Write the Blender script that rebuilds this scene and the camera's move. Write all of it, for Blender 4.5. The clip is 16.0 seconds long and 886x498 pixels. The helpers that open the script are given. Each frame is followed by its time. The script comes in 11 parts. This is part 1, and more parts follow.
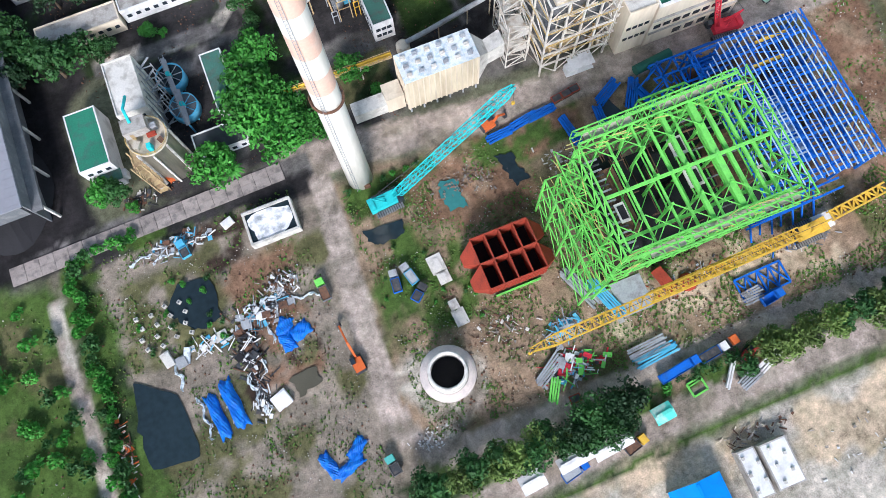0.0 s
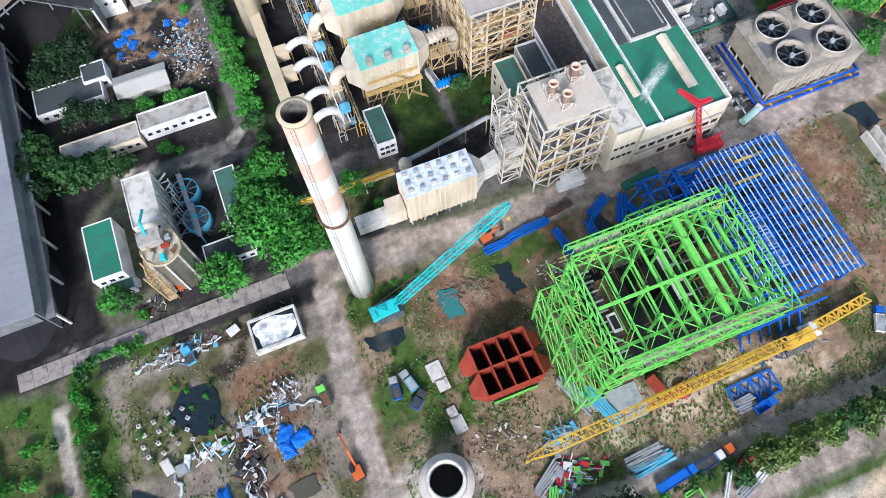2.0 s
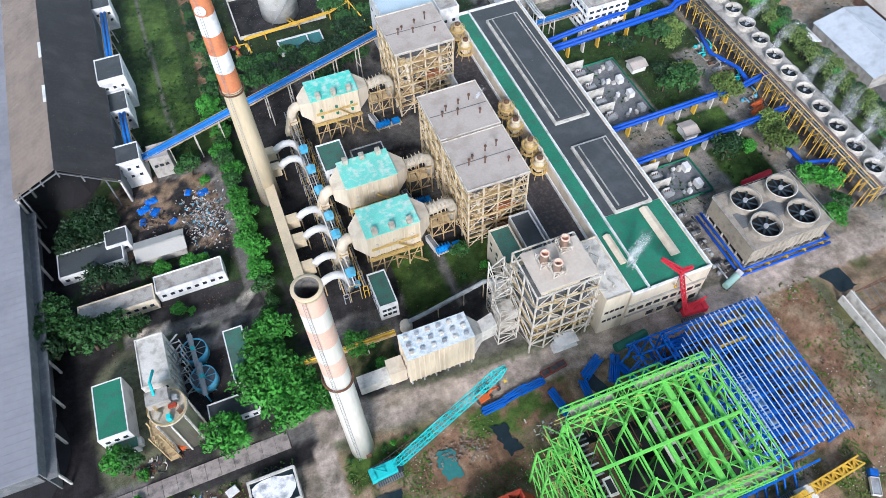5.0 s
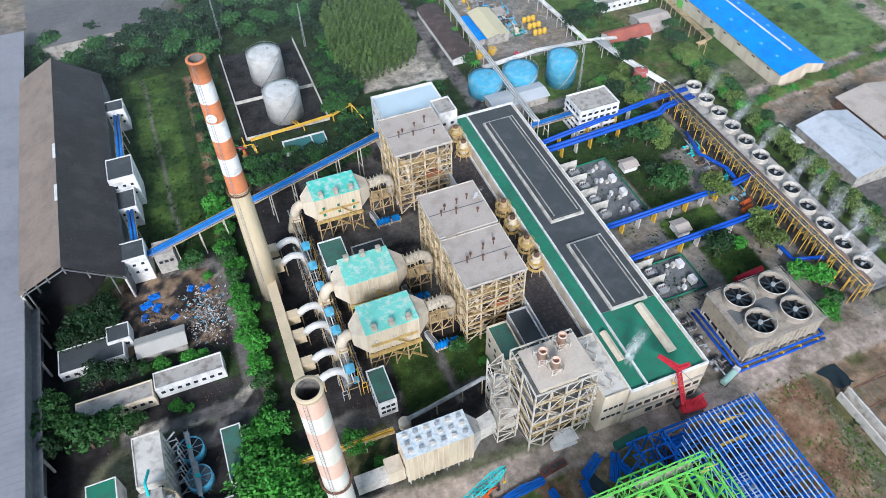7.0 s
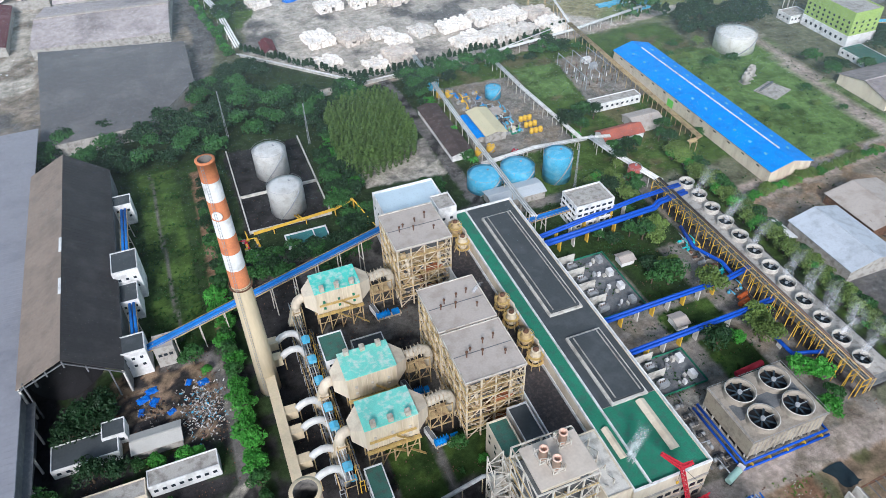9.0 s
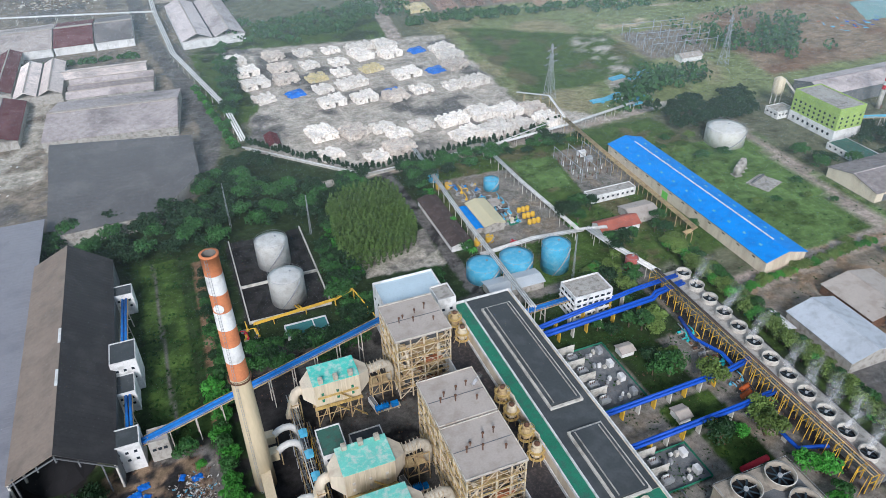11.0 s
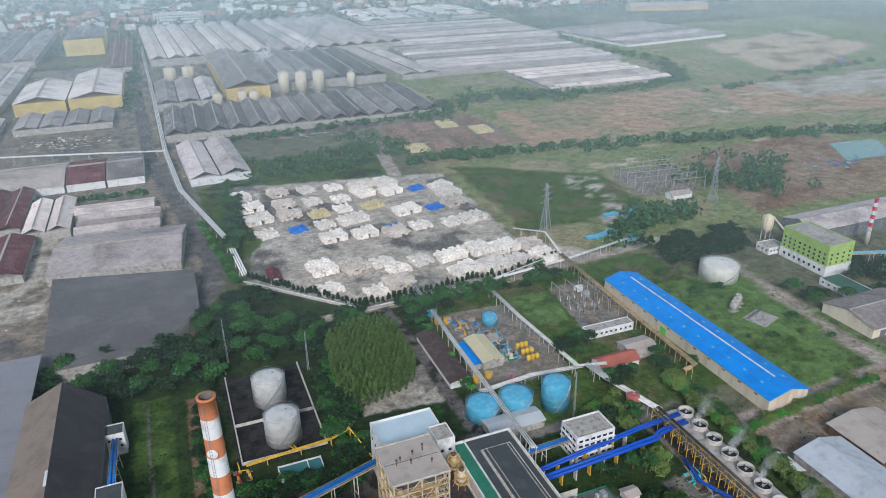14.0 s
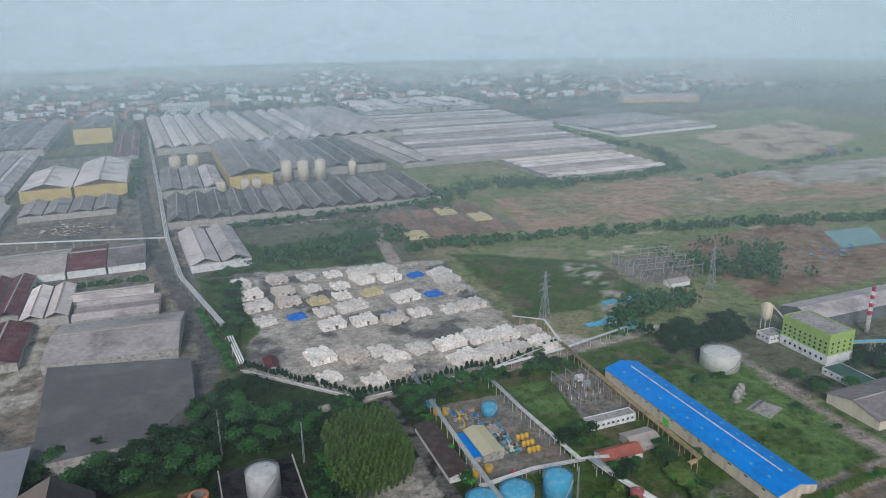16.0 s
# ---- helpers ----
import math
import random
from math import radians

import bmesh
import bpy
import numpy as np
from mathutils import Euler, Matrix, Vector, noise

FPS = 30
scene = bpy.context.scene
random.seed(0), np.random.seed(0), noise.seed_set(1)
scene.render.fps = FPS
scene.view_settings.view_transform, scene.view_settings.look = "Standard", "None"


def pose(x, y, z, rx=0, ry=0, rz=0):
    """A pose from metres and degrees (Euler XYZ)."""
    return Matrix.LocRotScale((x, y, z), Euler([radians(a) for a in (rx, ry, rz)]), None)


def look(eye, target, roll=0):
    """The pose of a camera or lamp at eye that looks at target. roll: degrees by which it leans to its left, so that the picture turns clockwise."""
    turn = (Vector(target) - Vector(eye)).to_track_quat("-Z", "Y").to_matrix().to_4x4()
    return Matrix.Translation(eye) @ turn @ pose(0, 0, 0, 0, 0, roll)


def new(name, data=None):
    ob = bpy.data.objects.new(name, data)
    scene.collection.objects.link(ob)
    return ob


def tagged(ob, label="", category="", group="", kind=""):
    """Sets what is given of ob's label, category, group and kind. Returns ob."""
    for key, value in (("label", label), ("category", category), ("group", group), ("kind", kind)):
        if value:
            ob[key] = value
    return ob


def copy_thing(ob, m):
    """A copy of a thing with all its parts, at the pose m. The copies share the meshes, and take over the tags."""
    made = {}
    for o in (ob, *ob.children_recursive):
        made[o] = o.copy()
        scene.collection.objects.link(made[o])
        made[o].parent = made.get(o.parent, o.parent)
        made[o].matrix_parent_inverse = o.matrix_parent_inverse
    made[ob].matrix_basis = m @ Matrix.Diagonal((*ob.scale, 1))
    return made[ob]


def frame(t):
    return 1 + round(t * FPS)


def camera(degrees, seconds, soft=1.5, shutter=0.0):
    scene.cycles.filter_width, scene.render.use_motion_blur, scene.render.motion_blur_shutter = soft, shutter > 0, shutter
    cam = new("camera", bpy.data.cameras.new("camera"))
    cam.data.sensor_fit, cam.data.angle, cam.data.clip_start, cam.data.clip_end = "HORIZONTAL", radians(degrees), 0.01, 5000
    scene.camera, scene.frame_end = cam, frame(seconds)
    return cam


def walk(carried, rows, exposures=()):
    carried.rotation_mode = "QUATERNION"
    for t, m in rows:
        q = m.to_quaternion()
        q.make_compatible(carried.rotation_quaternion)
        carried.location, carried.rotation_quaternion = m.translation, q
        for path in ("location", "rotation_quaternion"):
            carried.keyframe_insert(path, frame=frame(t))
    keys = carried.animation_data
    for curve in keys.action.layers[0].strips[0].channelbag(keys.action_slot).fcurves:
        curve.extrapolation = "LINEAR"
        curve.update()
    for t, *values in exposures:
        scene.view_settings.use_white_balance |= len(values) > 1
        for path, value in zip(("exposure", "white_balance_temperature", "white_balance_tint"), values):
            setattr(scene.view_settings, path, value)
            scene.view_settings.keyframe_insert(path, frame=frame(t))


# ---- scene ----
cam = camera(63.8, 16.0, soft=0.6)
PATH = [
    (0.0, 0.00, 0.00, 180.00, 14.33, 1.70, -21.81),
    (0.5, -0.07, -0.09, 181.75, 16.30, 1.65, -21.77),
    (1.0, -0.12, -0.23, 183.55, 18.36, 1.60, -21.72),
    (1.5, -0.07, -0.40, 185.36, 20.47, 1.58, -21.68),
    (2.0, -0.14, -0.52, 187.19, 22.55, 1.54, -21.65),
    (2.5, -0.19, -0.67, 188.97, 24.60, 1.51, -21.63),
    (3.0, -0.16, -0.89, 190.76, 26.60, 1.50, -21.60),
    (3.5, -0.17, -1.01, 192.53, 28.60, 1.47, -21.58),
    (4.0, -0.17, -1.18, 194.34, 30.58, 1.45, -21.55),
    (6.5, -0.22, -1.65, 201.82, 39.66, 1.31, -21.53),
    (7.0, -0.30, -1.72, 202.59, 41.43, 1.29, -21.56),
    (7.5, -0.24, -1.81, 203.38, 43.22, 1.27, -21.54),
    (8.0, -0.40, -1.91, 204.15, 45.00, 1.24, -21.57),
    (8.5, -0.46, -1.91, 205.02, 46.76, 1.21, -21.57),
    (9.0, -0.51, -2.00, 205.79, 48.52, 1.19, -21.56),
    (9.5, -0.52, -2.09, 206.49, 50.15, 1.18, -21.56),
    (10.0, -0.61, -2.14, 207.28, 51.92, 1.16, -21.57),
    (12.5, -0.93, -2.09, 211.01, 60.44, 1.01, -21.62),
    (13.0, -0.89, -2.10, 211.77, 62.18, 1.00, -21.63),
    (13.5, -0.99, -2.07, 212.49, 63.95, 0.96, -21.65),
    (14.0, -1.04, -2.12, 213.22, 65.70, 0.95, -21.68),
    (14.5, -0.98, -2.14, 213.98, 67.38, 0.93, -21.68),
    (15.0, -0.96, -2.20, 214.64, 69.10, 0.91, -21.69),
    (15.5, -1.09, -2.21, 215.36, 70.77, 0.88, -21.71),
    (16.0, -1.24, -2.24, 216.07, 72.46, 0.83, -21.73),
]
EXPOSURES = [(0.0, 0.15, 5600, 13), (4.0, 0.06, 5580, 12), (8.0, -0.17, 5600, 10), (10.0, -0.3, 5650, 10), (12.0, -0.52, 5700, 10), (14.0, -0.7, 5720, 10), (16.0, -1.08, 5740, 10)]
walk(cam, [(t, pose(x, y, z, rx, ry, rz)) for t, x, y, z, rx, ry, rz in PATH], EXPOSURES)

# ---- light: hazy morning sun, soft shadows ----
SUN_EL, SUN_AZ = 34.0, 203.0          # degrees; azimuth clockwise from +y
world = bpy.data.worlds.new("world")
scene.world = world
world.use_nodes = True
wn = world.node_tree.nodes
sky = wn.new("ShaderNodeTexSky")
sky.sky_type, sky.sun_disc = "NISHITA", False
sky.sun_elevation, sky.sun_rotation = radians(SUN_EL), radians(SUN_AZ)
sky.dust_density, sky.air_density = 2.0, 1.0
wn["Background"].inputs["Strength"].default_value = 0.1
world.node_tree.links.new(sky.outputs[0], wn["Background"].inputs["Color"])
sun = new("sun", bpy.data.lights.new("sun", "SUN"))
sun.data.energy, sun.data.angle, sun.data.color = 4.6, radians(18), (1.0, 0.9, 0.83)
sx, sy = math.sin(radians(SUN_AZ)), math.cos(radians(SUN_AZ))
sun.matrix_world = look((sx * 300, sy * 300, 300 * math.tan(radians(SUN_EL))), (0, 0, 0))


# ---- materials ----
def mat(name, col, rough=0.8, var=0.25, scale=0.5, metal=0.0, bump=0.0, dirt=None, fine=6.0, spec=0.3, streak=0.0, rand=0.0):
    """A weathered surface: two scales of noise vary the colour; dirt is a second colour that comes in patches."""
    m = bpy.data.materials.new(name)
    m.use_nodes = True
    n, l = m.node_tree.nodes, m.node_tree.links
    b = n["Principled BSDF"]
    b.inputs["Roughness"].default_value = rough
    b.inputs["Metallic"].default_value = metal
    b.inputs["Specular IOR Level"].default_value = spec
    geo = n.new("ShaderNodeNewGeometry")
    mp = n.new("ShaderNodeMapping")
    l.new(geo.outputs["Position"], mp.inputs["Vector"])
    mp.inputs["Scale"].default_value = (1, 1, 0.15 if streak else 1)

    def nz(s, detail):
        t = n.new("ShaderNodeTexNoise")
        t.inputs["Scale"].default_value, t.inputs["Detail"].default_value = s, detail
        l.new(mp.outputs[0], t.inputs["Vector"])
        return t.outputs["Fac"]

    big, small = nz(scale * 0.25, 5), nz(scale * fine, 3)
    add = n.new("ShaderNodeMath")
    add.operation = "ADD"
    l.new(big, add.inputs[0]), l.new(small, add.inputs[1])
    mr = n.new("ShaderNodeMapRange")
    mr.inputs["From Min"].default_value, mr.inputs["From Max"].default_value = 0.65, 1.35
    mr.inputs["To Min"].default_value, mr.inputs["To Max"].default_value = 1 - var, 1 + var
    l.new(add.outputs[0], mr.inputs["Value"])
    sc = n.new("ShaderNodeVectorMath")
    sc.operation = "SCALE"
    l.new(mr.outputs[0], sc.inputs["Scale"])
    if dirt:
        mx = n.new("ShaderNodeMix")
        mx.data_type = "RGBA"
        mx.inputs["A"].default_value, mx.inputs["B"].default_value = (*col, 1), (*dirt, 1)
        r2 = n.new("ShaderNodeMapRange")
        r2.inputs["From Min"].default_value, r2.inputs["From Max"].default_value = 0.48, 0.68
        l.new(nz(scale * 0.9, 6), r2.inputs["Value"])
        l.new(r2.outputs[0], mx.inputs["Factor"])
        l.new(mx.outputs["Result"], sc.inputs[0])
    else:
        sc.inputs[0].default_value = col
    out = sc.outputs[0]
    if rand:
        oi = n.new("ShaderNodeObjectInfo")
        r3 = n.new("ShaderNodeMapRange")
        r3.inputs["To Min"].default_value, r3.inputs["To Max"].default_value = 1 - rand, 1 + rand
        l.new(oi.outputs["Random"], r3.inputs["Value"])
        s2 = n.new("ShaderNodeVectorMath")
        s2.operation = "SCALE"
        l.new(out, s2.inputs[0]), l.new(r3.outputs[0], s2.inputs["Scale"])
        out = s2.outputs[0]
    l.new(out, b.inputs["Base Color"])
    if bump:
        bp = n.new("ShaderNodeBump")
        bp.inputs["Strength"].default_value, bp.inputs["Distance"].default_value = bump, 0.2
        l.new(small, bp.inputs["Height"])
        l.new(bp.outputs[0], b.inputs["Normal"])
    return m


M_CONC = mat("concrete", (0.42, 0.40, 0.36), dirt=(0.25, 0.23, 0.2), var=0.2, bump=0.3)
M_CONC_L = mat("pale concrete", (0.62, 0.6, 0.54), dirt=(0.4, 0.38, 0.33), var=0.15)
M_CREAM = mat("cream cladding", (0.66, 0.58, 0.42), dirt=(0.5, 0.42, 0.29), var=0.12, scale=0.35, streak=1)
M_CREAM_W = mat("cream wall", (0.68, 0.6, 0.46), dirt=(0.55, 0.46, 0.34), var=0.1, scale=0.3, streak=1)
M_WHITE = mat("white paint", (0.76, 0.76, 0.74), dirt=(0.52, 0.52, 0.5), var=0.1, scale=0.3)
M_STEELB = mat("cream boiler steel", (0.6, 0.52, 0.38), dirt=(0.42, 0.3, 0.17), var=0.2)
M_RAIL = mat("ochre handrail paint", (0.58, 0.42, 0.15), dirt=(0.42, 0.29, 0.12), var=0.2)
M_CLADDUCT = mat("aged duct cladding", (0.5, 0.46, 0.37), dirt=(0.36, 0.31, 0.23), var=0.15, scale=0.8)
M_STEELW = mat("pale steel", (0.6, 0.57, 0.5), dirt=(0.4, 0.34, 0.26), var=0.15)
M_TAN = mat("tan steel", (0.5, 0.38, 0.2), dirt=(0.3, 0.2, 0.11), var=0.25)
M_GREYROOF = mat("grey roof deck", (0.46, 0.41, 0.36), dirt=(0.38, 0.33, 0.28), var=0.1, scale=0.25)
M_DARKROOF = mat("dark bitumen roof", (0.062, 0.072, 0.076), dirt=(0.085, 0.095, 0.1), var=0.14, scale=0.2)
M_GREENROOF = mat("green coated roof", (0.03, 0.2, 0.12), dirt=(0.05, 0.15, 0.11), var=0.25)
M_GREENROOF2 = mat("dull green roof", (0.055, 0.15, 0.115), dirt=(0.08, 0.11, 0.09), var=0.25)
M_TURQ = mat("turquoise roof", (0.12, 0.62, 0.5), dirt=(0.5, 0.68, 0.6), var=0.15, scale=0.5)
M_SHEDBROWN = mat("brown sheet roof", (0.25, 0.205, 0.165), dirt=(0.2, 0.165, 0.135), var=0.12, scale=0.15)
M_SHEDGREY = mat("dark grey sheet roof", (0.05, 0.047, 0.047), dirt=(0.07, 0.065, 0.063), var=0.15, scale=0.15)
M_SHEDWHITE = mat("pale blue grey sheet roof", (0.5, 0.54, 0.58), dirt=(0.4, 0.43, 0.46), var=0.12, scale=0.3)
M_SHEDPALE = mat("pale grey sheet roof", (0.27, 0.275, 0.3), dirt=(0.23, 0.235, 0.26), var=0.08, scale=0.1)
M_FARROOF = mat("weathered sheet roof", (0.5, 0.44, 0.42), dirt=(0.32, 0.28, 0.27), var=0.3, scale=0.06, rand=0.45)
M_DARKSHED = mat("soot grey roof", (0.13, 0.127, 0.127), dirt=(0.17, 0.163, 0.16), var=0.15, scale=0.06)
M_MAROON = mat("maroon roof", (0.13, 0.03, 0.035), dirt=(0.2, 0.08, 0.08), var=0.2, scale=0.1)
M_BLUE = mat("blue painted steel", (0.012, 0.13, 0.55), dirt=(0.02, 0.1, 0.36), var=0.2)
M_BLUEB = mat("bright blue machine paint", (0.012, 0.22, 0.62), dirt=(0.02, 0.16, 0.45), var=0.2)
M_BLUEROOF = mat("bright blue roof", (0.012, 0.27, 0.8), dirt=(0.012, 0.22, 0.7), var=0.1, scale=0.3)
M_BLUEPIPE = mat("deep blue pipe", (0.012, 0.085, 0.5), var=0.2, rough=0.5)
M_LBLUE = mat("sky blue paint", (0.1, 0.42, 0.62), dirt=(0.2, 0.5, 0.65), var=0.12, scale=0.4, rough=0.5)
M_CYAN = mat("turquoise paint", (0.05, 0.55, 0.55), dirt=(0.04, 0.4, 0.42), var=0.15)
M_GREEN = mat("bright green paint", (0.19, 0.62, 0.1), dirt=(0.16, 0.5, 0.1), var=0.15)
M_YELLOW = mat("yellow paint", (0.72, 0.46, 0.05), dirt=(0.6, 0.37, 0.05), var=0.15)
M_RED = mat("red lead primer", (0.33, 0.05, 0.025), dirt=(0.25, 0.045, 0.025), var=0.25)
M_ORANGE = mat("orange paint", (0.6, 0.13, 0.03), var=0.2)
M_REDP = mat("red paint", (0.55, 0.03, 0.05), var=0.2)
M_RUST = mat("rusty steel", (0.16, 0.085, 0.05), dirt=(0.08, 0.05, 0.04), var=0.4, scale=1.5)
M_SILVER = mat("weathered aluminium", (0.62, 0.62, 0.59), metal=0.0, rough=0.4, dirt=(0.5, 0.49, 0.45), var=0.12, scale=0.3)
# coal, rubber and scrap black; also painted shade in wells, cells, shafts and decks
M_BLACK = mat("coal and shade black", (0.018, 0.018, 0.02), var=0.4, scale=0.6)
M_DARK = mat("dark machinery", (0.05, 0.055, 0.06), dirt=(0.1, 0.09, 0.08), var=0.4, scale=1.0)
M_GREYST = mat("grey galvanised steel", (0.35, 0.37, 0.38), dirt=(0.24, 0.24, 0.24), var=0.2)
M_DKGREY = mat("dark grey steel", (0.14, 0.15, 0.155), dirt=(0.2, 0.2, 0.2), var=0.3)
M_WATER = mat("murky pond water", (0.018, 0.03, 0.035), rough=0.08, var=0.3, scale=0.1, spec=0.5)
M_WATERG = mat("green pond water", (0.05, 0.2, 0.19), rough=0.12, var=0.15, scale=0.2, spec=0.5)
M_GLASS = mat("window glass", (0.03, 0.04, 0.05), rough=0.15, spec=0.6)
M_PALEGRN = mat("lime green wall", (0.36, 0.5, 0.13), dirt=(0.3, 0.42, 0.12), var=0.12, scale=0.2)
M_SALMON = mat("orange red band paint", (0.62, 0.23, 0.1), dirt=(0.5, 0.17, 0.08), var=0.15, scale=0.3)
M_FADED = mat("faded pink band paint", (0.74, 0.5, 0.38), dirt=(0.7, 0.56, 0.46), var=0.1, scale=0.3)
M_CHIM = mat("chimney concrete", (0.6, 0.5, 0.33), dirt=(0.52, 0.44, 0.3), var=0.1, scale=0.25, streak=1)
M_CHIMW = mat("white chimney shell", (0.74, 0.71, 0.62), dirt=(0.64, 0.6, 0.5), var=0.1, scale=0.25, streak=1)
M_BARK = mat("bark", (0.12, 0.09, 0.06), var=0.3, scale=3)
M_LEAF = [mat("leaf " + k, c, var=0.45, scale=0.35, rough=0.6, rand=0.25, fine=8) for k, c in
          (("mid", (0.034, 0.105, 0.024)), ("bright", (0.06, 0.245, 0.03)), ("dark", (0.016, 0.046, 0.015)), ("olive", (0.13, 0.2, 0.045)))]
M_BALE = mat("paper bales", (0.86, 0.81, 0.74), dirt=(0.64, 0.57, 0.48), var=0.3, scale=0.5, rand=0.18, fine=4, bump=0.6)
M_BALEY = mat("yellowish bales", (0.66, 0.56, 0.3), dirt=(0.6, 0.55, 0.42), var=0.3, scale=0.5, fine=4)
M_TARP = mat("blue tarpaulin", (0.012, 0.13, 0.55), dirt=(0.02, 0.2, 0.62), var=0.3, rough=0.45, scale=0.7, bump=0.5)
M_BROWNB = mat("brown stacks", (0.3, 0.2, 0.15), dirt=(0.22, 0.16, 0.13), var=0.3, scale=0.3, rand=0.2)
M_SCRAP = mat("mixed rubble", (0.33, 0.3, 0.26), dirt=(0.14, 0.12, 0.1), var=0.5, scale=1.5, rand=0.3)


# ---- mesh helpers ----
def add_box(bm, cx, cy, z0, sx_, sy_, h, turn=0.0, taper=1.0):
    ca, sa = math.cos(turn), math.sin(turn)
    vs = []
    for z, k in ((z0, 1.0), (z0 + h, taper)):
        for dx, dy in ((-1, -1), (1, -1), (1, 1), (-1, 1)):
            x, y = dx * sx_ / 2 * k, dy * sy_ / 2 * k
            vs.append(bm.verts.new((cx + ca * x - sa * y, cy + sa * x + ca * y, z)))
    for f in ((3, 2, 1, 0), (4, 5, 6, 7), (0, 1, 5, 4), (1, 2, 6, 5), (2, 3, 7, 6), (3, 0, 4, 7)):
        bm.faces.new([vs[i] for i in f])
    return vs


def add_bar(bm, a, b, w, h=None):
    """A square bar from a to b."""
    a, b = Vector(a), Vector(b)
    d = (b - a)
    if d.length < 1e-4:
        return
    d.normalize()
    side = d.cross(Vector((0, 0, 1)))
    if side.length < 1e-3:
        side = Vector((1, 0, 0))
    side.normalize()
    upv = side.cross(d)
    s, u = side * w / 2, upv * (h or w) / 2
    vs = [bm.verts.new(p + e) for p in (a, b) for e in (-s - u, s - u, s + u, -s + u)]
    for f in ((3, 2, 1, 0), (4, 5, 6, 7), (0, 1, 5, 4), (1, 2, 6, 5), (2, 3, 7, 6), (3, 0, 4, 7)):
        bm.faces.new([vs[i] for i in f])


def add_rings(bm, rings, n=24, cx=0.0, cy=0.0, cap0=True, cap1=True, smooth=True, turn=0.0):
    """A turned body: rings of (radius, z)."""
    loops = []
    for r, z in rings:
        loops.append([bm.verts.new((cx + r * math.cos(turn + 2 * math.pi * i / n), cy + r * math.sin(turn + 2 * math.pi * i / n), z)) for i in range(n)])
    for lo, hi in zip(loops, loops[1:]):
        for i in range(n):
            f = bm.faces.new((lo[i], lo[(i + 1) % n], hi[(i + 1) % n], hi[i]))
            f.smooth = smooth
    if cap0:
        bm.faces.new(loops[0][::-1])
    if cap1:
        bm.faces.new(loops[-1])


def add_pipe(bm, pts, r, n=10, capped=True):
    """A round pipe along a path."""
    pts = [Vector(p) for p in pts]
    loops = []
    for i, p in enumerate(pts):
        d = (pts[min(i + 1, len(pts) - 1)] - pts[max(i - 1, 0)]).normalized()
        side = d.cross(Vector((0, 0, 1)))
        if side.length < 1e-3:
            side = Vector((1, 0, 0))
        side.normalize()
        upv = side.cross(d)
        loops.append([bm.verts.new(p + (side * math.cos(2 * math.pi * k / n) + upv * math.sin(2 * math.pi * k / n)) * r) for k in range(n)])
    for lo, hi in zip(loops, loops[1:]):
        for k in range(n):
            bm.faces.new((lo[k], hi[k], hi[(k + 1) % n], lo[(k + 1) % n])).smooth = True
    if capped:
        bm.faces.new(loops[0]), bm.faces.new(loops[-1][::-1])


def add_poly(bm, pts, z0, z1):
    """A prism over a plan outline."""
    lo = [bm.verts.new((x, y, z0)) for x, y in pts]
    hi = [bm.verts.new((x, y, z1)) for x, y in pts]
    bm.faces.new(hi), bm.faces.new(lo[::-1])
    k = len(pts)
    for i in range(k):
        bm.faces.new((lo[i], lo[(i + 1) % k], hi[(i + 1) % k], hi[i]))


def add_roof(bm, x0, y0, x1, y1, z0, z1, axis="y", over=0.6, thick=0.25):
    """A gabled sheet roof with thickness; the ridge runs along axis."""
    x0, y0, x1, y1 = x0 - over, y0 - over, x1 + over, y1 + over
    if axis == "y":
        m_ = (x0 + x1) / 2
        sec = [(x0, z0), (m_, z1), (x1, z0)]
        ends = [[Vector((x, y, z)) for x, z in sec] for y in (y0, y1)]
    else:
        m_ = (y0 + y1) / 2
        sec = [(y0, z0), (m_, z1), (y1, z0)]
        ends = [[Vector((x, y, z)) for y, z in sec] for x in (x0, x1)]
    up_ = Vector((0, 0, thick))
    a = [[bm.verts.new(p + o) for p in e] for e in ends for o in (up_, Vector())]
    for i in (0, 1):
        bm.faces.new((a[0][i], a[0][i + 1], a[2][i + 1], a[2][i]))
        bm.faces.new((a[1][i], a[3][i], a[3][i + 1], a[1][i + 1]))
        for e in (0, 2):
            bm.faces.new((a[e][i], a[e + 1][i], a[e + 1][i + 1], a[e][i + 1]))
    for i in (0, 2):
        bm.faces.new((a[0][i], a[2][i], a[3][i], a[1][i]))
    bmesh.ops.recalc_face_normals(bm, faces=bm.faces)


def thing(name, label, category, loc=(0, 0, 0), rz=0.0, group="", kind=""):
    ob = new(name)
    ob.empty_display_size = 0.5
    ob.matrix_basis = pose(*loc, 0, 0, rz)
    return tagged(ob, label, category, group, kind)


def finish(name, bm, material, fix=False):
    if fix:
        bmesh.ops.recalc_face_normals(bm, faces=bm.faces)
    me = bpy.data.meshes.new(name)
    bm.to_mesh(me)
    bm.free()
    for m in (material if isinstance(material, (list, tuple)) else [material]):
        me.materials.append(m)
    return me


def part(name, bm, material, parent=None, label="", fix=False):
    ob = new(name, finish(name, bm, material, fix))
    ob.parent = parent
    return tagged(ob, label) if label else ob


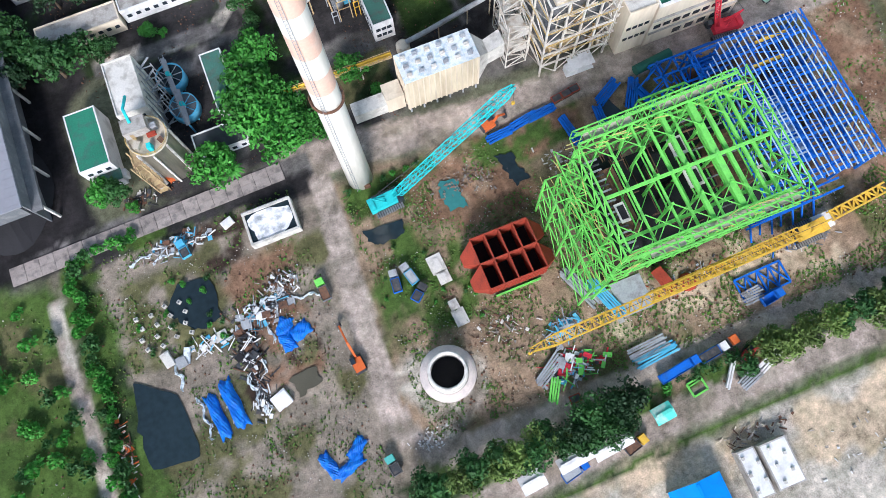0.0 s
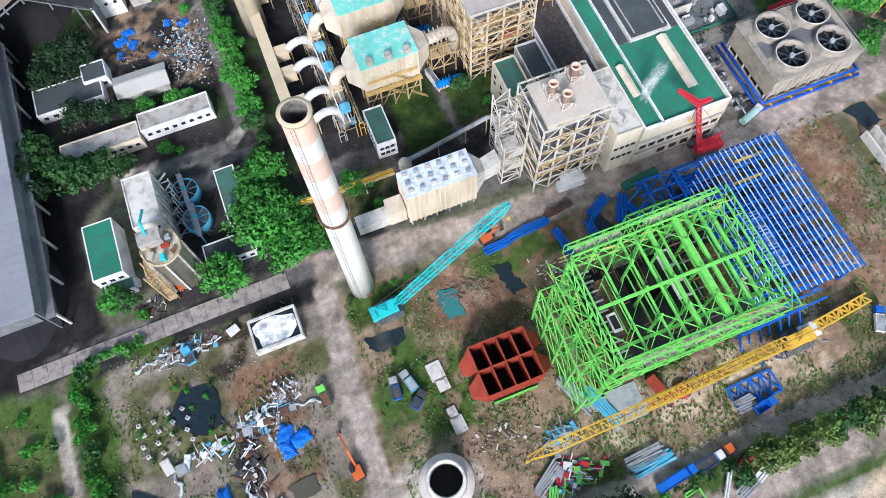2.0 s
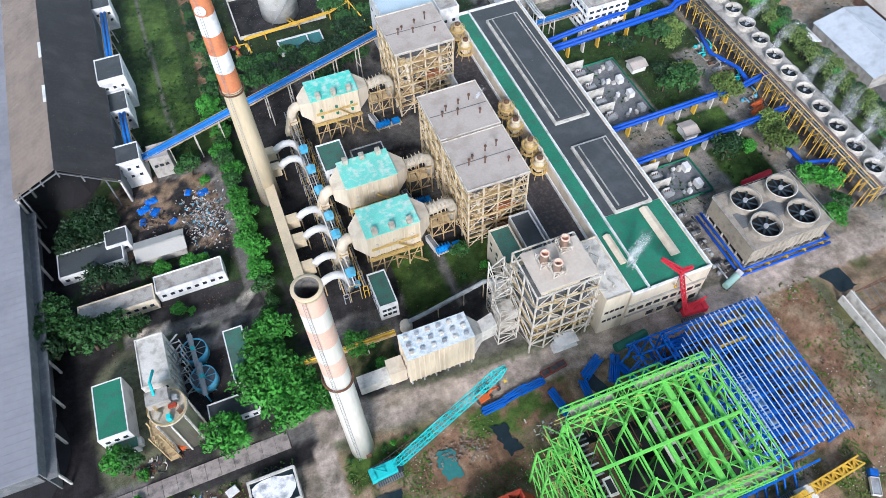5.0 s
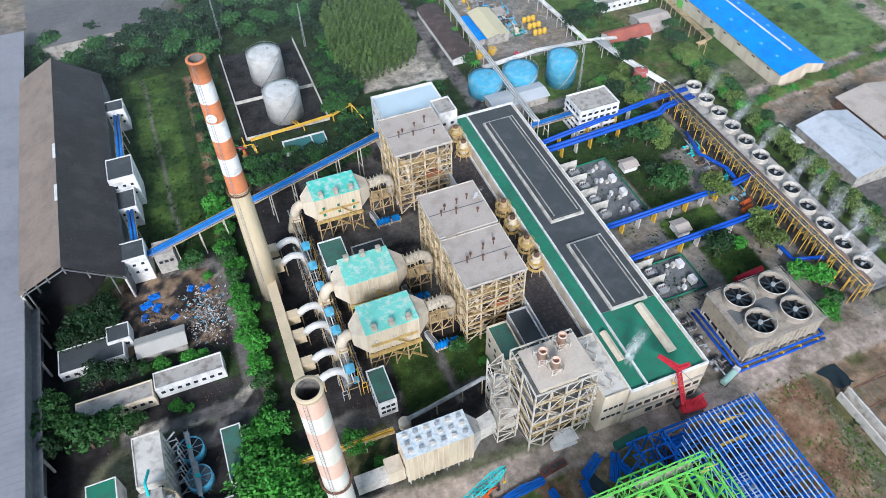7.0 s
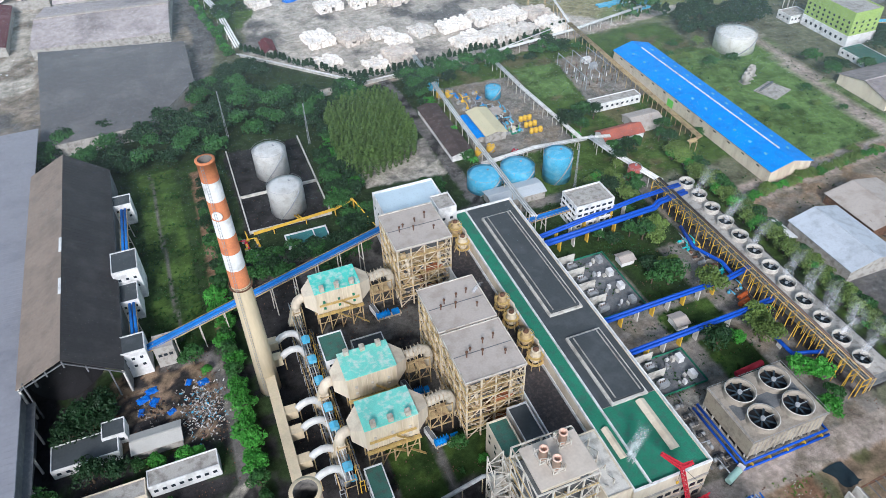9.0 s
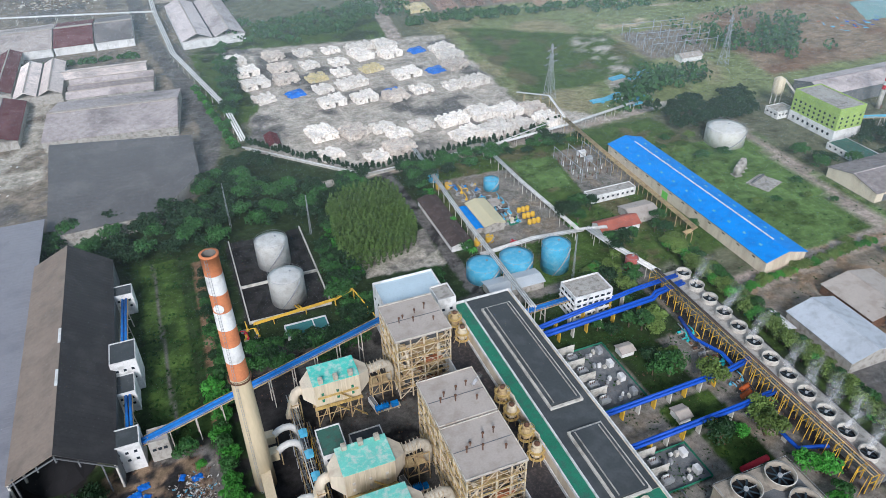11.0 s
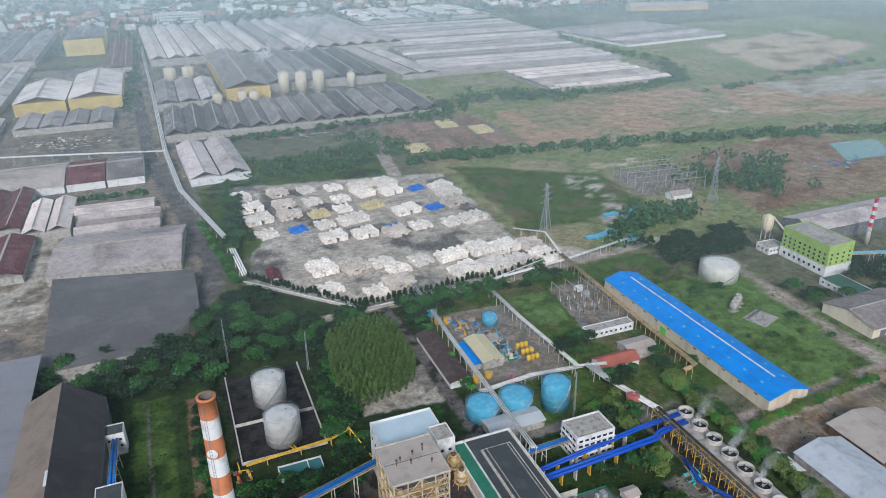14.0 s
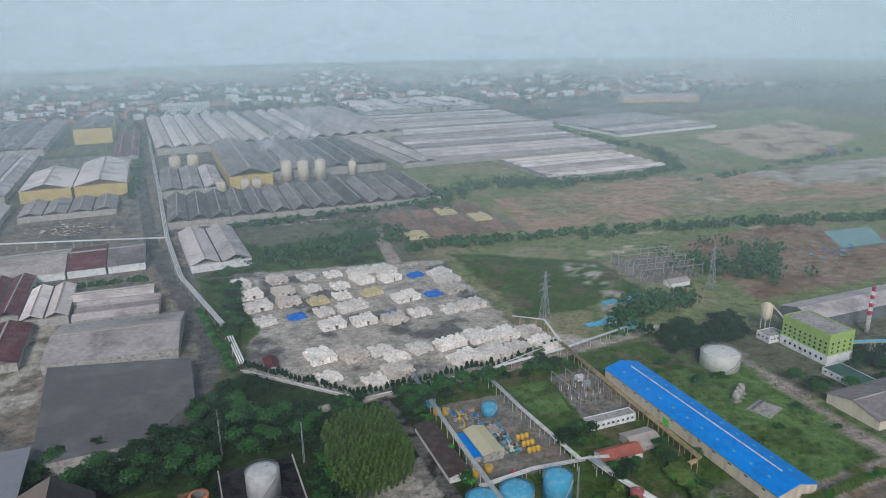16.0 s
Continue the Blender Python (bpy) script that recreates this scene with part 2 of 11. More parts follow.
def loose_parts(name, bm, material, parent):
    """Each unconnected piece of the mesh as a part of its own."""
    bm.verts.index_update()
    done = set()
    for v0 in bm.verts:
        if v0.index in done:
            continue
        isle, todo = [], [v0]
        done.add(v0.index)
        while todo:
            v = todo.pop()
            isle.append(v)
            for e_ in v.link_edges:
                o = e_.other_vert(v)
                if o.index not in done:
                    done.add(o.index)
                    todo.append(o)
        piece = bmesh.new()
        made = {v.index: piece.verts.new(v.co) for v in isle}
        for f in {f for v in isle for f in v.link_faces}:
            piece.faces.new([made[v.index] for v in f.verts]).smooth = f.smooth
        part(name, piece, material, parent)
    bm.free()


def same_part(name, me, parent, m=None):
    """Another part on a mesh that is already made."""
    ob = new(name, me)
    ob.parent = parent
    if m is not None:
        ob.matrix_basis = m
    return ob


def lattice(bm, a, b, w, bays, bar, taper=1.0, h=None):
    """A four-chord lattice boom from a to b."""
    a, b = Vector(a), Vector(b)
    d = (b - a).normalized()
    side = d.cross(Vector((0, 0, 1)))
    if side.length < 1e-3:
        side = Vector((1, 0, 0))
    side.normalize()
    upv = side.cross(d)
    h = h or w
    rows_ = []
    for i in range(bays + 1):
        k = i / bays
        s = 1 + (taper - 1) * k
        p = a.lerp(b, k)
        rows_.append([p + side * w / 2 * s * i1 + upv * h / 2 * s * j1 for i1, j1 in ((-1, -1), (1, -1), (1, 1), (-1, 1))])
    for i in range(4):
        add_bar(bm, rows_[0][i], rows_[-1][i], bar * 1.5)
    for i in range(bays):
        p, q_ = rows_[i], rows_[i + 1]
        for j in range(4):
            k = (j + 1) % 4
            add_bar(bm, p[j], p[k], bar)
            add_bar(bm, p[j] if i % 2 else p[k], q_[k] if i % 2 else q_[j], bar)


# ---- ground: one sheet whose soil colour follows the yards, roads, lawns and fields ----
def value_noise(x, y, s, seed):
    rs = np.random.RandomState(seed)
    g_ = rs.rand(257, 257)
    u, v = x / s + 1000.3, y / s + 1000.7
    i, j = np.floor(u).astype(int), np.floor(v).astype(int)
    fu, fv = u - i, v - j
    fu, fv = fu * fu * (3 - 2 * fu), fv * fv * (3 - 2 * fv)
    a, b, c_, d = g_[i % 257, j % 257], g_[(i + 1) % 257, j % 257], g_[i % 257, (j + 1) % 257], g_[(i + 1) % 257, (j + 1) % 257]
    return (a * (1 - fu) + b * fu) * (1 - fv) + (c_ * (1 - fu) + d * fu) * fv


def fractal(x, y, s, seed):
    return (value_noise(x, y, s, seed) * 0.5 + value_noise(x, y, s / 2.1, seed + 1) * 0.28 + value_noise(x, y, s / 4.3, seed + 2) * 0.14 + value_noise(x, y, s / 9, seed + 3) * 0.08)


SOIL = dict(
    farscrub=(0.28, 0.26, 0.15), earth=(0.42, 0.29, 0.2), field=(0.2, 0.24, 0.1), grass=(0.065, 0.115, 0.026), lawn=(0.03, 0.06, 0.016), scrub=(0.115, 0.115, 0.055), dirt=(0.27, 0.2, 0.14),
    grey=(0.235, 0.205, 0.17), road=(0.37, 0.32, 0.285), asphalt=(0.15, 0.145, 0.145), coal=(0.022, 0.021, 0.023), soot=(0.036, 0.035, 0.037),
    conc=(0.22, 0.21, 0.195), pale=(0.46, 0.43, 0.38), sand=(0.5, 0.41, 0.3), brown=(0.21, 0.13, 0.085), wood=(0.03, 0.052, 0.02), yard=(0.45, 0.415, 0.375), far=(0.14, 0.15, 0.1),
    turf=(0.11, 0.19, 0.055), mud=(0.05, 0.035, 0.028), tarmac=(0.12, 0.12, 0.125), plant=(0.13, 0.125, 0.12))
ZONES = []


def zone(kind, pts, edge=1.0, mix=None, patch=14.0, share=0.5, rag=1.5):
    """A stretch of ground. mix: a second soil that comes through in patches."""
    ZONES.append((kind, pts, edge, mix, patch, share, rag))


def rect(x0, y0, x1, y1):
    return [(x0, y0), (x1, y0), (x1, y1), (x0, y1)]


def strip(pts, w):
    """The outline of a road along a middle line."""
    left, right = [], []
    for i, p in enumerate(pts):
        a, b = Vector(pts[max(i - 1, 0)]), Vector(pts[min(i + 1, len(pts) - 1)])
        d = (b - a).normalized()
        nrm = Vector((-d.y, d.x)) * w / 2
        left.append((p[0] + nrm.x, p[1] + nrm.y)), right.append((p[0] - nrm.x, p[1] - nrm.y))
    return left + right[::-1]


# far country first, then nearer things over it
zone("scrub", rect(-3000, 1100, 3000, 4600), 80, "wood", 160, 0.55, 60)
zone("field", rect(230, 380, 1500, 1400), 20, "farscrub", 70, 0.5, 10)
zone("earth", [(382, 800), (355, 640), (671, 640), (1000, 600), (1000, 760), (671, 830)], 15, "farscrub", 60, 0.5, 10)
for x_, y_, a_, b_ in ((640, 690, 60, 14), (520, 720, 40, 10), (760, 740, 70, 16), (700, 655, 45, 9), (880, 690, 80, 18), (330, 520, 34, 12), (400, 560, 44, 8), (600, 560, 50, 12), (470, 600, 40, 7)):
    zone("sand", rect(x_ - a_ / 2, y_ - b_ / 2, x_ + a_ / 2, y_ + b_ / 2), 6, "farscrub", 16, 0.55, 9)
zone("dirt", [(480, 560), (640, 560), (700, 470), (560, 400), (430, 400), (450, 470)], 8, "brown", 30, 0.4, 8)
zone("pale", rect(800, 700, 1150, 800), 12, "dirt", 50, 0.4, 12)
zone("sand", [(880, 830), (1240, 960), (1300, 1200), (980, 1120)], 10, "dirt", 40, 0.5, 10)
zone("grey", [(222, 800), (355, 806), (360, 664), (235, 672)], 4, "dirt", 20, 0.4, 4)
zone("grey", rect(-420, 380, 10, 1400), 6, "asphalt", 20, 0.5, 4)
zone("asphalt", rect(0, 800, 330, 1600), 6, "grey", 20, 0.5, 4)
zone("grass", [(14, 641), (187, 615), (205, 740), (70, 710)], 4, "wood", 18, 0.5, 5)
zone("grass", [(240, 440), (360, 450), (370, 540), (250, 620)], 6, "scrub", 26, 0.5, 5)
zone("pale", strip([(300, 385), (330, 470), (345, 540)], 26), 6, "grass", 12, 0.55, 5)
zone("grey", [(379, 538), (446, 527), (427, 465), (364, 469)], 2, "conc", 8, 0.4, 1)
zone("yard", [(40, 640), (187, 615), (234, 603), (228, 437), (275, 384), (181, 378), (98, 372), (32, 438), (42, 491)], 3, "asphalt", 26, 0.32, 3)
zone("grass", [(14, 641), (44, 630), (50, 500), (30, 470), (16, 520)], 2, "wood", 10, 0.5, 3)
zone("road", strip([(190, 605), (200, 680), (210, 760)], 13), 2, None, 10, 0.4, 1)
zone("tarmac", strip([(-40, 1500), (-36, 1134), (-23, 759), (-10, 659), (6, 551), (13, 481), (6, 439), (-12, 393), (-45, 350)], 15), 2, "asphalt", 20, 0.4, 1)
zone("pale", rect(-180, 440, -92, 660), 5, "grey", 16, 0.5, 3)
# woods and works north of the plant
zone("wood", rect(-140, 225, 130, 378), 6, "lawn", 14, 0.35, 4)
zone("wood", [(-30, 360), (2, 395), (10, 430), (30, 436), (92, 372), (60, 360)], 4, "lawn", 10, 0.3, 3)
zone("grass", rect(125, 225, 300, 375), 4, "scrub", 12, 0.4, 3)
zone("turf", rect(268, 175, 345, 330), 3, "grass", 16, 0.4, 2)
zone("pale", [(58, 294), (104, 302), (104, 268), (64, 272)], 1.5, "conc", 8, 0.5, 1)
zone("conc", [(134, 348), (178, 346), (176, 268), (122, 268)], 1, "grey", 6, 0.5, 0.8)
zone("turf", [(176, 316), (180, 352), (209, 350), (201, 313)], 0.8, "grass", 8, 0.3, 0.4)
zone("conc", [(202, 296), (210, 354), (242, 354), (242, 296)], 1, "grey", 6, 0.5, 0.8)
zone("road", strip([(60, 372), (180, 374), (280, 384), (345, 392)], 8), 1.5, "pale", 10, 0.4, 1)
zone("road", strip([(345, 392), (340, 311), (330, 213), (330, 120)], 9), 1.5, None, 10, 0.4, 1)
zone("soot", rect(3, 258, 42, 330), 1, "coal", 9, 0.5, 1)
zone("asphalt", strip([(108, 222), (108, 300), (104, 372)], 7), 1, "soot", 7, 0.4, 1)
# the works: paved, sooty ground
zone("plant", rect(-28, 84, 128, 240), 3, "soot", 9, 0.5, 2)
zone("soot", rect(-2, 112, 20, 225), 2, "coal", 8, 0.5, 2)
zone("coal", [(-160, 70), (-84, 77), (-70, 84), (-72, 120), (-54, 130), (-52, 185), (-160, 330)], 3, None, 9, 0.4, 3)
zone("soot", rect(-56, 86, -22, 128), 2, "asphalt", 7, 0.4, 2)
zone("soot", rect(-75, 128, -20, 200), 2, "wood", 8, 0.55, 2)
zone("soot", rect(-56, 158, -20, 196), 2, "dirt", 6, 0.5, 2)
zone("lawn", rect(-47, 200, -4, 330), 2, "wood", 9, 0.45, 1.5)
zone("grass", rect(-40, 212, -22, 326), 1, "lawn", 9, 0.5, 0.8)
zone("plant", strip([(-31, 206), (-34, 326)], 1.2), 0.4, None, 6, 0.4, 0.3)
zone("asphalt", strip([(-60, 131), (-24, 130), (-18, 136), (-18, 172), (-22, 194), (-40, 196)], 5), 0.8, "pale", 6, 0.4, 0.6)
zone("brown", strip([(-15, 200), (-12, 320)], 5), 1, "dirt", 6, 0.4, 1)
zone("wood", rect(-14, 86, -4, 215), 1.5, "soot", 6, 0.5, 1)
zone("lawn", rect(26, 106, 41, 130), 0.8, "grass", 6, 0.4, 0.6)
zone("lawn", rect(44, 110, 62, 128), 0.8, "grass", 6, 0.5, 0.6)
zone("asphalt", rect(41.5, 104, 43.5, 130), 0.5, "conc", 4, 0.4, 0.3)
zone("scrub", rect(-8, 92, 18, 106), 1, "wood", 5, 0.5, 1)
zone("conc", rect(118, 80, 192, 232), 2, "grey", 9, 0.45, 1)
zone("lawn", rect(118, 180, 182, 226), 1.5, "wood", 9, 0.5, 1)
zone("lawn", rect(143, 132, 168, 148), 1, "grass", 7, 0.4, 1)
zone("lawn", rect(145, 152, 166, 194), 1, "wood", 7, 0.5, 1)
zone("lawn", rect(150, 108, 168, 130), 1, "grass", 7, 0.5, 1)
zone("plant", rect(117, 150, 144, 182), 0.6, "conc", 6, 0.4, 0.4)
zone("plant", rect(117, 112, 142, 131), 0.6, "conc", 6, 0.4, 0.4)
zone("soot", rect(184, 88, 205, 214), 1, "asphalt", 6, 0.4, 1)
zone("coal", strip([(206, 205), (208, 90)], 7), 1, "wood", 6, 0.4, 1)
zone("grass", rect(209, 60, 224, 240), 2, "wood", 6, 0.5, 1)
zone("grey", rect(224, 60, 360, 200), 3, "dirt", 12, 0.5, 3)
zone("tarmac", rect(226, 96, 300, 134), 2, "asphalt", 9, 0.4, 1)
zone("road", strip([(224, 196), (300, 202), (360, 204)], 14), 2, "dirt", 8, 0.4, 1)
# building site in front
zone("grass", rect(-160, -60, -84, 76), 4, "scrub", 12, 0.5, 4)
zone("grey", rect(-84, -40, -14, 78), 3, "scrub", 9, 0.42, 3)
zone("grass", [(-84, 79), (-76, 78), (-70, 8), (-72, -30), (-84, -30)], 2, "wood", 6, 0.4, 2)
zone("scrub", rect(-70, 42, -44, 66), 3, "grey", 6, 0.45, 2)
zone("brown", rect(-44, 26, -26, 62), 3, "grey", 7, 0.55, 3)
zone("dirt", rect(-14, -2, 135, 72), 3, "scrub", 8, 0.42, 3)
zone("grass", rect(-10, 26, 18, 56), 3, "dirt", 6, 0.45, 3)
zone("grass", rect(-8, 60, 20, 70), 1.5, "lawn", 5, 0.4, 1.5)
zone("brown", rect(10, 48, 42, 68), 3, "dirt", 6, 0.45, 3)
zone("grass", rect(30, 60, 62, 70), 1.5, "brown", 5, 0.5, 1.5)
zone("pale", [(-12, 20), (-6, 24), (10, 16), (8, 2), (-4, -1)], 3, "grey", 4, 0.5, 2)
zone("dirt", rect(40, 4, 110, 24), 3, "sand", 7, 0.5, 3)
zone("brown", [(118, 15), (132, 70), (150, 74), (140, 15)], 3, "dirt", 5, 0.5, 2)
zone("dirt", rect(150, 0, 230, 72), 4, "scrub", 9, 0.5, 4)
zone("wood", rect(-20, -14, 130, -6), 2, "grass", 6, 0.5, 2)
zone("grass", rect(40, -12, 80, -6), 2, "dirt", 5, 0.4, 2)
zone("road", strip([(-30, -19), (8, -17), (55, -16), (105, -15), (160, -14)], 7), 1, "grey", 6, 0.4, 0.8)
zone("pale", rect(-40, -60, 160, -22), 3, "sand", 12, 0.55, 3)
zone("grass", strip([(-30, -24), (30, -22.5), (58, -22), (110, -21)], 1.6), 0.6, "wood", 3, 0.4, 0.6)
zone("mud", strip([(-45, 62), (-40, 66), (-34, 72), (-46, 73)], 5), 1.2, "grey", 3, 0.4, 1.5)
zone("mud", strip([(-46, 22), (-43, 34), (-41, 44)], 4), 1.0, "grey", 3, 0.45, 1.5)
zone("mud", strip([(-34, 34), (-30, 30), (-27, 36)], 3.5), 1.0, "scrub", 3, 0.45, 1.5)
# under the two steel frames the dark soil carries the shade below them
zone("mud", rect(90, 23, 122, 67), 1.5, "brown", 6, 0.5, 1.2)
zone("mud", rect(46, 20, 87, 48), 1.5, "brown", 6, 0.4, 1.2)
zone("road", strip([(-87, 70), (-87, 50), (-86, 38), (-86, -40)], 3.6), 0.8, "pale", 6, 0.4, 0.6)
zone("road", strip([(-12, 78), (-11.5, 66), (-13, 49), (-14, 30), (-15, 12), (-13, 3), (-5, -4), (20, -4.5), (60, -4), (140, -4)], 6.5), 0.8, "grey", 6, 0.25, 0.6)
zone("road", strip([(-20, 82), (0, 80), (40, 75.5), (110, 74.5), (190, 76), (300, 78)], 10), 0.8, "grey", 8, 0.25, 0.6)
zone("soot", strip([(-97, 80), (-68, 81.8), (-36, 81.8), (-12, 81)], 7), 0.8, "asphalt", 6, 0.5, 0.8)
zone("soot", strip([(-80, 76), (-40, 77.5), (-20, 78)], 4), 1, "grass", 5, 0.5, 1)
zone("coal", rect(-30, 73, -14, 79), 2, "soot", 4, 0.5, 1.5)


def steps(spans):
    out = []
    for a, b, s in spans:
        out.extend(np.arange(a, b, s))
    return np.array(out + [spans[-1][1]])


gx = steps([(-4800, -800, 200), (-800, -170, 9), (-170, 310, 1.2), (310, 700, 6), (700, 1500, 14), (1500, 4800, 220)])
gy = steps([(-2000, -65, 120), (-65, 385, 1.2), (385, 820, 3.5), (820, 1700, 14), (1700, 4800, 150)])
GX, GY = np.meshgrid(gx, gy)
px, py = GX.ravel(), GY.ravel()
col = np.tile(np.array(SOIL["far"]), (px.size, 1))
for zi, (kind_, pts, edge, mixk, patch, share, rag) in enumerate(ZONES):
    a = np.array(pts)
    lo, hi = a.min(0) - edge - rag * 2, a.max(0) + edge + rag * 2
    sel = np.nonzero((px > lo[0]) & (px < hi[0]) & (py > lo[1]) & (py < hi[1]))[0]
    if not sel.size:
        continue
    qx = px[sel] + (fractal(px[sel], py[sel], max(rag * 3, 2.0), 50 + zi) - 0.5) * 3 * rag
    qy = py[sel] + (fractal(px[sel], py[sel], max(rag * 3, 2.0), 90 + zi) - 0.5) * 3 * rag
    inside, dist = np.zeros(sel.size, bool), np.full(sel.size, 1e9)
    for (xa, ya), (xb, yb) in zip(pts, pts[1:] + pts[:1]):
        cond = ((ya > qy) != (yb > qy))
        with np.errstate(divide="ignore", invalid="ignore"):
            inside ^= cond & (qx < (xb - xa) * (qy - ya) / (yb - ya) + xa)
        k = np.clip(((qx - xa) * (xb - xa) + (qy - ya) * (yb - ya)) / max((xb - xa) ** 2 + (yb - ya) ** 2, 1e-6), 0, 1)
        dist = np.minimum(dist, np.hypot(qx - xa - k * (xb - xa), qy - ya - k * (yb - ya)))
    w_ = np.clip(0.5 + np.where(inside, dist, -dist) / edge, 0, 1)
    c_ = np.tile(np.array(SOIL[kind_]), (sel.size, 1))
    if mixk:
        f_ = fractal(px[sel], py[sel], patch, 200 + zi)
        k = np.clip((f_ - (0.72 - 0.44 * share)) / 0.12, 0, 1)[:, None]
        c_ = c_ * (1 - k) + np.array(SOIL[mixk]) * k
    col[sel] = col[sel] * (1 - w_[:, None]) + c_ * w_[:, None]
col *= (0.82 + 0.36 * fractal(px, py, 5, 7))[:, None]
nx_, ny_ = gx.size, gy.size
me = bpy.data.meshes.new("ground")
ids = np.arange(nx_ * ny_).reshape(ny_, nx_)
quads = np.stack([ids[:-1, :-1], ids[:-1, 1:], ids[1:, 1:], ids[1:, :-1]], -1).reshape(-1, 4)
me.vertices.add(px.size)
relief = np.where((px > -160) & (px < 230) & (py > -60) & (py < 72), (fractal(px, py, 6, 77) - 0.5) * 0.5, 0.0)
me.vertices.foreach_set("co", np.stack([px, py, relief], -1).ravel())
me.loops.add(quads.size)
me.loops.foreach_set("vertex_index", quads.ravel())
me.polygons.add(len(quads))
me.polygons.foreach_set("loop_start", np.arange(0, quads.size, 4))
me.polygons.foreach_set("loop_total", np.full(len(quads), 4))
me.update()
at = me.color_attributes.new("soil", "FLOAT_COLOR", "POINT")
at.data.foreach_set("color", np.concatenate([col, np.ones((px.size, 1))], 1).ravel())
mg = bpy.data.materials.new("earth")
mg.use_nodes = True
gn, gl = mg.node_tree.nodes, mg.node_tree.links
ga = gn.new("ShaderNodeAttribute")
ga.attribute_name = "soil"
geo_ = gn.new("ShaderNodeNewGeometry")
n1, n2, n3 = (gn.new("ShaderNodeTexNoise") for _ in range(3))
for nn, s_ in ((n1, 0.45), (n2, 3.2), (n3, 0.07)):
    nn.inputs["Scale"].default_value, nn.inputs["Detail"].default_value, nn.inputs["Roughness"].default_value = s_, 9, 0.74
    gl.new(geo_.outputs["Position"], nn.inputs["Vector"])
ma = gn.new("ShaderNodeMath")
ma.operation = "ADD"
gl.new(n1.outputs["Fac"], ma.inputs[0]), gl.new(n2.outputs["Fac"], ma.inputs[1])
mb = gn.new("ShaderNodeMath")
mb.operation = "ADD"
gl.new(ma.outputs[0], mb.inputs[0]), gl.new(n3.outputs["Fac"], mb.inputs[1])
mr_ = gn.new("ShaderNodeMapRange")
mr_.inputs["From Min"].default_value, mr_.inputs["From Max"].default_value = 1.1, 1.9
mr_.inputs["To Min"].default_value, mr_.inputs["To Max"].default_value = 0.2, 1.8
gl.new(mb.outputs[0], mr_.inputs["Value"])
vs_ = gn.new("ShaderNodeVectorMath")
vs_.operation = "SCALE"
gl.new(ga.outputs["Color"], vs_.inputs[0]), gl.new(mr_.outputs[0], vs_.inputs["Scale"])
gb = gn["Principled BSDF"]
n4 = gn.new("ShaderNodeTexNoise")
n4.inputs["Scale"].default_value, n4.inputs["Detail"].default_value, n4.inputs["Roughness"].default_value = 0.16, 10, 0.72
gl.new(geo_.outputs["Position"], n4.inputs["Vector"])
hs = gn.new("ShaderNodeMix")
hs.data_type, hs.blend_type = "RGBA", "MULTIPLY"
hr = gn.new("ShaderNodeValToRGB")
hr.color_ramp.elements[0].position, hr.color_ramp.elements[1].position = 0.36, 0.62
hr.color_ramp.elements[0].color, hr.color_ramp.elements[1].color = (0.68, 0.7, 0.62, 1), (1.26, 1.2, 1.14, 1)
gl.new(n4.outputs["Fac"], hr.inputs["Fac"])
hs.inputs["Factor"].default_value = 1.0
gl.new(vs_.outputs[0], hs.inputs["A"]), gl.new(hr.outputs["Color"], hs.inputs["B"])
gl.new(hs.outputs["Result"], gb.inputs["Base Color"])
gb.inputs["Roughness"].default_value, gb.inputs["Specular IOR Level"].default_value = 0.9, 0.15
bp_ = gn.new("ShaderNodeBump")
bp_.inputs["Strength"].default_value, bp_.inputs["Distance"].default_value = 0.5, 0.4
gl.new(n1.outputs["Fac"], bp_.inputs["Height"]), gl.new(bp_.outputs[0], gb.inputs["Normal"])
me.materials.append(mg)
tagged(new("ground", me), "dusty works ground with roads, lawns, coal dirt and far fields", "ground", kind="structure")


# ================= the power station =================
def cuboid(cx, cy, z0, a, b, h, turn=0.0, taper=1.0):
    bm = bmesh.new()
    add_box(bm, cx, cy, z0, a, b, h, turn, taper)
    return bm


def windows(parent, wall, x0, x1, y, zs, n, w, h, side, mesh={}):
    """Rows of windows, each a dark pane in a frame, on a wall that faces side (s, w, e or n)."""
    key = (w, h)
    if key not in mesh:
        bm = bmesh.new()
        add_box(bm, 0, 0, -h / 2, w, 0.12, h)
        mesh[key] = finish("pane", bm, M_GLASS)
    for z in zs:
        for i in range(n):
            u = x0 + (x1 - x0) * (i + 0.5) / n
            if side in "sn":
                same_part("window", mesh[key], parent, pose(u, y, z))
            else:
                same_part("window", mesh[key], parent, pose(y, u, z, 0, 0, 90))


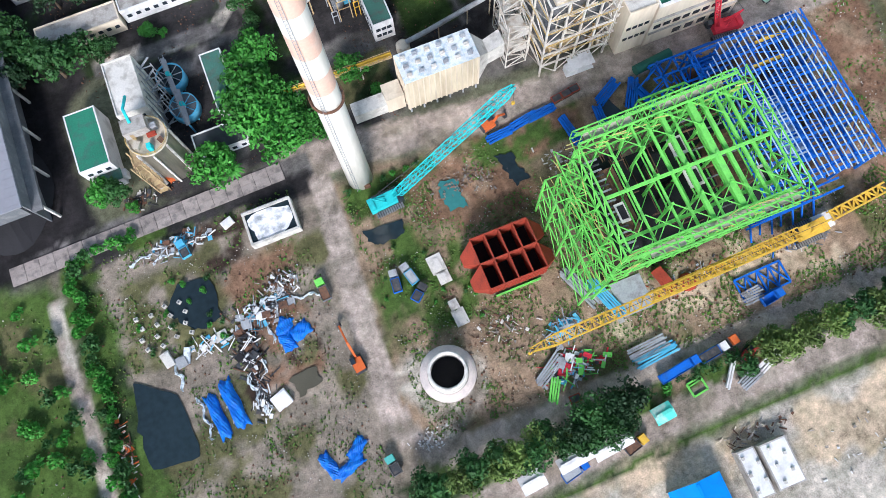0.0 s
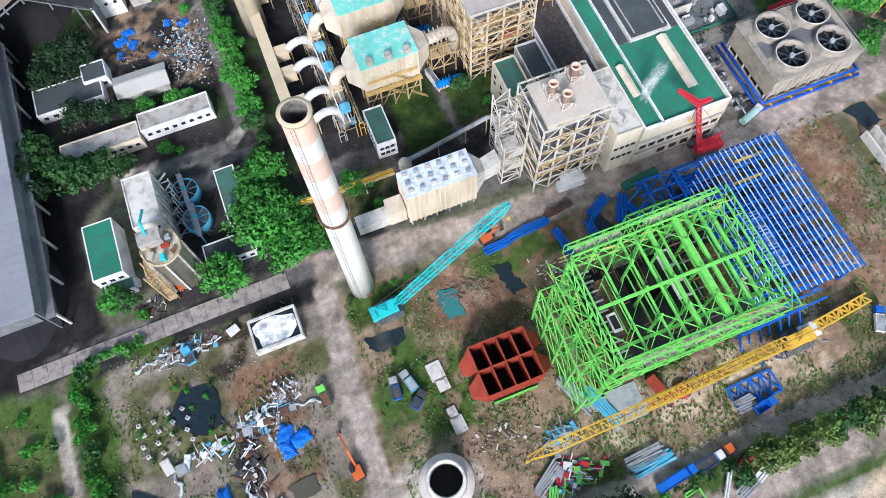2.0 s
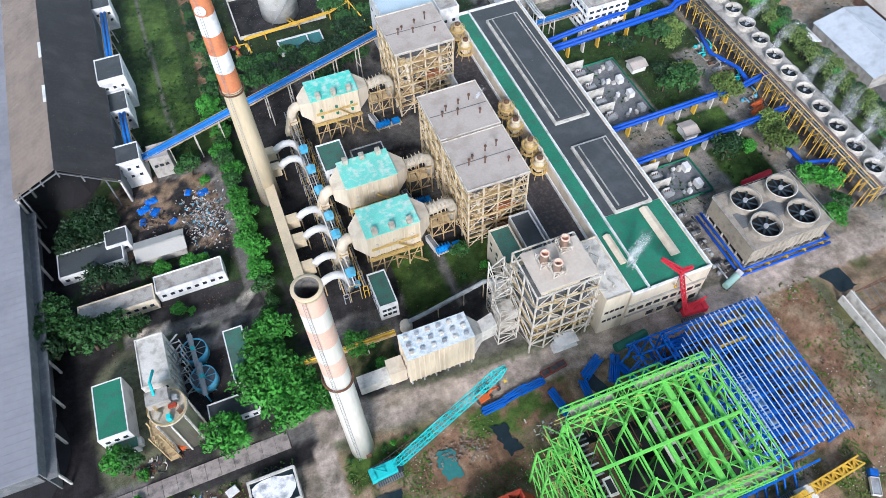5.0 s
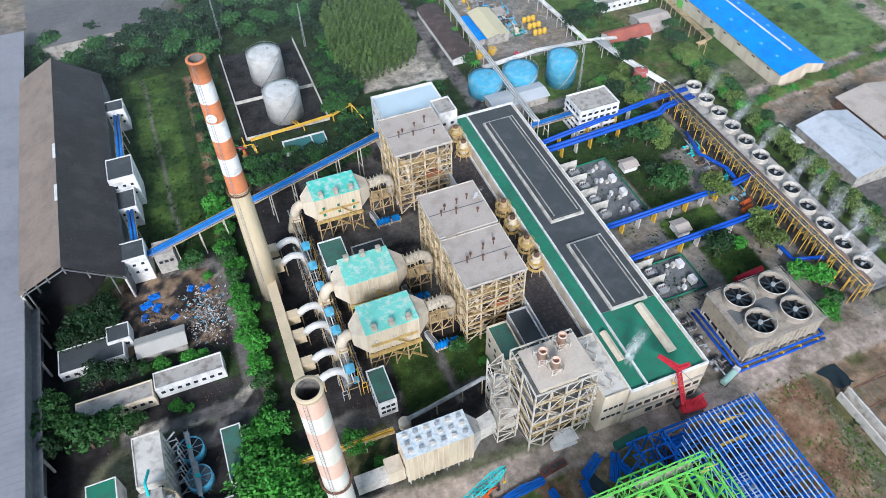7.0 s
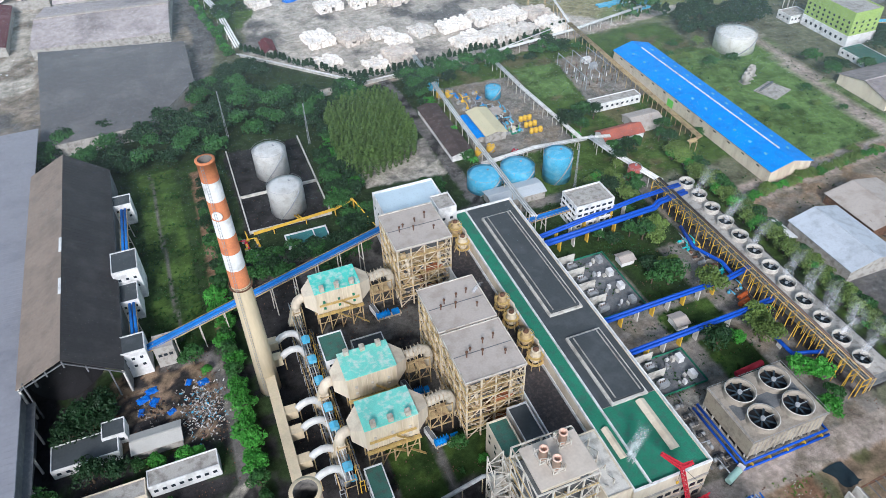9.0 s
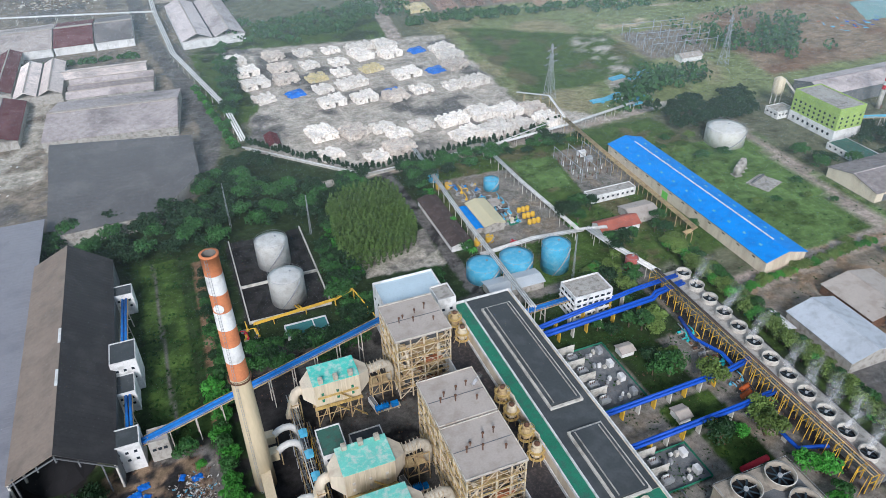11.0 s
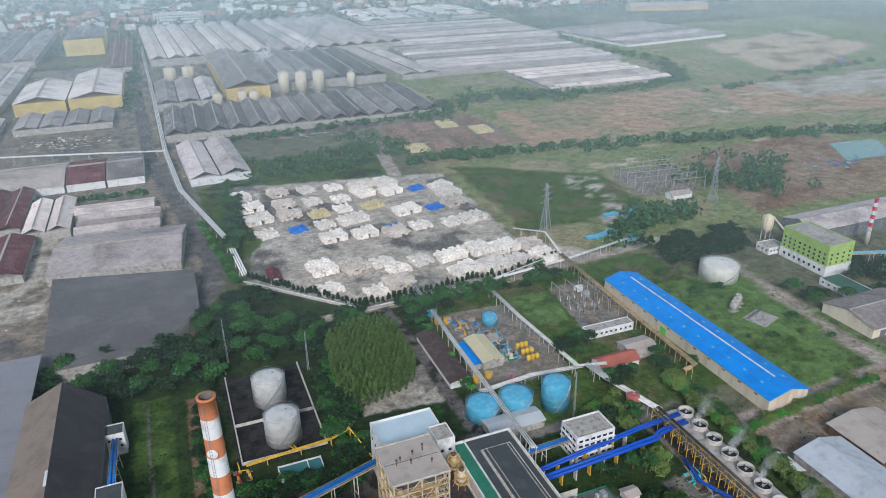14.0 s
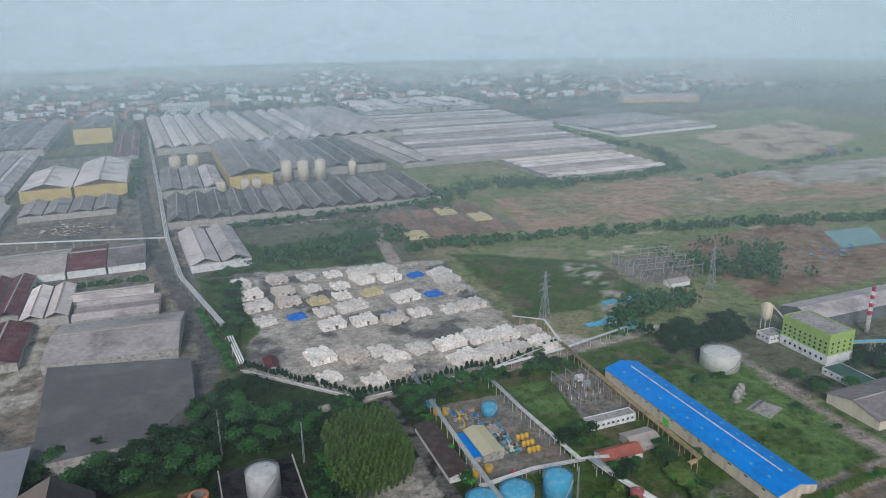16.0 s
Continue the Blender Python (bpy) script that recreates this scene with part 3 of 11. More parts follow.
def flat_building(name, label, category, x0, y0, x1, y1, h, wall_m, roof_m, para=0.7, rows=(), ns=0, nw=0, size=(1.3, 1.2), group=""):
    """A flat-roofed block with a parapet and windows on its south and west walls."""
    b = thing(name, label, category, ((x0 + x1) / 2, (y0 + y1) / 2, 0), 0, group)
    a, d = x1 - x0, y1 - y0
    part("wall", cuboid(0, 0, 0, a, d, h), wall_m, b)
    part("roof", cuboid(0, 0, h + 0.004, a - 0.7, d - 0.7, 0.12), roof_m, b)
    bm = bmesh.new()
    for sx_, sy_, lx, ly in ((0, -1, a, 0.35), (0, 1, a, 0.35), (-1, 0, 0.35, d - 0.7), (1, 0, 0.35, d - 0.7)):
        add_box(bm, sx_ * (a / 2 - 0.175), sy_ * (d / 2 - 0.175), h, lx, ly, para)
    loose_parts("parapet", bm, wall_m, b)
    if ns:
        windows(b, None, -a / 2 + 0.6, a / 2 - 0.6, -d / 2 - 0.03, rows, ns, *size, "s")
    if nw:
        windows(b, None, -d / 2 + 0.6, d / 2 - 0.6, -a / 2 - 0.03, rows, nw, *size, "w")
    return b


def gable_building(name, label, category, x0, y0, x1, y1, h, ridge, wall_m, roof_m, axis="y", group="", doors=0, rz=0.0):
    """A sheet-roofed hall."""
    a, d = x1 - x0, y1 - y0
    b = thing(name, label, category, ((x0 + x1) / 2, (y0 + y1) / 2, 0), rz, group)
    bm = bmesh.new()
    add_box(bm, 0, 0, 0, a, d, h)
    if axis == "y":
        for s in (-1, 1):
            y = s * (d / 2 - 0.1)
            tri = [[bm.verts.new((x, y + o, z)) for x, z in ((-a / 2, h), (a / 2, h), (0, ridge - 0.05))] for o in (-0.1, 0.1)]
            bm.faces.new(tri[0]), bm.faces.new(tri[1][::-1])
    else:
        for s in (-1, 1):
            x = s * (a / 2 - 0.1)
            tri = [[bm.verts.new((x + o, y, z)) for y, z in ((-d / 2, h), (d / 2, h), (0, ridge - 0.05))] for o in (-0.1, 0.1)]
            bm.faces.new(tri[0]), bm.faces.new(tri[1][::-1])
    part("wall", bm, wall_m, b)
    bm = bmesh.new()
    add_roof(bm, -a / 2, -d / 2, a / 2, d / 2, h, ridge, axis)
    part("roof", bm, roof_m, b)
    bm = bmesh.new()
    if axis == "y":
        add_box(bm, 0, 0, ridge + 0.26, 0.8, d, 0.15)
    else:
        add_box(bm, 0, 0, ridge + 0.26, a, 0.8, 0.15)
    part("ridge_cap", bm, roof_m, b)
    for i in range(doors):
        u = -a / 2 + a * (i + 0.5) / doors
        part("door", cuboid(u, -d / 2 - 0.05, 0, min(4.5, a / doors * 0.6), 0.2, h * 0.7), M_DKGREY, b)
    return b


# ---- chimneys ----
M_LINING = mat("sooty lining", (0.2, 0.19, 0.17), dirt=(0.06, 0.06, 0.06), var=0.2)
def chimney(loc, height, r0, r1, bands, lower, label, rings, logo=False):
    c_ = thing("chimney", label, "chimney", loc)
    rad = lambda z: r0 + (r1 - r0) * z / height
    start = height - sum(b[0] for b in bands)
    bm = bmesh.new()
    add_rings(bm, [(rad(0) * 1.02, 0), (rad(start * 0.5), start * 0.5), (rad(start), start)], 40, cap1=False)
    part("shaft", bm, lower, c_)
    z = start
    for hgt, m_ in bands:
        bm = bmesh.new()
        last = z + hgt > height - 0.1
        prof = [(rad(z), z), (rad(z + hgt), z + hgt)]
        if last:
            prof += [(rad(height) + 0.25, z + hgt), (rad(height) + 0.25, z + hgt + 0.5), (rad(height) - 0.5, z + hgt + 0.5)]
        add_rings(bm, prof, 40, cap0=False, cap1=False)
        part("painted_band", bm, m_, c_)
        z += hgt
    bm = bmesh.new()
    add_rings(bm, [(rad(height) - 0.5, height + 0.49), (rad(height) - 0.52, height - 2.5), (rad(height) - 0.55, height - 40)], 40, cap0=False)
    part("flue_lining", bm, M_LINING, c_)
    for zr in rings:
        bm = bmesh.new()
        R_ = rad(zr) + 0.6
        add_rings(bm, [(rad(zr) + 0.02, zr), (R_, zr), (R_, zr + 0.12), (rad(zr) + 0.02, zr + 0.12)], 40, cap0=False, cap1=False, smooth=False)
        for i in range(20):
            a = 2 * math.pi * i / 20
            add_bar(bm, (R_ * math.cos(a), R_ * math.sin(a), zr), (R_ * math.cos(a), R_ * math.sin(a), zr + 1.2), 0.08)
        for k in (0.6, 1.2):
            add_rings(bm, [(R_ - 0.05, zr + k), (R_ + 0.05, zr + k), (R_ + 0.05, zr + k + 0.08), (R_ - 0.05, zr + k + 0.08)], 40, cap0=False, cap1=False)
        part("gallery", bm, M_RUST, c_)
    bm = bmesh.new()
    for s in (-0.3, 0.3):
        add_bar(bm, (-rad(0) * 0.5 + s, -rad(0) * 0.95 - 0.2, 0), (-rad(height) * 0.5 + s, -rad(height) * 0.95 - 0.2, height), 0.08)
    for i in range(int(height / 1.0)):
        k = i * 1.0 / height
        x, y = -(rad(0) * (1 - k) + rad(height) * k) * 0.5, -(rad(0) * (1 - k) + rad(height) * k) * 0.95 - 0.2
        add_bar(bm, (x - 0.3, y, i), (x + 0.3, y, i), 0.05)
    part("ladder", bm, M_GREYST, c_)
    if logo:
        bm = bmesh.new()
        add_rings(bm, [(1.5, 0), (1.5, 0.15)], 20)
        o = part("round_sign", bm, M_WHITE, c_)
        zz = height - 17
        o.matrix_basis = pose(-0.35 * rad(zz), -rad(zz) * 0.95, zz, 90, 0, -20)
    part("door", cuboid(1.0, -rad(0) - 0.02, 0, 1.6, 0.3, 2.4), M_RUST, c_)
    return c_


chimney((-1.17, 71.3, 0), 87.0, 3.3, 2.8, [(6.5, M_CHIMW), (6.5, M_FADED), (7, M_CHIMW), (7, M_FADED), (6, M_CHIMW), (5.5, M_FADED), (0.8, M_CHIM)][:7],
        M_CHIMW, "tall tapered concrete chimney with faded pink and white bands", (47.6,))
chimney((-3.7, 170.3, 0), 98.2, 3.7, 2.45, [(7.0, M_SALMON), (6.5, M_WHITE), (6.5, M_SALMON), (6.5, M_WHITE), (6.5, M_SALMON), (6.5, M_WHITE), (6.0, M_SALMON)],
        M_CHIM, "tall tapered concrete chimney with orange and white bands", (51.5,), True)

# ---- flue spine and its curved ducts ----
sp = thing("flue_duct", "long beige concrete flue duct between the two chimneys", "duct", (0, 0, 0))
part("duct", cuboid(-3.0, 145, 5.0, 3.4, 45, 4.5), M_CHIM, sp)
for y in range(124, 168, 6):
    part("support", cuboid(-3.0, y, 0, 3.0, 1.0, 5.0), M_CONC, sp)
for y in (123.5, 131.5, 143, 151.5, 176, 184):
    part("duct_mouth", cuboid(0.6, y, 5.0, 4.4, 3.4, 3.8), M_CHIM, sp)
for y in (123.5, 131.5, 143, 151.5, 176, 184):
    d_ = thing("curved_duct", "weathered silver curved flue duct on steel legs", "duct", (2.6, y, 0), 0, "curved flue ducts")
    bm = bmesh.new()
    add_pipe(bm, [(0, 0, 7.5), (2, 0, 9.2), (4, 0, 9.9), (6, 0, 9.6), (7.6, 0, 8.2), (8.4, 0, 6.0), (8.6, 0, 3.0)], 1.25, 14)
    part("duct", bm, M_SILVER, d_)
    for x in (1.0, 7.0):
        part("leg", cuboid(x, 0, 0, 0.35, 0.35, 8.2 if x < 2 else 6.5), M_TAN, d_)
    bm = bmesh.new()
    add_rings(bm, [(1.7, 0), (1.7, 2.6), (1.0, 3.4)], 16, 8.6, 0)
    part("fan_casing", bm, M_GREYST, d_)
    part("motor", cuboid(11.2, 0, 0, 2.0, 1.4, 1.8), M_LBLUE if int(y) % 2 else M_DARK, d_)


# ---- dust collectors with turquoise roofs ----
def collector(x0, y0, x1, y1, z0, z1, roof_m, label):
    e = thing("dust_collector", label, "precipitator", ((x0 + x1) / 2, (y0 + y1) / 2, 0), 0, "dust collectors")
    a, d = x1 - x0, y1 - y0
    bm = bmesh.new()
    add_box(bm, 0, 0, z0, a, d, z1 - z0)
    part("casing", bm, M_CREAM, e)
    bm = bmesh.new()
    k = int(a / 1.6)
    for i in range(k + 1):
        for s in (-1, 1):
            add_box(bm, -a / 2 + a * i / k, s * (d / 2 + 0.1), z0, 0.25, 0.25, z1 - z0)
    for i in range(int(d / 1.6) + 1):
        for s in (-1, 1):
            add_box(bm, s * (a / 2 + 0.1), -d / 2 + d * i / int(d / 1.6), z0, 0.25, 0.25, z1 - z0)
    loose_parts("stiffener", bm, M_CREAM_W, e)
    bm = bmesh.new()
    add_box(bm, 0, 0, z1 + 0.004, a + 0.6, d + 0.6, 0.3)
    part("roof", bm, roof_m, e)
    for i in range(3):
        for j in ((1,) if 140 < y0 < 150 else (-1,)):
            b = part("rapper_box", cuboid(-a / 2 + a * (i + 0.5) / 3, j * d * 0.42, z1 + 0.31, 1.7, 1.9, 1.9), M_CLADDUCT, e)
            b.rotation_euler = (0, 0, 0)
    bm = bmesh.new()
    for i in range(4):
        for j in (-1, 1):
            add_box(bm, -a / 2 + a * (i + 0.5) / 4, j * d * 0.25, z0 - 4.0, a / 4 - 0.2, d / 2 - 0.3, 4.0)
    for v in bm.verts:
        if v.co.z < z0 - 3.9:
            cx = -a / 2 + a * (math.floor((v.co.x + a / 2) / (a / 4)) + 0.5) / 4
            cy = d * 0.25 * (1 if v.co.y > 0 else -1)
            v.co.x, v.co.y = cx + (v.co.x - cx) * 0.15, cy + (v.co.y - cy) * 0.15
    part("hopper", bm, M_CREAM_W, e)
    bm = bmesh.new()
    lg_ = finish("leg", cuboid(0, 0, 0, 0.45, 0.45, z0), M_TAN)
    for i in range(5):
        for j in (-1, 0, 1):
            x = -a / 2 + a * i / 4
            same_part("leg", lg_, e, pose(x, j * d / 2, 0))
            if i < 4 and j:
                add_bar(bm, (x, j * d / 2, 0.5), (x + a / 4, j * d / 2, z0 - 1), 0.25)
                add_bar(bm, (x, j * d / 2, z0 * 0.5), (x + a / 4, j * d / 2, z0 * 0.5), 0.25)
    loose_parts("brace", bm, M_TAN, e)
    bm = bmesh.new()
    for s in (-1, 1):
        y = s * (d / 2 + 1.0)
        add_box(bm, 0, y, z0 - 0.2, a + 1, 1.6, 0.12)
        for hz in (0.6, 1.1):
            add_bar(bm, (-a / 2, y + s * 0.8, z0 + hz), (a / 2, y + s * 0.8, z0 + hz), 0.1)
        for i in range(9):
            add_bar(bm, (-a / 2 + a * i / 8, y + s * 0.8, z0), (-a / 2 + a * i / 8, y + s * 0.8, z0 + 1.1), 0.1)
    for k, (xa, za, zb) in enumerate(((-a * 0.1, z0 - 0.2, z0 * 0.55), (a * 0.3, z0 * 0.55, 0.3), (a * 0.05, z0 + 5.0, z0))):
        add_bar(bm, (xa, -d / 2 - 1.4, za), (xa + 5.0, -d / 2 - 1.4, zb), 0.9, 0.2)
    if not 140 < y0 < 150:
        add_box(bm, 0, -d / 2 - 0.6, z0 + 4.2, a * 0.9, 0.9, 0.1)
        for i in range(9):
            add_bar(bm, (-a * 0.45 + a * 0.9 * i / 8, -d / 2 - 1.0, z0 + 4.2), (-a * 0.45 + a * 0.9 * i / 8, -d / 2 - 1.0, z0 + 5.3), 0.09)
        add_bar(bm, (-a * 0.45, -d / 2 - 1.0, z0 + 5.3), (a * 0.45, -d / 2 - 1.0, z0 + 5.3), 0.09)
    loose_parts("walkway", bm, M_RAIL, e)
    for i in range(3):
        for z in (z0 + 2, z0 + 5.2):
            part("hatch", cuboid(-a / 2 + a * (i + 0.5) / 3, -d / 2 - 0.3, z, 0.9, 0.5, 0.9), M_GREENROOF if roof_m is M_TURQ else M_STEELW, e)
    for s, reach in ((-1, 4.0), (1, 4.5)):
        bm = bmesh.new()
        x0_, x1_ = s * a / 2, s * (a / 2 + reach)
        vs = []
        for x, hw, za, zb in ((x0_, d / 2 - 0.3, z0 + 0.3, z1 - 0.3), (x1_, d * 0.2, z0 + 2.5, z1 - 2.5)):
            vs.append([bm.verts.new((x, y, z)) for y, z in ((-hw, za), (hw, za), (hw, zb), (-hw, zb))])
        for i in range(4):
            bm.faces.new((vs[0][i], vs[0][(i + 1) % 4], vs[1][(i + 1) % 4], vs[1][i]))
        bm.faces.new(vs[1]), bm.faces.new(vs[0])
        part("funnel", bm, M_CREAM_W, e, fix=True)
    return e


for y0, y1 in ((188.5, 199), (146, 157.5), (125, 136.5)):
    collector(20, y0, 37, y1, 10.5, 21.0, M_TURQ if y0 > 180 else mat("bleached turquoise roof", (0.22, 0.68, 0.55), dirt=(0.6, 0.72, 0.62), var=0.15, scale=0.6), "cream dust collector on steel legs with a turquoise roof")
    yc = (y0 + y1) / 2
    dn = thing("down_duct", "pale insulated elbow duct with a square downcomer", "duct", (14.2, yc, 0), 0, "elbow ducts")
    bm = bmesh.new()
    add_pipe(bm, [(2.2, 0, 16), (0.8, 0, 16.2), (-0.6, 0, 15.3), (-1.4, 0, 13.6), (-1.6, 0, 11.5)], 1.75, 16)
    part("elbow", bm, M_CREAM_W, dn)
    bm = bmesh.new()
    add_bar(bm, (-2.2, 0, 12), (-4.6, 0, 4.2), 2.4, 2.0)
    part("raking_duct", bm, M_CREAM, dn)
    bm = bmesh.new()
    add_box(bm, -1.6, 0, 3.0, 2.6, 3.4, 9.0)
    part("downcomer", bm, M_CREAM_W, dn)
    bm = bmesh.new()
    for x, y in ((-3, -2), (-3, 2), (0.5, -2), (0.5, 2)):
        add_bar(bm, (x, y, 0), (x, y, 12), 0.3)
    for z in (3, 7, 11):
        for y in (-2, 2):
            add_bar(bm, (-3, y, z), (0.5, y, z), 0.25)
        for x in (-3, 0.5):
            add_bar(bm, (x, -2, z), (x, 2, z), 0.25)
    part("frame", bm, M_TAN, dn)
    up = thing("inlet_duct", "silver insulated duct rising to the boiler", "duct", (41.5, yc + 1, 0), 0, "inlet ducts")
    bm = bmesh.new()
    add_pipe(bm, [(-0.2, 0, 16), (3, 0, 16.2), (6, 0, 17), (8.2, 0, 16.0), (9.2, 0, 13.5), (9.4, 0, 8)], 1.75, 14)
    part("duct", bm, M_CLADDUCT, up)
    for k in range(5):
        part("stiffener_band", cuboid(0.6 + k * 1.4, 0, 14.5 + 0.12 * k, 0.18, 3.7, 3.5), M_STEELB, up)
    bm = bmesh.new()
    for x in (1, 5, 9):
        for y in (-2.2, 2.2):
            add_bar(bm, (x, y, 0), (x, y, 14), 0.35)
        for z in (4, 9, 13.5):
            add_bar(bm, (x, -2.2, z), (x, 2.2, z), 0.3)
    for y in (-2.2, 2.2):
        for z in (4, 9, 13.5):
            add_bar(bm, (1, y, z), (9, y, z), 0.3)
        add_bar(bm, (1, y, 4), (5, y, 9), 0.2), add_bar(bm, (5, y, 4), (9, y, 9), 0.2)
    for x in (2, 6):
        add_box(bm, x, 0, 9.2, 3.5, 4.4, 0.15)
    part("frame", bm, M_TAN, up)

# blue air fans on skids between collectors and boilers
for x0_, x1_, y in ((41.8, 51.3, 124.6), (42.8, 48.6, 146.2), (41.4, 51.6, 186.4)):
    fs_ = thing("air_fan", "bright blue fan with a ribbed motor on a steel skid", "fan", ((x0_ + x1_) / 2, y, 0), 2, "blue air fans")
    ln_ = x1_ - x0_
    part("skid", cuboid(0, 0, 1.2, ln_, 2.2, 0.4), M_STEELB, fs_)
    for k in (-0.42, 0, 0.42):
        part("leg", cuboid(ln_ * k, 0, 0, 0.35, 1.8, 1.2), M_STEELB, fs_)
    bm = bmesh.new()
    add_pipe(bm, [(-ln_ * 0.48, 0, 2.7), (ln_ * 0.05, 0, 2.7)], 1.1, 14)
    part("casing", bm, M_BLUEB, fs_)
    for k in range(5):
        part("casing_rib", cuboid(-ln_ * 0.45 + k * ln_ * 0.115, 0, 1.6, 0.14, 2.5, 2.4), M_BLUEB, fs_)
    part("motor", cuboid(ln_ * 0.28, 0, 1.6, ln_ * 0.28, 1.7, 1.7), M_BLUEB, fs_)
    cl_ = thing("air_cooler", "white louvred cooler box beside the blue fan", "cooler", ((x0_ + x1_) / 2 - 4.5, y + 4.0, 0), 100, "cooler boxes")
    part("body", cuboid(0, 0, 0.3, 6.0, 1.8, 2.6), M_WHITE, cl_)
    part("louvre", cuboid(0, 0, 2.904, 5.6, 1.4, 0.08), M_DKGREY, cl_)
    for k in (-1, 1):
        part("foot", cuboid(2.6 * k, 0, 0, 0.3, 1.6, 0.3), M_DARK, cl_)

# newest collector, pale cream, with a patched roof
M_PATCH = mat("patched pale roof", (0.66, 0.7, 0.7), dirt=(0.42, 0.54, 0.6), var=0.2, scale=1.2)
nb = thing("dust_collector", "cream ribbed dust collector with a patched white and blue roof", "precipitator", (28.2, 88.0, 0), 0, "dust collectors")
part("casing", cuboid(0, 0, 2.5, 20, 8.2, 14.5), M_CREAM, nb)
bm = bmesh.new()
for i in range(14):
    for s in (-1, 1):
        add_box(bm, -9.9 + 19.8 * i / 13, s * 4.2, 2.5, 0.35, 0.35, 14.3)
for i in range(6):
    for s in (-1, 1):
        add_box(bm, s * 10.1, -4 + 8 * i / 5, 2.5, 0.35, 0.35, 14.3)
loose_parts("stiffener", bm, M_CREAM_W, nb)
part("roof", cuboid(0, 0, 17.004, 20.4, 8.6, 0.3), M_PATCH, nb)
for i in range(6):
    for j in (-1, 0, 1):
        part("rapper_box", cuboid(-8.3 + i * 3.3, j * 2.6, 17.31, 1.3, 0.9, 0.7), M_STEELW if (i + j) % 2 else M_GREYST, nb)
for i in range(6):
    for s in (-1, 1):
        part("leg", cuboid(-9.5 + i * 3.8, s * 3.8, 0, 0.4, 0.4, 2.5), M_GREYST, nb)
bm = bmesh.new()
vs = []
for x, hw, za, zb in ((10.0, 3.9, 3, 16.5), (13.5, 2.0, 7, 13), (18, 2.2, 9, 15)):
    vs.append([bm.verts.new((x, y, z)) for y, z in ((-hw, za), (hw, za), (hw, zb), (-hw, zb))])
for p_, q_ in zip(vs, vs[1:]):
    for i in range(4):
        bm.faces.new((p_[i], p_[(i + 1) % 4], q_[(i + 1) % 4], q_[i]))
part("funnel", bm, M_CONC_L, nb, fix=True)
part("outlet_box", cuboid(-13, 0, 1.5, 5, 5, 7), M_CREAM_W, nb)
part("outlet_duct", cuboid(-20, 0, 1.0, 9.5, 4, 4.5), M_CONC_L, nb)

ap = thing("ash_pipe", "grey insulated pipe running from a small hopper to the new boiler", "pipe", (0, 0, 0))
bm = bmesh.new()
add_pipe(bm, [(24, 101.5, 5.5), (30, 102, 6), (50, 104, 9), (54, 103, 9.5), (56, 97, 8)], 0.7, 12)
part("pipe", bm, M_GREYST, ap)
bm = bmesh.new()
add_rings(bm, [(0.6, 1.0), (2.0, 2.6), (2.0, 5.0), (1.5, 5.4)], 16, 23, 101.2)
part("hopper", bm, M_CLADDUCT, ap)
for x, y, h in ((21.8, 100, 3), (24.2, 100, 3), (21.8, 102.4, 3), (24.2, 102.4, 3), (34, 102.4, 5.8), (43, 103.3, 7.2), (50, 104, 8.2)):
    part("leg", cuboid(x, y, 0, 0.3, 0.3, h), M_STEELB, ap)

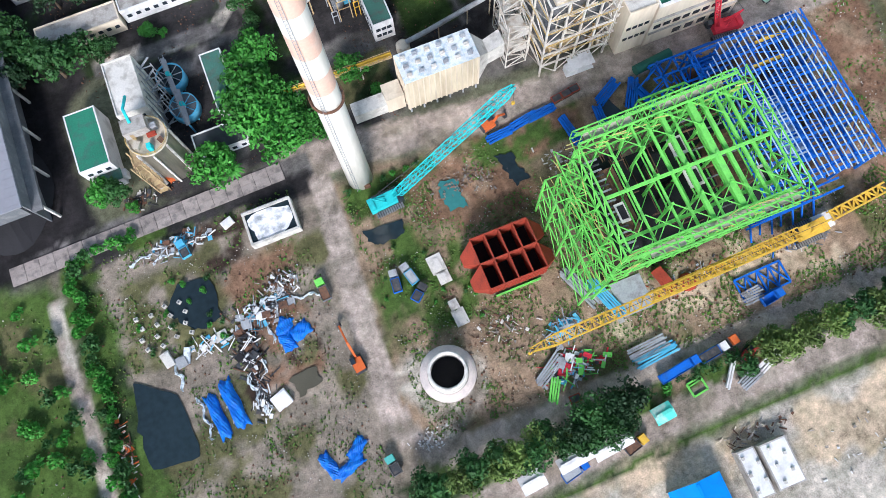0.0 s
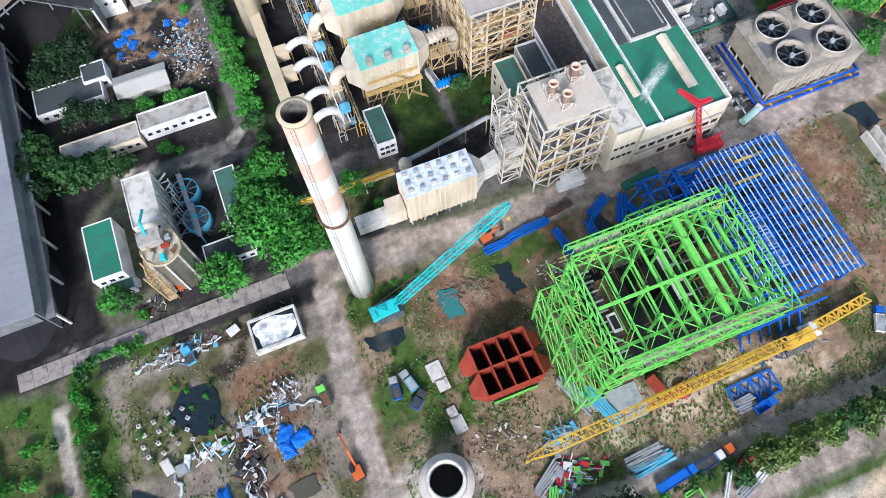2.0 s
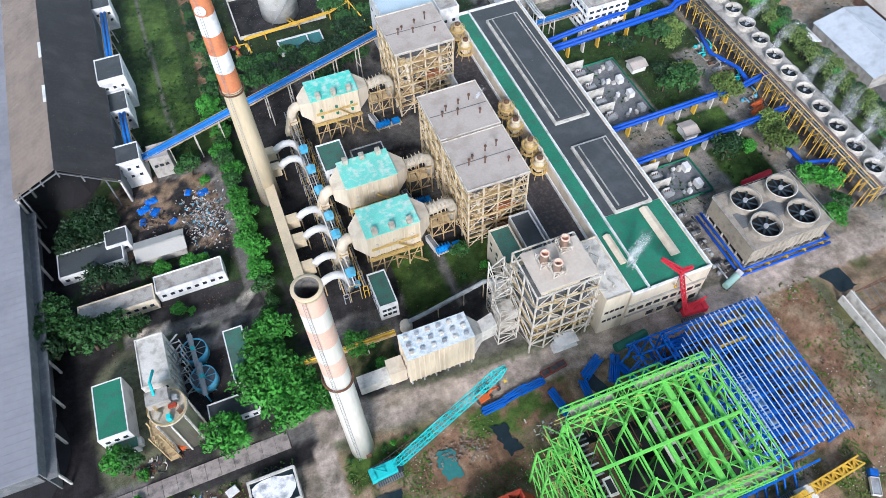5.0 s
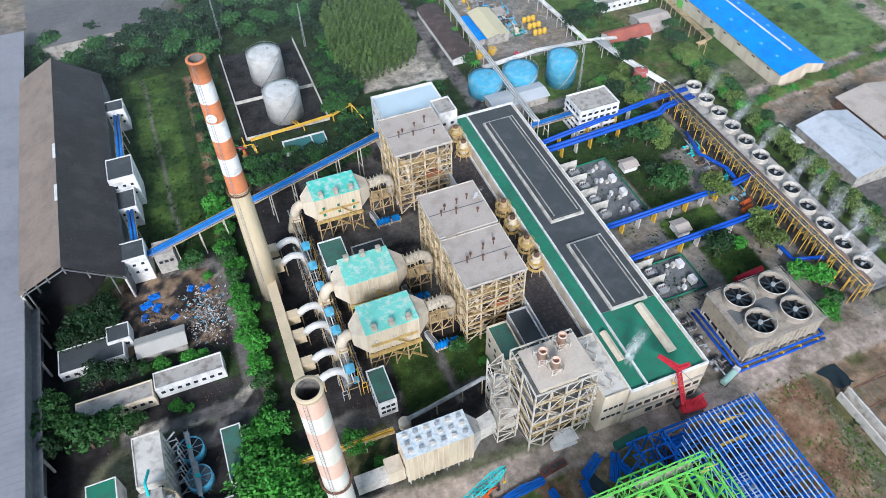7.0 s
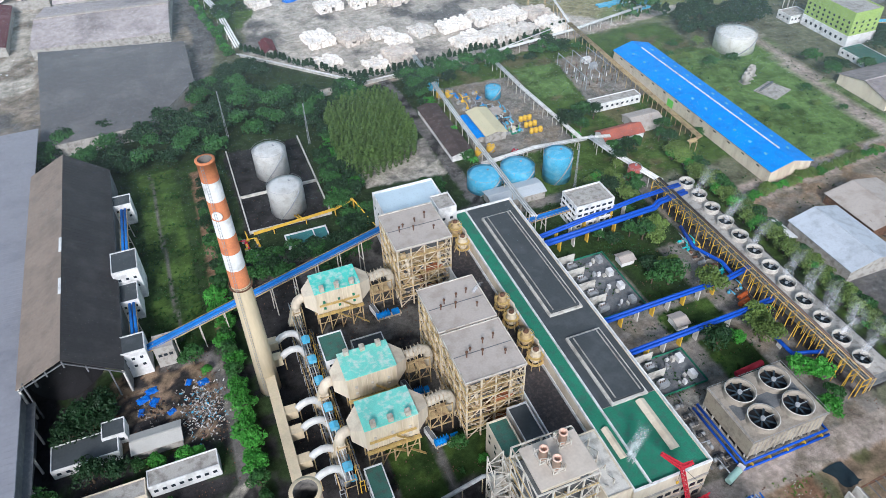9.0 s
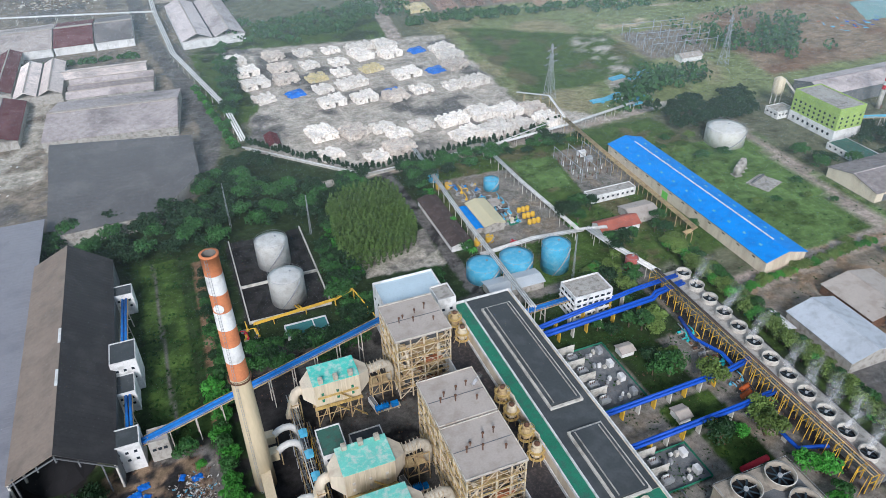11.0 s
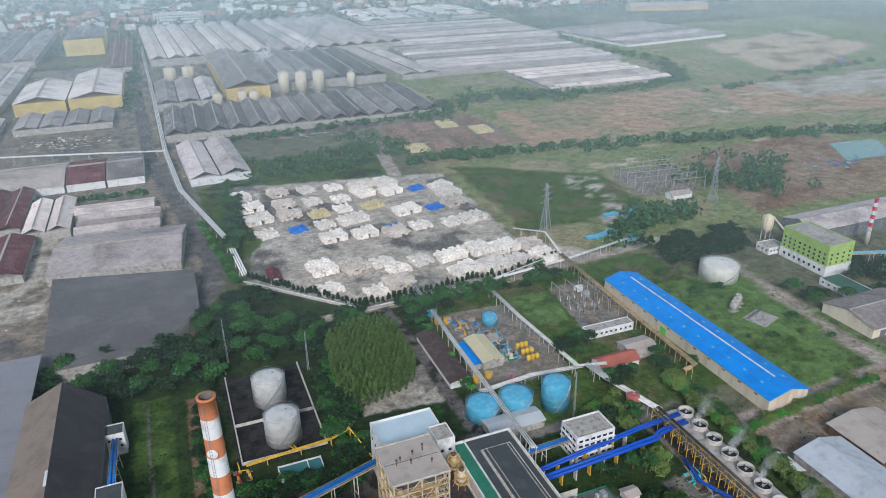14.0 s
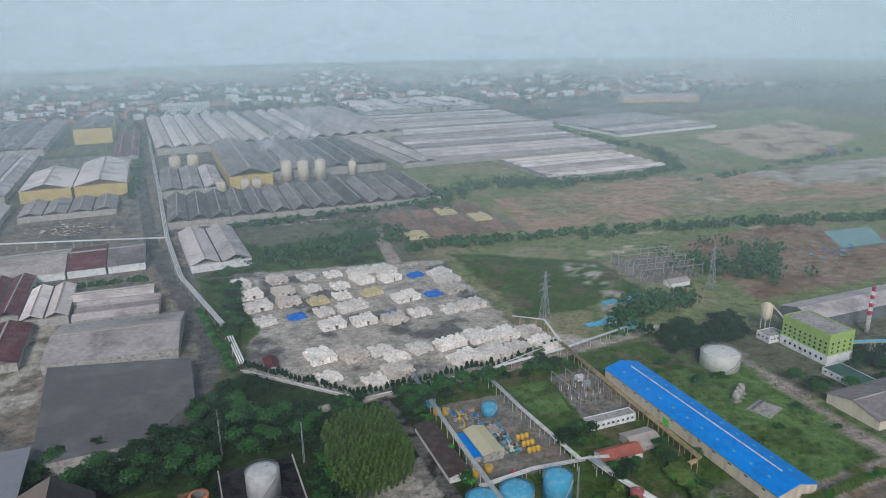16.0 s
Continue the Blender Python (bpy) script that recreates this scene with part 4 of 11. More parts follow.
# ---- boiler houses: open steel frames ----
def boiler(x0, y0, x1, y1, h, label):
    b = thing("boiler_house", label, "boiler house", ((x0 + x1) / 2, (y0 + y1) / 2, 0), 0, "boiler houses")
    a, d = x1 - x0, y1 - y0
    xs = [-a / 2 + a * i / 4 for i in range(5)]
    ys = [-d / 2 + d * i / 4 for i in range(5)]
    levels = [h * k / 6 for k in range(1, 6)]
    col_me = finish("column", cuboid(0, 0, 0, 0.5, 0.5, h), M_STEELB)
    for x in xs:
        for y in ys:
            if abs(x) > a / 2 - 0.1 or abs(y) > d / 2 - 0.1:
                same_part("column", col_me, b, pose(x, y, 0))
    bm = bmesh.new()
    for z in levels:
        for y in (ys[0], ys[-1]):
            add_bar(bm, (xs[0], y, z), (xs[-1], y, z), 0.35, 0.5)
        for x in (xs[0], xs[-1]):
            add_bar(bm, (x, ys[0], z), (x, ys[-1], z), 0.35, 0.5)
    zs = [0] + levels + [h]
    for i, (za, zb) in enumerate(zip(zs, zs[1:])):
        for k in range(4):
            if (i + k) % 2 == 0:
                for y in (ys[0], ys[-1]):
                    add_bar(bm, (xs[k], y, za), (xs[k + 1], y, zb), 0.25)
                for x in (xs[0], xs[-1]):
                    add_bar(bm, (x, ys[k], za), (x, ys[k + 1], zb), 0.25)
    loose_parts("beam", bm, M_STEELB, b)
    for i, z in enumerate(levels):
        part("floor_grating", cuboid(0.8, 1.0, z - 0.3, a - 3.4, d - 3.6, 0.12), M_TAN if i % 2 else M_DKGREY, b)
    # outer bracing, stair flights and the bent ducts seen through the frame
    bm = bmesh.new()
    for i, (za, zb) in enumerate(zip(zs, zs[1:])):
        for k in range(4):
            zm = (za + zb) / 2
            add_bar(bm, (xs[k], ys[0], zm), (xs[k + 1], ys[0], zm), 0.16)
            add_bar(bm, (xs[0], ys[k], zm), (xs[0], ys[k + 1], zm), 0.16)
            if (i + k) % 2:
                add_bar(bm, (xs[k + 1], ys[0], za), (xs[k], ys[0], zb), 0.18)
                add_bar(bm, (xs[0], ys[k + 1], za), (xs[0], ys[k], zb), 0.18)
    loose_parts("brace", bm, M_STEELB, b)
    for i, (za, zb) in enumerate(zip(zs[1:], zs[2:])):
        bm = bmesh.new()
        ya, yb = (ys[1], ys[2]) if i % 2 else (ys[2], ys[1])
        add_bar(bm, (xs[0] + 0.9, ya, za), (xs[0] + 0.9, yb, zb), 0.9, 0.18)
        part("stair_flight", bm, M_RAIL, b)
    for k, (x_, z_) in enumerate(((-a * 0.3, h * 0.62), (a * 0.08, h * 0.45), (a * 0.3, h * 0.7), (-a * 0.05, h * 0.25))):
        bm = bmesh.new()
        yf = ys[0] + 1.3
        add_pipe(bm, [(x_, yf + 5, z_ + 3), (x_, yf + 1, z_ + 3), (x_, yf, z_ + 2), (x_, yf, z_ - 4), (x_ + 2.5, yf, z_ - 6)], 0.75, 10)
        part("bent_duct", bm, (M_CREAM_W, M_TAN, M_CLADDUCT, M_RUST)[k], b)
    for z_, hh in ((h * 0.48, 2.4), (h * 0.14, 1.8)):
        part("rusty_duct", cuboid(a * 0.18, ys[0] + 1.2, z_, a * 0.34, 2.0, hh), mat("rust red casing", (0.33, 0.12, 0.05), dirt=(0.18, 0.08, 0.05), var=0.3), b, "rust red duct casing")
    for z_ in (h * 0.3, h * 0.55, h * 0.78):
        bm = bmesh.new()
        add_pipe(bm, [(xs[0] + 1.6, ys[0] + 2, z_), (xs[0] + 0.6, d * -0.1, z_ + 1.5), (xs[0] + 0.6, d * 0.2, z_ + 1.5), (xs[0] + 1.6, d * 0.42, z_)], 0.6, 10)
        part("bent_duct", bm, M_TAN, b)
    bm = bmesh.new()
    for z in levels:
        for hz in (0.55, 1.1):
            add_bar(bm, (xs[0], ys[0] - 0.35, z + hz), (xs[-1], ys[0] - 0.35, z + hz), 0.09)
            add_bar(bm, (xs[0] - 0.35, ys[0], z + hz), (xs[0] - 0.35, ys[-1], z + hz), 0.09)
        for i in range(13):
            add_bar(bm, (xs[0] + a * i / 12, ys[0] - 0.35, z), (xs[0] + a * i / 12, ys[0] - 0.35, z + 1.1), 0.09)
            add_bar(bm, (xs[0] - 0.35, ys[0] + d * i / 12, z), (xs[0] - 0.35, ys[0] + d * i / 12, z + 1.1), 0.09)
    part("handrail", bm, M_RAIL, b)
    part("furnace", cuboid(1.5, 1, 5, a * 0.5, d * 0.55, h - 7), M_TAN, b, "tan insulated furnace casing")
    part("back_pass", cuboid(-a * 0.28, 0.5, 8, a * 0.2, d * 0.5, h - 12), M_CREAM_W, b)
    bm = bmesh.new()
    rng = random.Random(int(x0 + y0))
    for i in range(22):
        x, y, z = rng.uniform(-a / 2 + 1, a / 2 - 1), rng.choice((-d / 2 + 1.2, -d / 2 + 2.4, d / 2 - 1.5)), rng.uniform(2, h - 7)
        add_pipe(bm, [(x, y, z), (x, y, z + rng.uniform(2, 6))], rng.uniform(0.2, 0.5), 8)
        x2 = rng.uniform(-a / 2 + 1, a / 2 - 4)
        add_pipe(bm, [(x2, y, z), (x2 + rng.uniform(2, 6), y, z)], rng.uniform(0.15, 0.4), 8)
        add_pipe(bm, [(-a / 2 + 1, rng.uniform(-d / 2 + 1, d / 2 - 5), z), (-a / 2 + 1, rng.uniform(-d / 2, d / 2 - 1), z)], 0.3, 8)
    loose_parts("pipe", bm, M_TAN, b)
    for i in range(9):
        part("plant_box", cuboid(rng.uniform(-a / 2 + 1.5, a / 2 - 1.5), -d / 2 + rng.uniform(1, 2.5), rng.choice(levels), rng.uniform(1, 2.6), 1.4, rng.uniform(1, 2.6)), M_TAN, b)
        part("plant_box", cuboid(-a / 2 + rng.uniform(1, 2), rng.uniform(-d / 2 + 1.5, d / 2 - 1.5), rng.choice(levels), 1.4, rng.uniform(1, 2.6), rng.uniform(1, 2.6)), M_TAN, b)
    part("roof_slab", cuboid(0, 0, h + 0.004, a + 1.2, d + 0.6, 0.6), M_GREYROOF, b)
    bm = bmesh.new()
    for sx_, sy_, lx, ly in ((0, -1, a + 1.2, 0.25), (0, 1, a + 1.2, 0.25), (-1, 0, 0.25, d), (1, 0, 0.25, d)):
        add_box(bm, sx_ * (a / 2 + 0.47), sy_ * (d / 2 + 0.17), h + 0.604, lx, ly, 0.35)
    part("roof_kerb", bm, M_STEELW, b)
    for x, y in ((-0.2, 0.05), (0.05, 0.12), (-0.05, -0.1), (0.25, 0.15), (0.3, -0.2), (-0.3, -0.05)):
        bm = bmesh.new()
        k = rng.uniform(1.6, 3.4)
        add_pipe(bm, [(x * a, y * d, h + 0.6), (x * a, y * d, h + k)], 0.22, 8)
        add_rings(bm, [(0.45, h + k), (0.45, h + k + 0.5)], 10, x * a, y * d)
        part("vent_pipe", bm, M_RUST, b)
    bm = bmesh.new()
    add_box(bm, 0, 0.0, h + 0.61, a, 0.25, 0.12)
    part("roof_seam", bm, M_DKGREY, b)
    return b


boiler(53, 123.5, 73, 144.5, 29.5, "open steel boiler house with a flat grey roof")
boiler(53, 146, 73, 167, 29.5, "open steel boiler house with a flat grey roof and vents")
boiler(53, 190, 74.5, 212, 29.5, "open steel boiler house with a stained grey roof")
flat_building("bunker_tower", "white concrete tower with a pale blue sheet roof", "building", 57, 220, 84, 236, 23, M_WHITE, mat("pale blue sheet roof", (0.5, 0.62, 0.68), var=0.12), 1.2, (18,), 6, 3)
flat_building("stair_tower", "white rendered stair tower with a stained grey roof", "building", 78, 212, 86, 222, 25, M_WHITE, M_CONC, 0.8, (16, 20), 2, 2)

# newest boiler in white lattice
nw = thing("boiler_house", "new boiler house in white lattice steel with three roof stacks", "boiler house", (64.5, 88.5, 0), 0, "boiler houses")
part("furnace", cuboid(0, 0.5, 8, 12, 10, 23), M_CREAM, nw, "cream insulated furnace casing")
part("lower_casing", cuboid(-3, 0, 5, 9, 12, 9), M_TAN, nw)
part("roof_slab", cuboid(0.6, -0.4, 32.5, 17.5, 13.6, 0.7), mat("beige roof deck", (0.56, 0.5, 0.42), dirt=(0.47, 0.41, 0.34), var=0.1, scale=0.2), nw)
for z in (8, 14, 20, 26):
    part("floor_grating", cuboid(0, 0, z, 17, 13.5, 0.15), M_DKGREY, nw)
for i, xx in enumerate((-9.5, -4.7, 0, 4.7, 9.5)):
    for j, yy in enumerate((-8, 0, 8)):
        if i in (0, 4) or j != 1:
            part("column", cuboid(xx, yy, 0, 0.45, 0.45, 32.4), M_STEELW, nw)
bm = bmesh.new()
lv = [0, 5.4, 10.8, 16.2, 21.6, 27, 32.4]
for i in range(6):
    for k, xx in enumerate((-9.5, -4.7, 0, 4.7)):
        for yy in (-8, 8):
            add_bar(bm, (xx, yy, lv[i + 1]), (xx + 4.75, yy, lv[i + 1]), 0.4)
            add_bar(bm, (xx, yy, lv[i]), (xx + 4.75, yy, lv[i + 1]), 0.2) if (i + k) % 2 else add_bar(bm, (xx + 4.75, yy, lv[i]), (xx, yy, lv[i + 1]), 0.2)
    for k, yy in enumerate((-8, 0)):
        for xx in (-9.5, 9.5):
            add_bar(bm, (xx, yy, lv[i + 1]), (xx, yy + 8, lv[i + 1]), 0.4)
            add_bar(bm, (xx, yy, lv[i]), (xx, yy + 8, lv[i + 1]), 0.2) if (i + k) % 2 else add_bar(bm, (xx, yy + 8, lv[i]), (xx, yy, lv[i + 1]), 0.2)
loose_parts("brace", bm, M_STEELW, nw)
rgn = random.Random(77)
for k in range(10):
    bm = bmesh.new()
    x_, z_ = rgn.uniform(-8.5, 8.5), rgn.uniform(4, 26)
    add_pipe(bm, [(x_, -6.6, z_ + 4), (x_, -7.2, z_ + 3), (x_, -7.2, z_), (x_ + rgn.uniform(-3, 3), -7.2, z_ - 1.5)], rgn.uniform(0.2, 0.55), 8)
    part("bent_pipe", bm, rgn.choice((M_TAN, M_CREAM, M_CLADDUCT, M_RUST)), nw)
for z in (9, 15, 21, 27):
    bm = bmesh.new()
    for hz in (0.6, 1.1):
        add_bar(bm, (-9.5, -8.4, z + hz), (9.5, -8.4, z + hz), 0.09), add_bar(bm, (-9.9, -8, z + hz), (-9.9, 8, z + hz), 0.09)
    part("handrail", bm, M_RAIL, nw)
for cx, cy, hh, w in ((-14, 1, 21, 6), (-12.5, 9, 26, 5), (14, -4, 22, 5), (13, 4, 25, 5)):
    bm = bmesh.new()
    lattice(bm, (cx, cy, 0), (cx, cy, hh), w, 6, 0.22, 1.0)
    for z in (7, 14):
        add_box(bm, cx, cy, z, w, w, 0.12)
    loose_parts("side_tower_member", bm, M_STEELW, nw)
for x, y in ((-3.2, 1.5), (-1.2, -2.5), (4.2, 4)):
    bm = bmesh.new()
    add_rings(bm, [(1.2, 33.2), (1.2, 37.5), (1.35, 37.5), (1.35, 37.9), (0.9, 37.9), (0.9, 35)], 18, x, y, cap1=True)
    st = part("roof_chimney", bm, M_FADED, nw)
    bm = bmesh.new()
    lattice(bm, (x, y, 33.2), (x, y, 36.2), 3.6, 2, 0.16)
    part("stack_frame", bm, M_STEELW, st)
bm = bmesh.new()
for z in (0.3, 3.2):
    add_box(bm, 2, -9.5, z, 7, 4, 0.2)
add_box(bm, -1, -10.0, 0, 3.2, 2.6, 2.6)
part("canopy", bm, M_WHITE, nw)

# ---- turbine hall ----
th = thing("turbine_hall", "long cream turbine hall with dark and green flat roofs", "power station hall", (99, 147, 0))
part("wall", cuboid(0, 0, 0, 27, 138, 18), M_CREAM_W, th)
part("roof", cuboid(2.6, 14.0, 18.004, 19.8, 109, 0.2), M_DARKROOF, th, "dark bitumen roof")
part("roof", cuboid(2.6, -54.8, 18.004, 19.8, 28, 0.2), M_GREENROOF, th, "green coated roof")
part("roof", cuboid(-10.4, 0, 18.004, 5.1, 136.5, 0.2), M_GREENROOF, th, "green coated roof strip")
bm = bmesh.new()
for x in (-13.2, 13.2, -7.6):
    add_box(bm, x, 0, 18, 0.5, 138, 1.1)
for y in (-68.8, 68.8):
    add_box(bm, 0, y, 18, 26, 0.5, 1.1)
loose_parts("parapet", bm, M_WHITE, th)
for y0, y1, s in ((148.5, 206.5, 1), (107, 135, 1)):
    yc, ln = (y0 + y1) / 2 - 147, y1 - y0
    sk = part("roof_monitor", cuboid(3.0, yc, 18.2, 11.6, ln, 1.6), M_DARKROOF, th)
    bm = bmesh.new()
    for x in (-6.2, 6.2):
        add_box(bm, 3.0 + x, yc, 18.2, 0.8, ln + 2.2, 1.0)
    for y in (-1, 1):
        add_box(bm, 3.0, yc + y * (ln / 2 + 0.7), 18.2, 11.6, 0.8, 1.0)
    part("monitor_kerb", bm, M_CONC_L, sk)
    bm = bmesh.new()
    for x in (-4.6, 4.6):
        add_box(bm, 3.0 + x, yc, 19.81, 0.35, ln - 1, 0.35)
    part("gutter", bm, M_CONC, sk)
for x, y, a, d in ((5.5, -52, 3.0, 19), (-10.4, -53, 2.2, 11)):
    bm = bmesh.new()
    add_roof(bm, x - a / 2, y - d / 2, x + a / 2, y + d / 2, 18.9, 19.7, "y", 0.1, 0.1)
    add_box(bm, x, y, 18.2, a - 0.5, d - 0.4, 0.9)
    part("ridge_vent", bm, M_CREAM_W, th)
part("south_band", cuboid(0, -69.1, 11.5, 27, 0.3, 1.0), M_CONC, th)
part("south_band", cuboid(0, -69.1, 5.5, 27, 0.3, 0.8), M_CONC, th)
windows(th, None, -13, 13, -69.05, (8.5,), 9, 2.0, 1.6, "s")
windows(th, None, -6, 13, -69.05, (2.6,), 5, 2.4, 2.2, "s")
ax = flat_building("control_annex", "cream annex with a pale flat roof", "building", 77, 78.5, 85.2, 100, 19.5, M_CREAM_W, M_CONC_L, 0.5, (7, 12), 4, 0)
by = thing("bunker_bay", "low dark-roofed bay with white parapets between boilers and hall", "building", (79.5, 163, 0))
part("wall", cuboid(0, 0, 0, 11.5, 122, 13), M_WHITE, by)
part("roof", cuboid(0, 0, 13.004, 10.6, 121, 0.15), mat("sooty roof", (0.06, 0.055, 0.055), dirt=(0.12, 0.1, 0.09), var=0.35, scale=1.0), by)
bm = bmesh.new()
for x in (-5.6, 5.6):
    add_box(bm, x, 0, 13, 0.4, 122, 1.3)
for y in (-60.8, 60.8):
    add_box(bm, 0, y, 13, 10.8, 0.4, 1.3)
loose_parts("parapet", bm, M_WHITE, by)
windows(by, None, -60, -40, -5.8, (10.5,), 6, 1.6, 1.2, "w")
flat_building("switch_room", "white block with dull green roof", "building", 57, 103, 64, 117, 15, M_CREAM_W, M_GREENROOF2, 0.9, (9, 12), 2, 3)
flat_building("switch_room", "white block with a dark roof beside the boiler", "building", 66, 104, 73, 121, 13, M_WHITE, M_DARKROOF, 0.9, (9,), 3, 3)


def cyclone(x, y):
    """Two tan blow-off vessels on splayed legs, with galleries and an outlet pipe."""
    v = thing("vent_cluster", "rusty tan blow-off tanks and vents on a steel frame", "vent", (x, y, 13.15), 0, "vent clusters")
    for k, (dx, dy, r, z) in enumerate(((0, 2.0, 1.9, 5.4), (0.7, -4.4, 2.0, 2.6))):
        bm = bmesh.new()
        add_rings(bm, [(r * 0.3, z - 2.2), (r, z), (r, z + 2.4), (r * 0.6, z + 3.3), (r * 0.6, z + 4.2), (r * 0.85, z + 4.2), (r * 0.85, z + 4.6), (r * 0.5, z + 4.6)], 18, dx, dy)
        part("vessel", bm, M_TAN if k == 0 else M_CREAM, v)
        bm = bmesh.new()
        add_rings(bm, [(r * 0.5, z + 4.61), (r * 0.5, z + 5.2), (r * 0.2, z + 5.4)], 14, dx, dy)
        part("cap", bm, M_RUST, v)
        for i in range(8):
            a0 = i * math.pi / 4
            bm = bmesh.new()
            add_bar(bm, (dx + r * 1.9 * math.cos(a0), dy + r * 1.9 * math.sin(a0), 0), (dx + r * 1.05 * math.cos(a0), dy + r * 1.05 * math.sin(a0), z + 1.6), 0.24)
            part("leg", bm, M_TAN, v)
        for zz in (z - 1.0, z + 2.2):
            bm = bmesh.new()
            add_rings(bm, [(r * 1.02, zz), (r * 1.5, zz), (r * 1.5, zz + 0.12), (r * 1.02, zz + 0.12)], 18, dx, dy, False, False, False)
            for i in range(12):
                a0 = i * math.pi / 6
                add_bar(bm, (dx + r * 1.5 * math.cos(a0), dy + r * 1.5 * math.sin(a0), zz), (dx + r * 1.5 * math.cos(a0), dy + r * 1.5 * math.sin(a0), zz + 1.1), 0.09)
            add_rings(bm, [(r * 1.48, zz + 1.1), (r * 1.53, zz + 1.1), (r * 1.53, zz + 1.2), (r * 1.48, zz + 1.2)], 18, dx, dy, False, False)
            part("gallery", bm, M_RAIL, v)
    bm = bmesh.new()
    add_pipe(bm, [(0.0, 2.0, 7.5), (2.4, 1.6, 7.6), (3.4, -0.5, 6.6), (3.0, -3.0, 5.4)], 0.4, 8)
    part("pipe", bm, M_CLADDUCT, v)


for y in (139, 158, 203):
    cyclone(82.4, y)

# small plant buildings between
flat_building("pump_house", "white pump house with a dull green roof", "building", 17, 108, 23, 121, 7.5, M_WHITE, M_GREENROOF2, 0.6, (2.5, 5.2), 3, 4)
flat_building("control_house", "white block with a dull green flat roof", "building", 16.5, 164, 25.5, 177, 11, M_WHITE, M_GREENROOF2, 0.6, (3, 6, 9), 3, 4)
flat_building("control_house", "low dark-roofed shed behind the collector", "building", 28, 163, 40, 175, 6, M_WHITE, M_DARKROOF, 0.6, (3,), 3, 3)


# ---- pipe racks along the fan side ----
def rack(x, y0, y1, z, m_frame, m_pipe, label, step=6.0, w=3.0, n=4, r=0.22):
    k = thing("pipe_rack", label, "pipe rack", (x, y0, 0), 0, "pipe racks")
    ln = y1 - y0
    bm = bmesh.new()
    for s in (-w / 2, w / 2):
        add_bar(bm, (s, 0, 0), (s, 0, z), 0.25)
    add_bar(bm, (-w / 2, 0, z), (w / 2, 0, z), 0.25)
    add_bar(bm, (-w / 2, 0, z * 0.6), (w / 2, 0, z * 0.6), 0.2)
    tres = finish("trestle", bm, m_frame)
    i = 0.0
    while i <= ln:
        same_part("trestle", tres, k, pose(0, i, 0))
        i += step
    for j in range(n):
        bm = bmesh.new()
        xx = -w / 2 + w * (j + 0.5) / n
        add_pipe(bm, [(xx, 0, z + 0.3), (xx, ln, z + 0.3)], r, 8)
        part("pipe", bm, m_pipe if j % 2 == 0 else M_DKGREY, k)
    return k


rack(12, 118, 200, 9, M_TAN, M_SILVER, "tan steel pipe rack with silver pipes along the fans", 6, 3.5)
rack(9.0, 118, 186, 5.5, M_GREYST, M_TAN, "grey steel walkway rack with pipes beside the fans", 6, 1.6, 2)
rack(15.5, 118, 186, 6.5, M_YELLOW, M_TAN, "yellow walkway frame beside the collectors", 6, 1.4, 2)
for y in (122, 138, 146, 158, 168, 178):
    cb = thing("motor_hood", "sky blue sheet motor hood", "hood", (12.5, y, 9.6), 0, "motor hoods")
    bm = bmesh.new()
    add_roof(bm, -1.4, -1.2, 1.4, 1.2, 1.6, 2.1, "y", 0.1, 0.1)
    add_box(bm, 0, 0, 0, 2.6, 2.2, 1.6)
    part("hood", bm, M_LBLUE, cb)


# ================= the building site =================
def bars(name, m_, parent, segs, w, label=""):
    """Every bar is a part of its own, on meshes shared by length."""
    for a, b in segs:
        bm = bmesh.new()
        add_bar(bm, a, b, w)
        part(name, bm, m_, parent, label)


gf = thing("boiler_framework", "bright green steel boiler frame under construction, unclad", "steel frame", (0, 0, 0))
GXS, GYS, GT = [46, 52.5, 59, 66, 73, 79.5, 86], [20.5, 27, 34, 41, 47], 34.0
colm = {}
for x in GXS:
    for y in GYS:
        if x in (46, 86, 66, 59, 73) or y in (20.5, 47):
            edge_ = x in (46, 86) or y in (20.5, 47)
            hgt = GT if x > 46 else 30
            if hgt not in colm:
                colm[hgt] = finish("column", cuboid(0, 0, 0, 0.55, 0.55, hgt), M_GREEN)
            same_part("column", colm[hgt], gf, pose(x, y, 0))
for z in (8.5, 17, 25.5, 30, GT):
    for y in (20.5, 47):
        bars("beam", M_GREEN, gf, [((46, y, z), (86, y, z))], 0.42)
    for x in (46, 86):
        bars("beam", M_GREEN, gf, [((x, 20.5, z), (x, 47, z))], 0.42)
for x, w in ((59, 0.5), (62.5, 0.6), (66, 1.0), (68.5, 0.5), (73, 1.5), (76, 0.9), (79.5, 0.7), (82, 0.7), (52.5, 0.5)):
    bars("girder", M_GREEN, gf, [((x, 20.5, GT - 1.2 - (0.5 if w < 1 else 0)), (x, 47, GT - 1.2 - (0.5 if w < 1 else 0)))], w)
for y, z in ((33.5, GT - 0.6), (24, GT - 3.0)):
    bars("girder", M_GREEN, gf, [((46, y, z), (86, y, z))], 0.7)
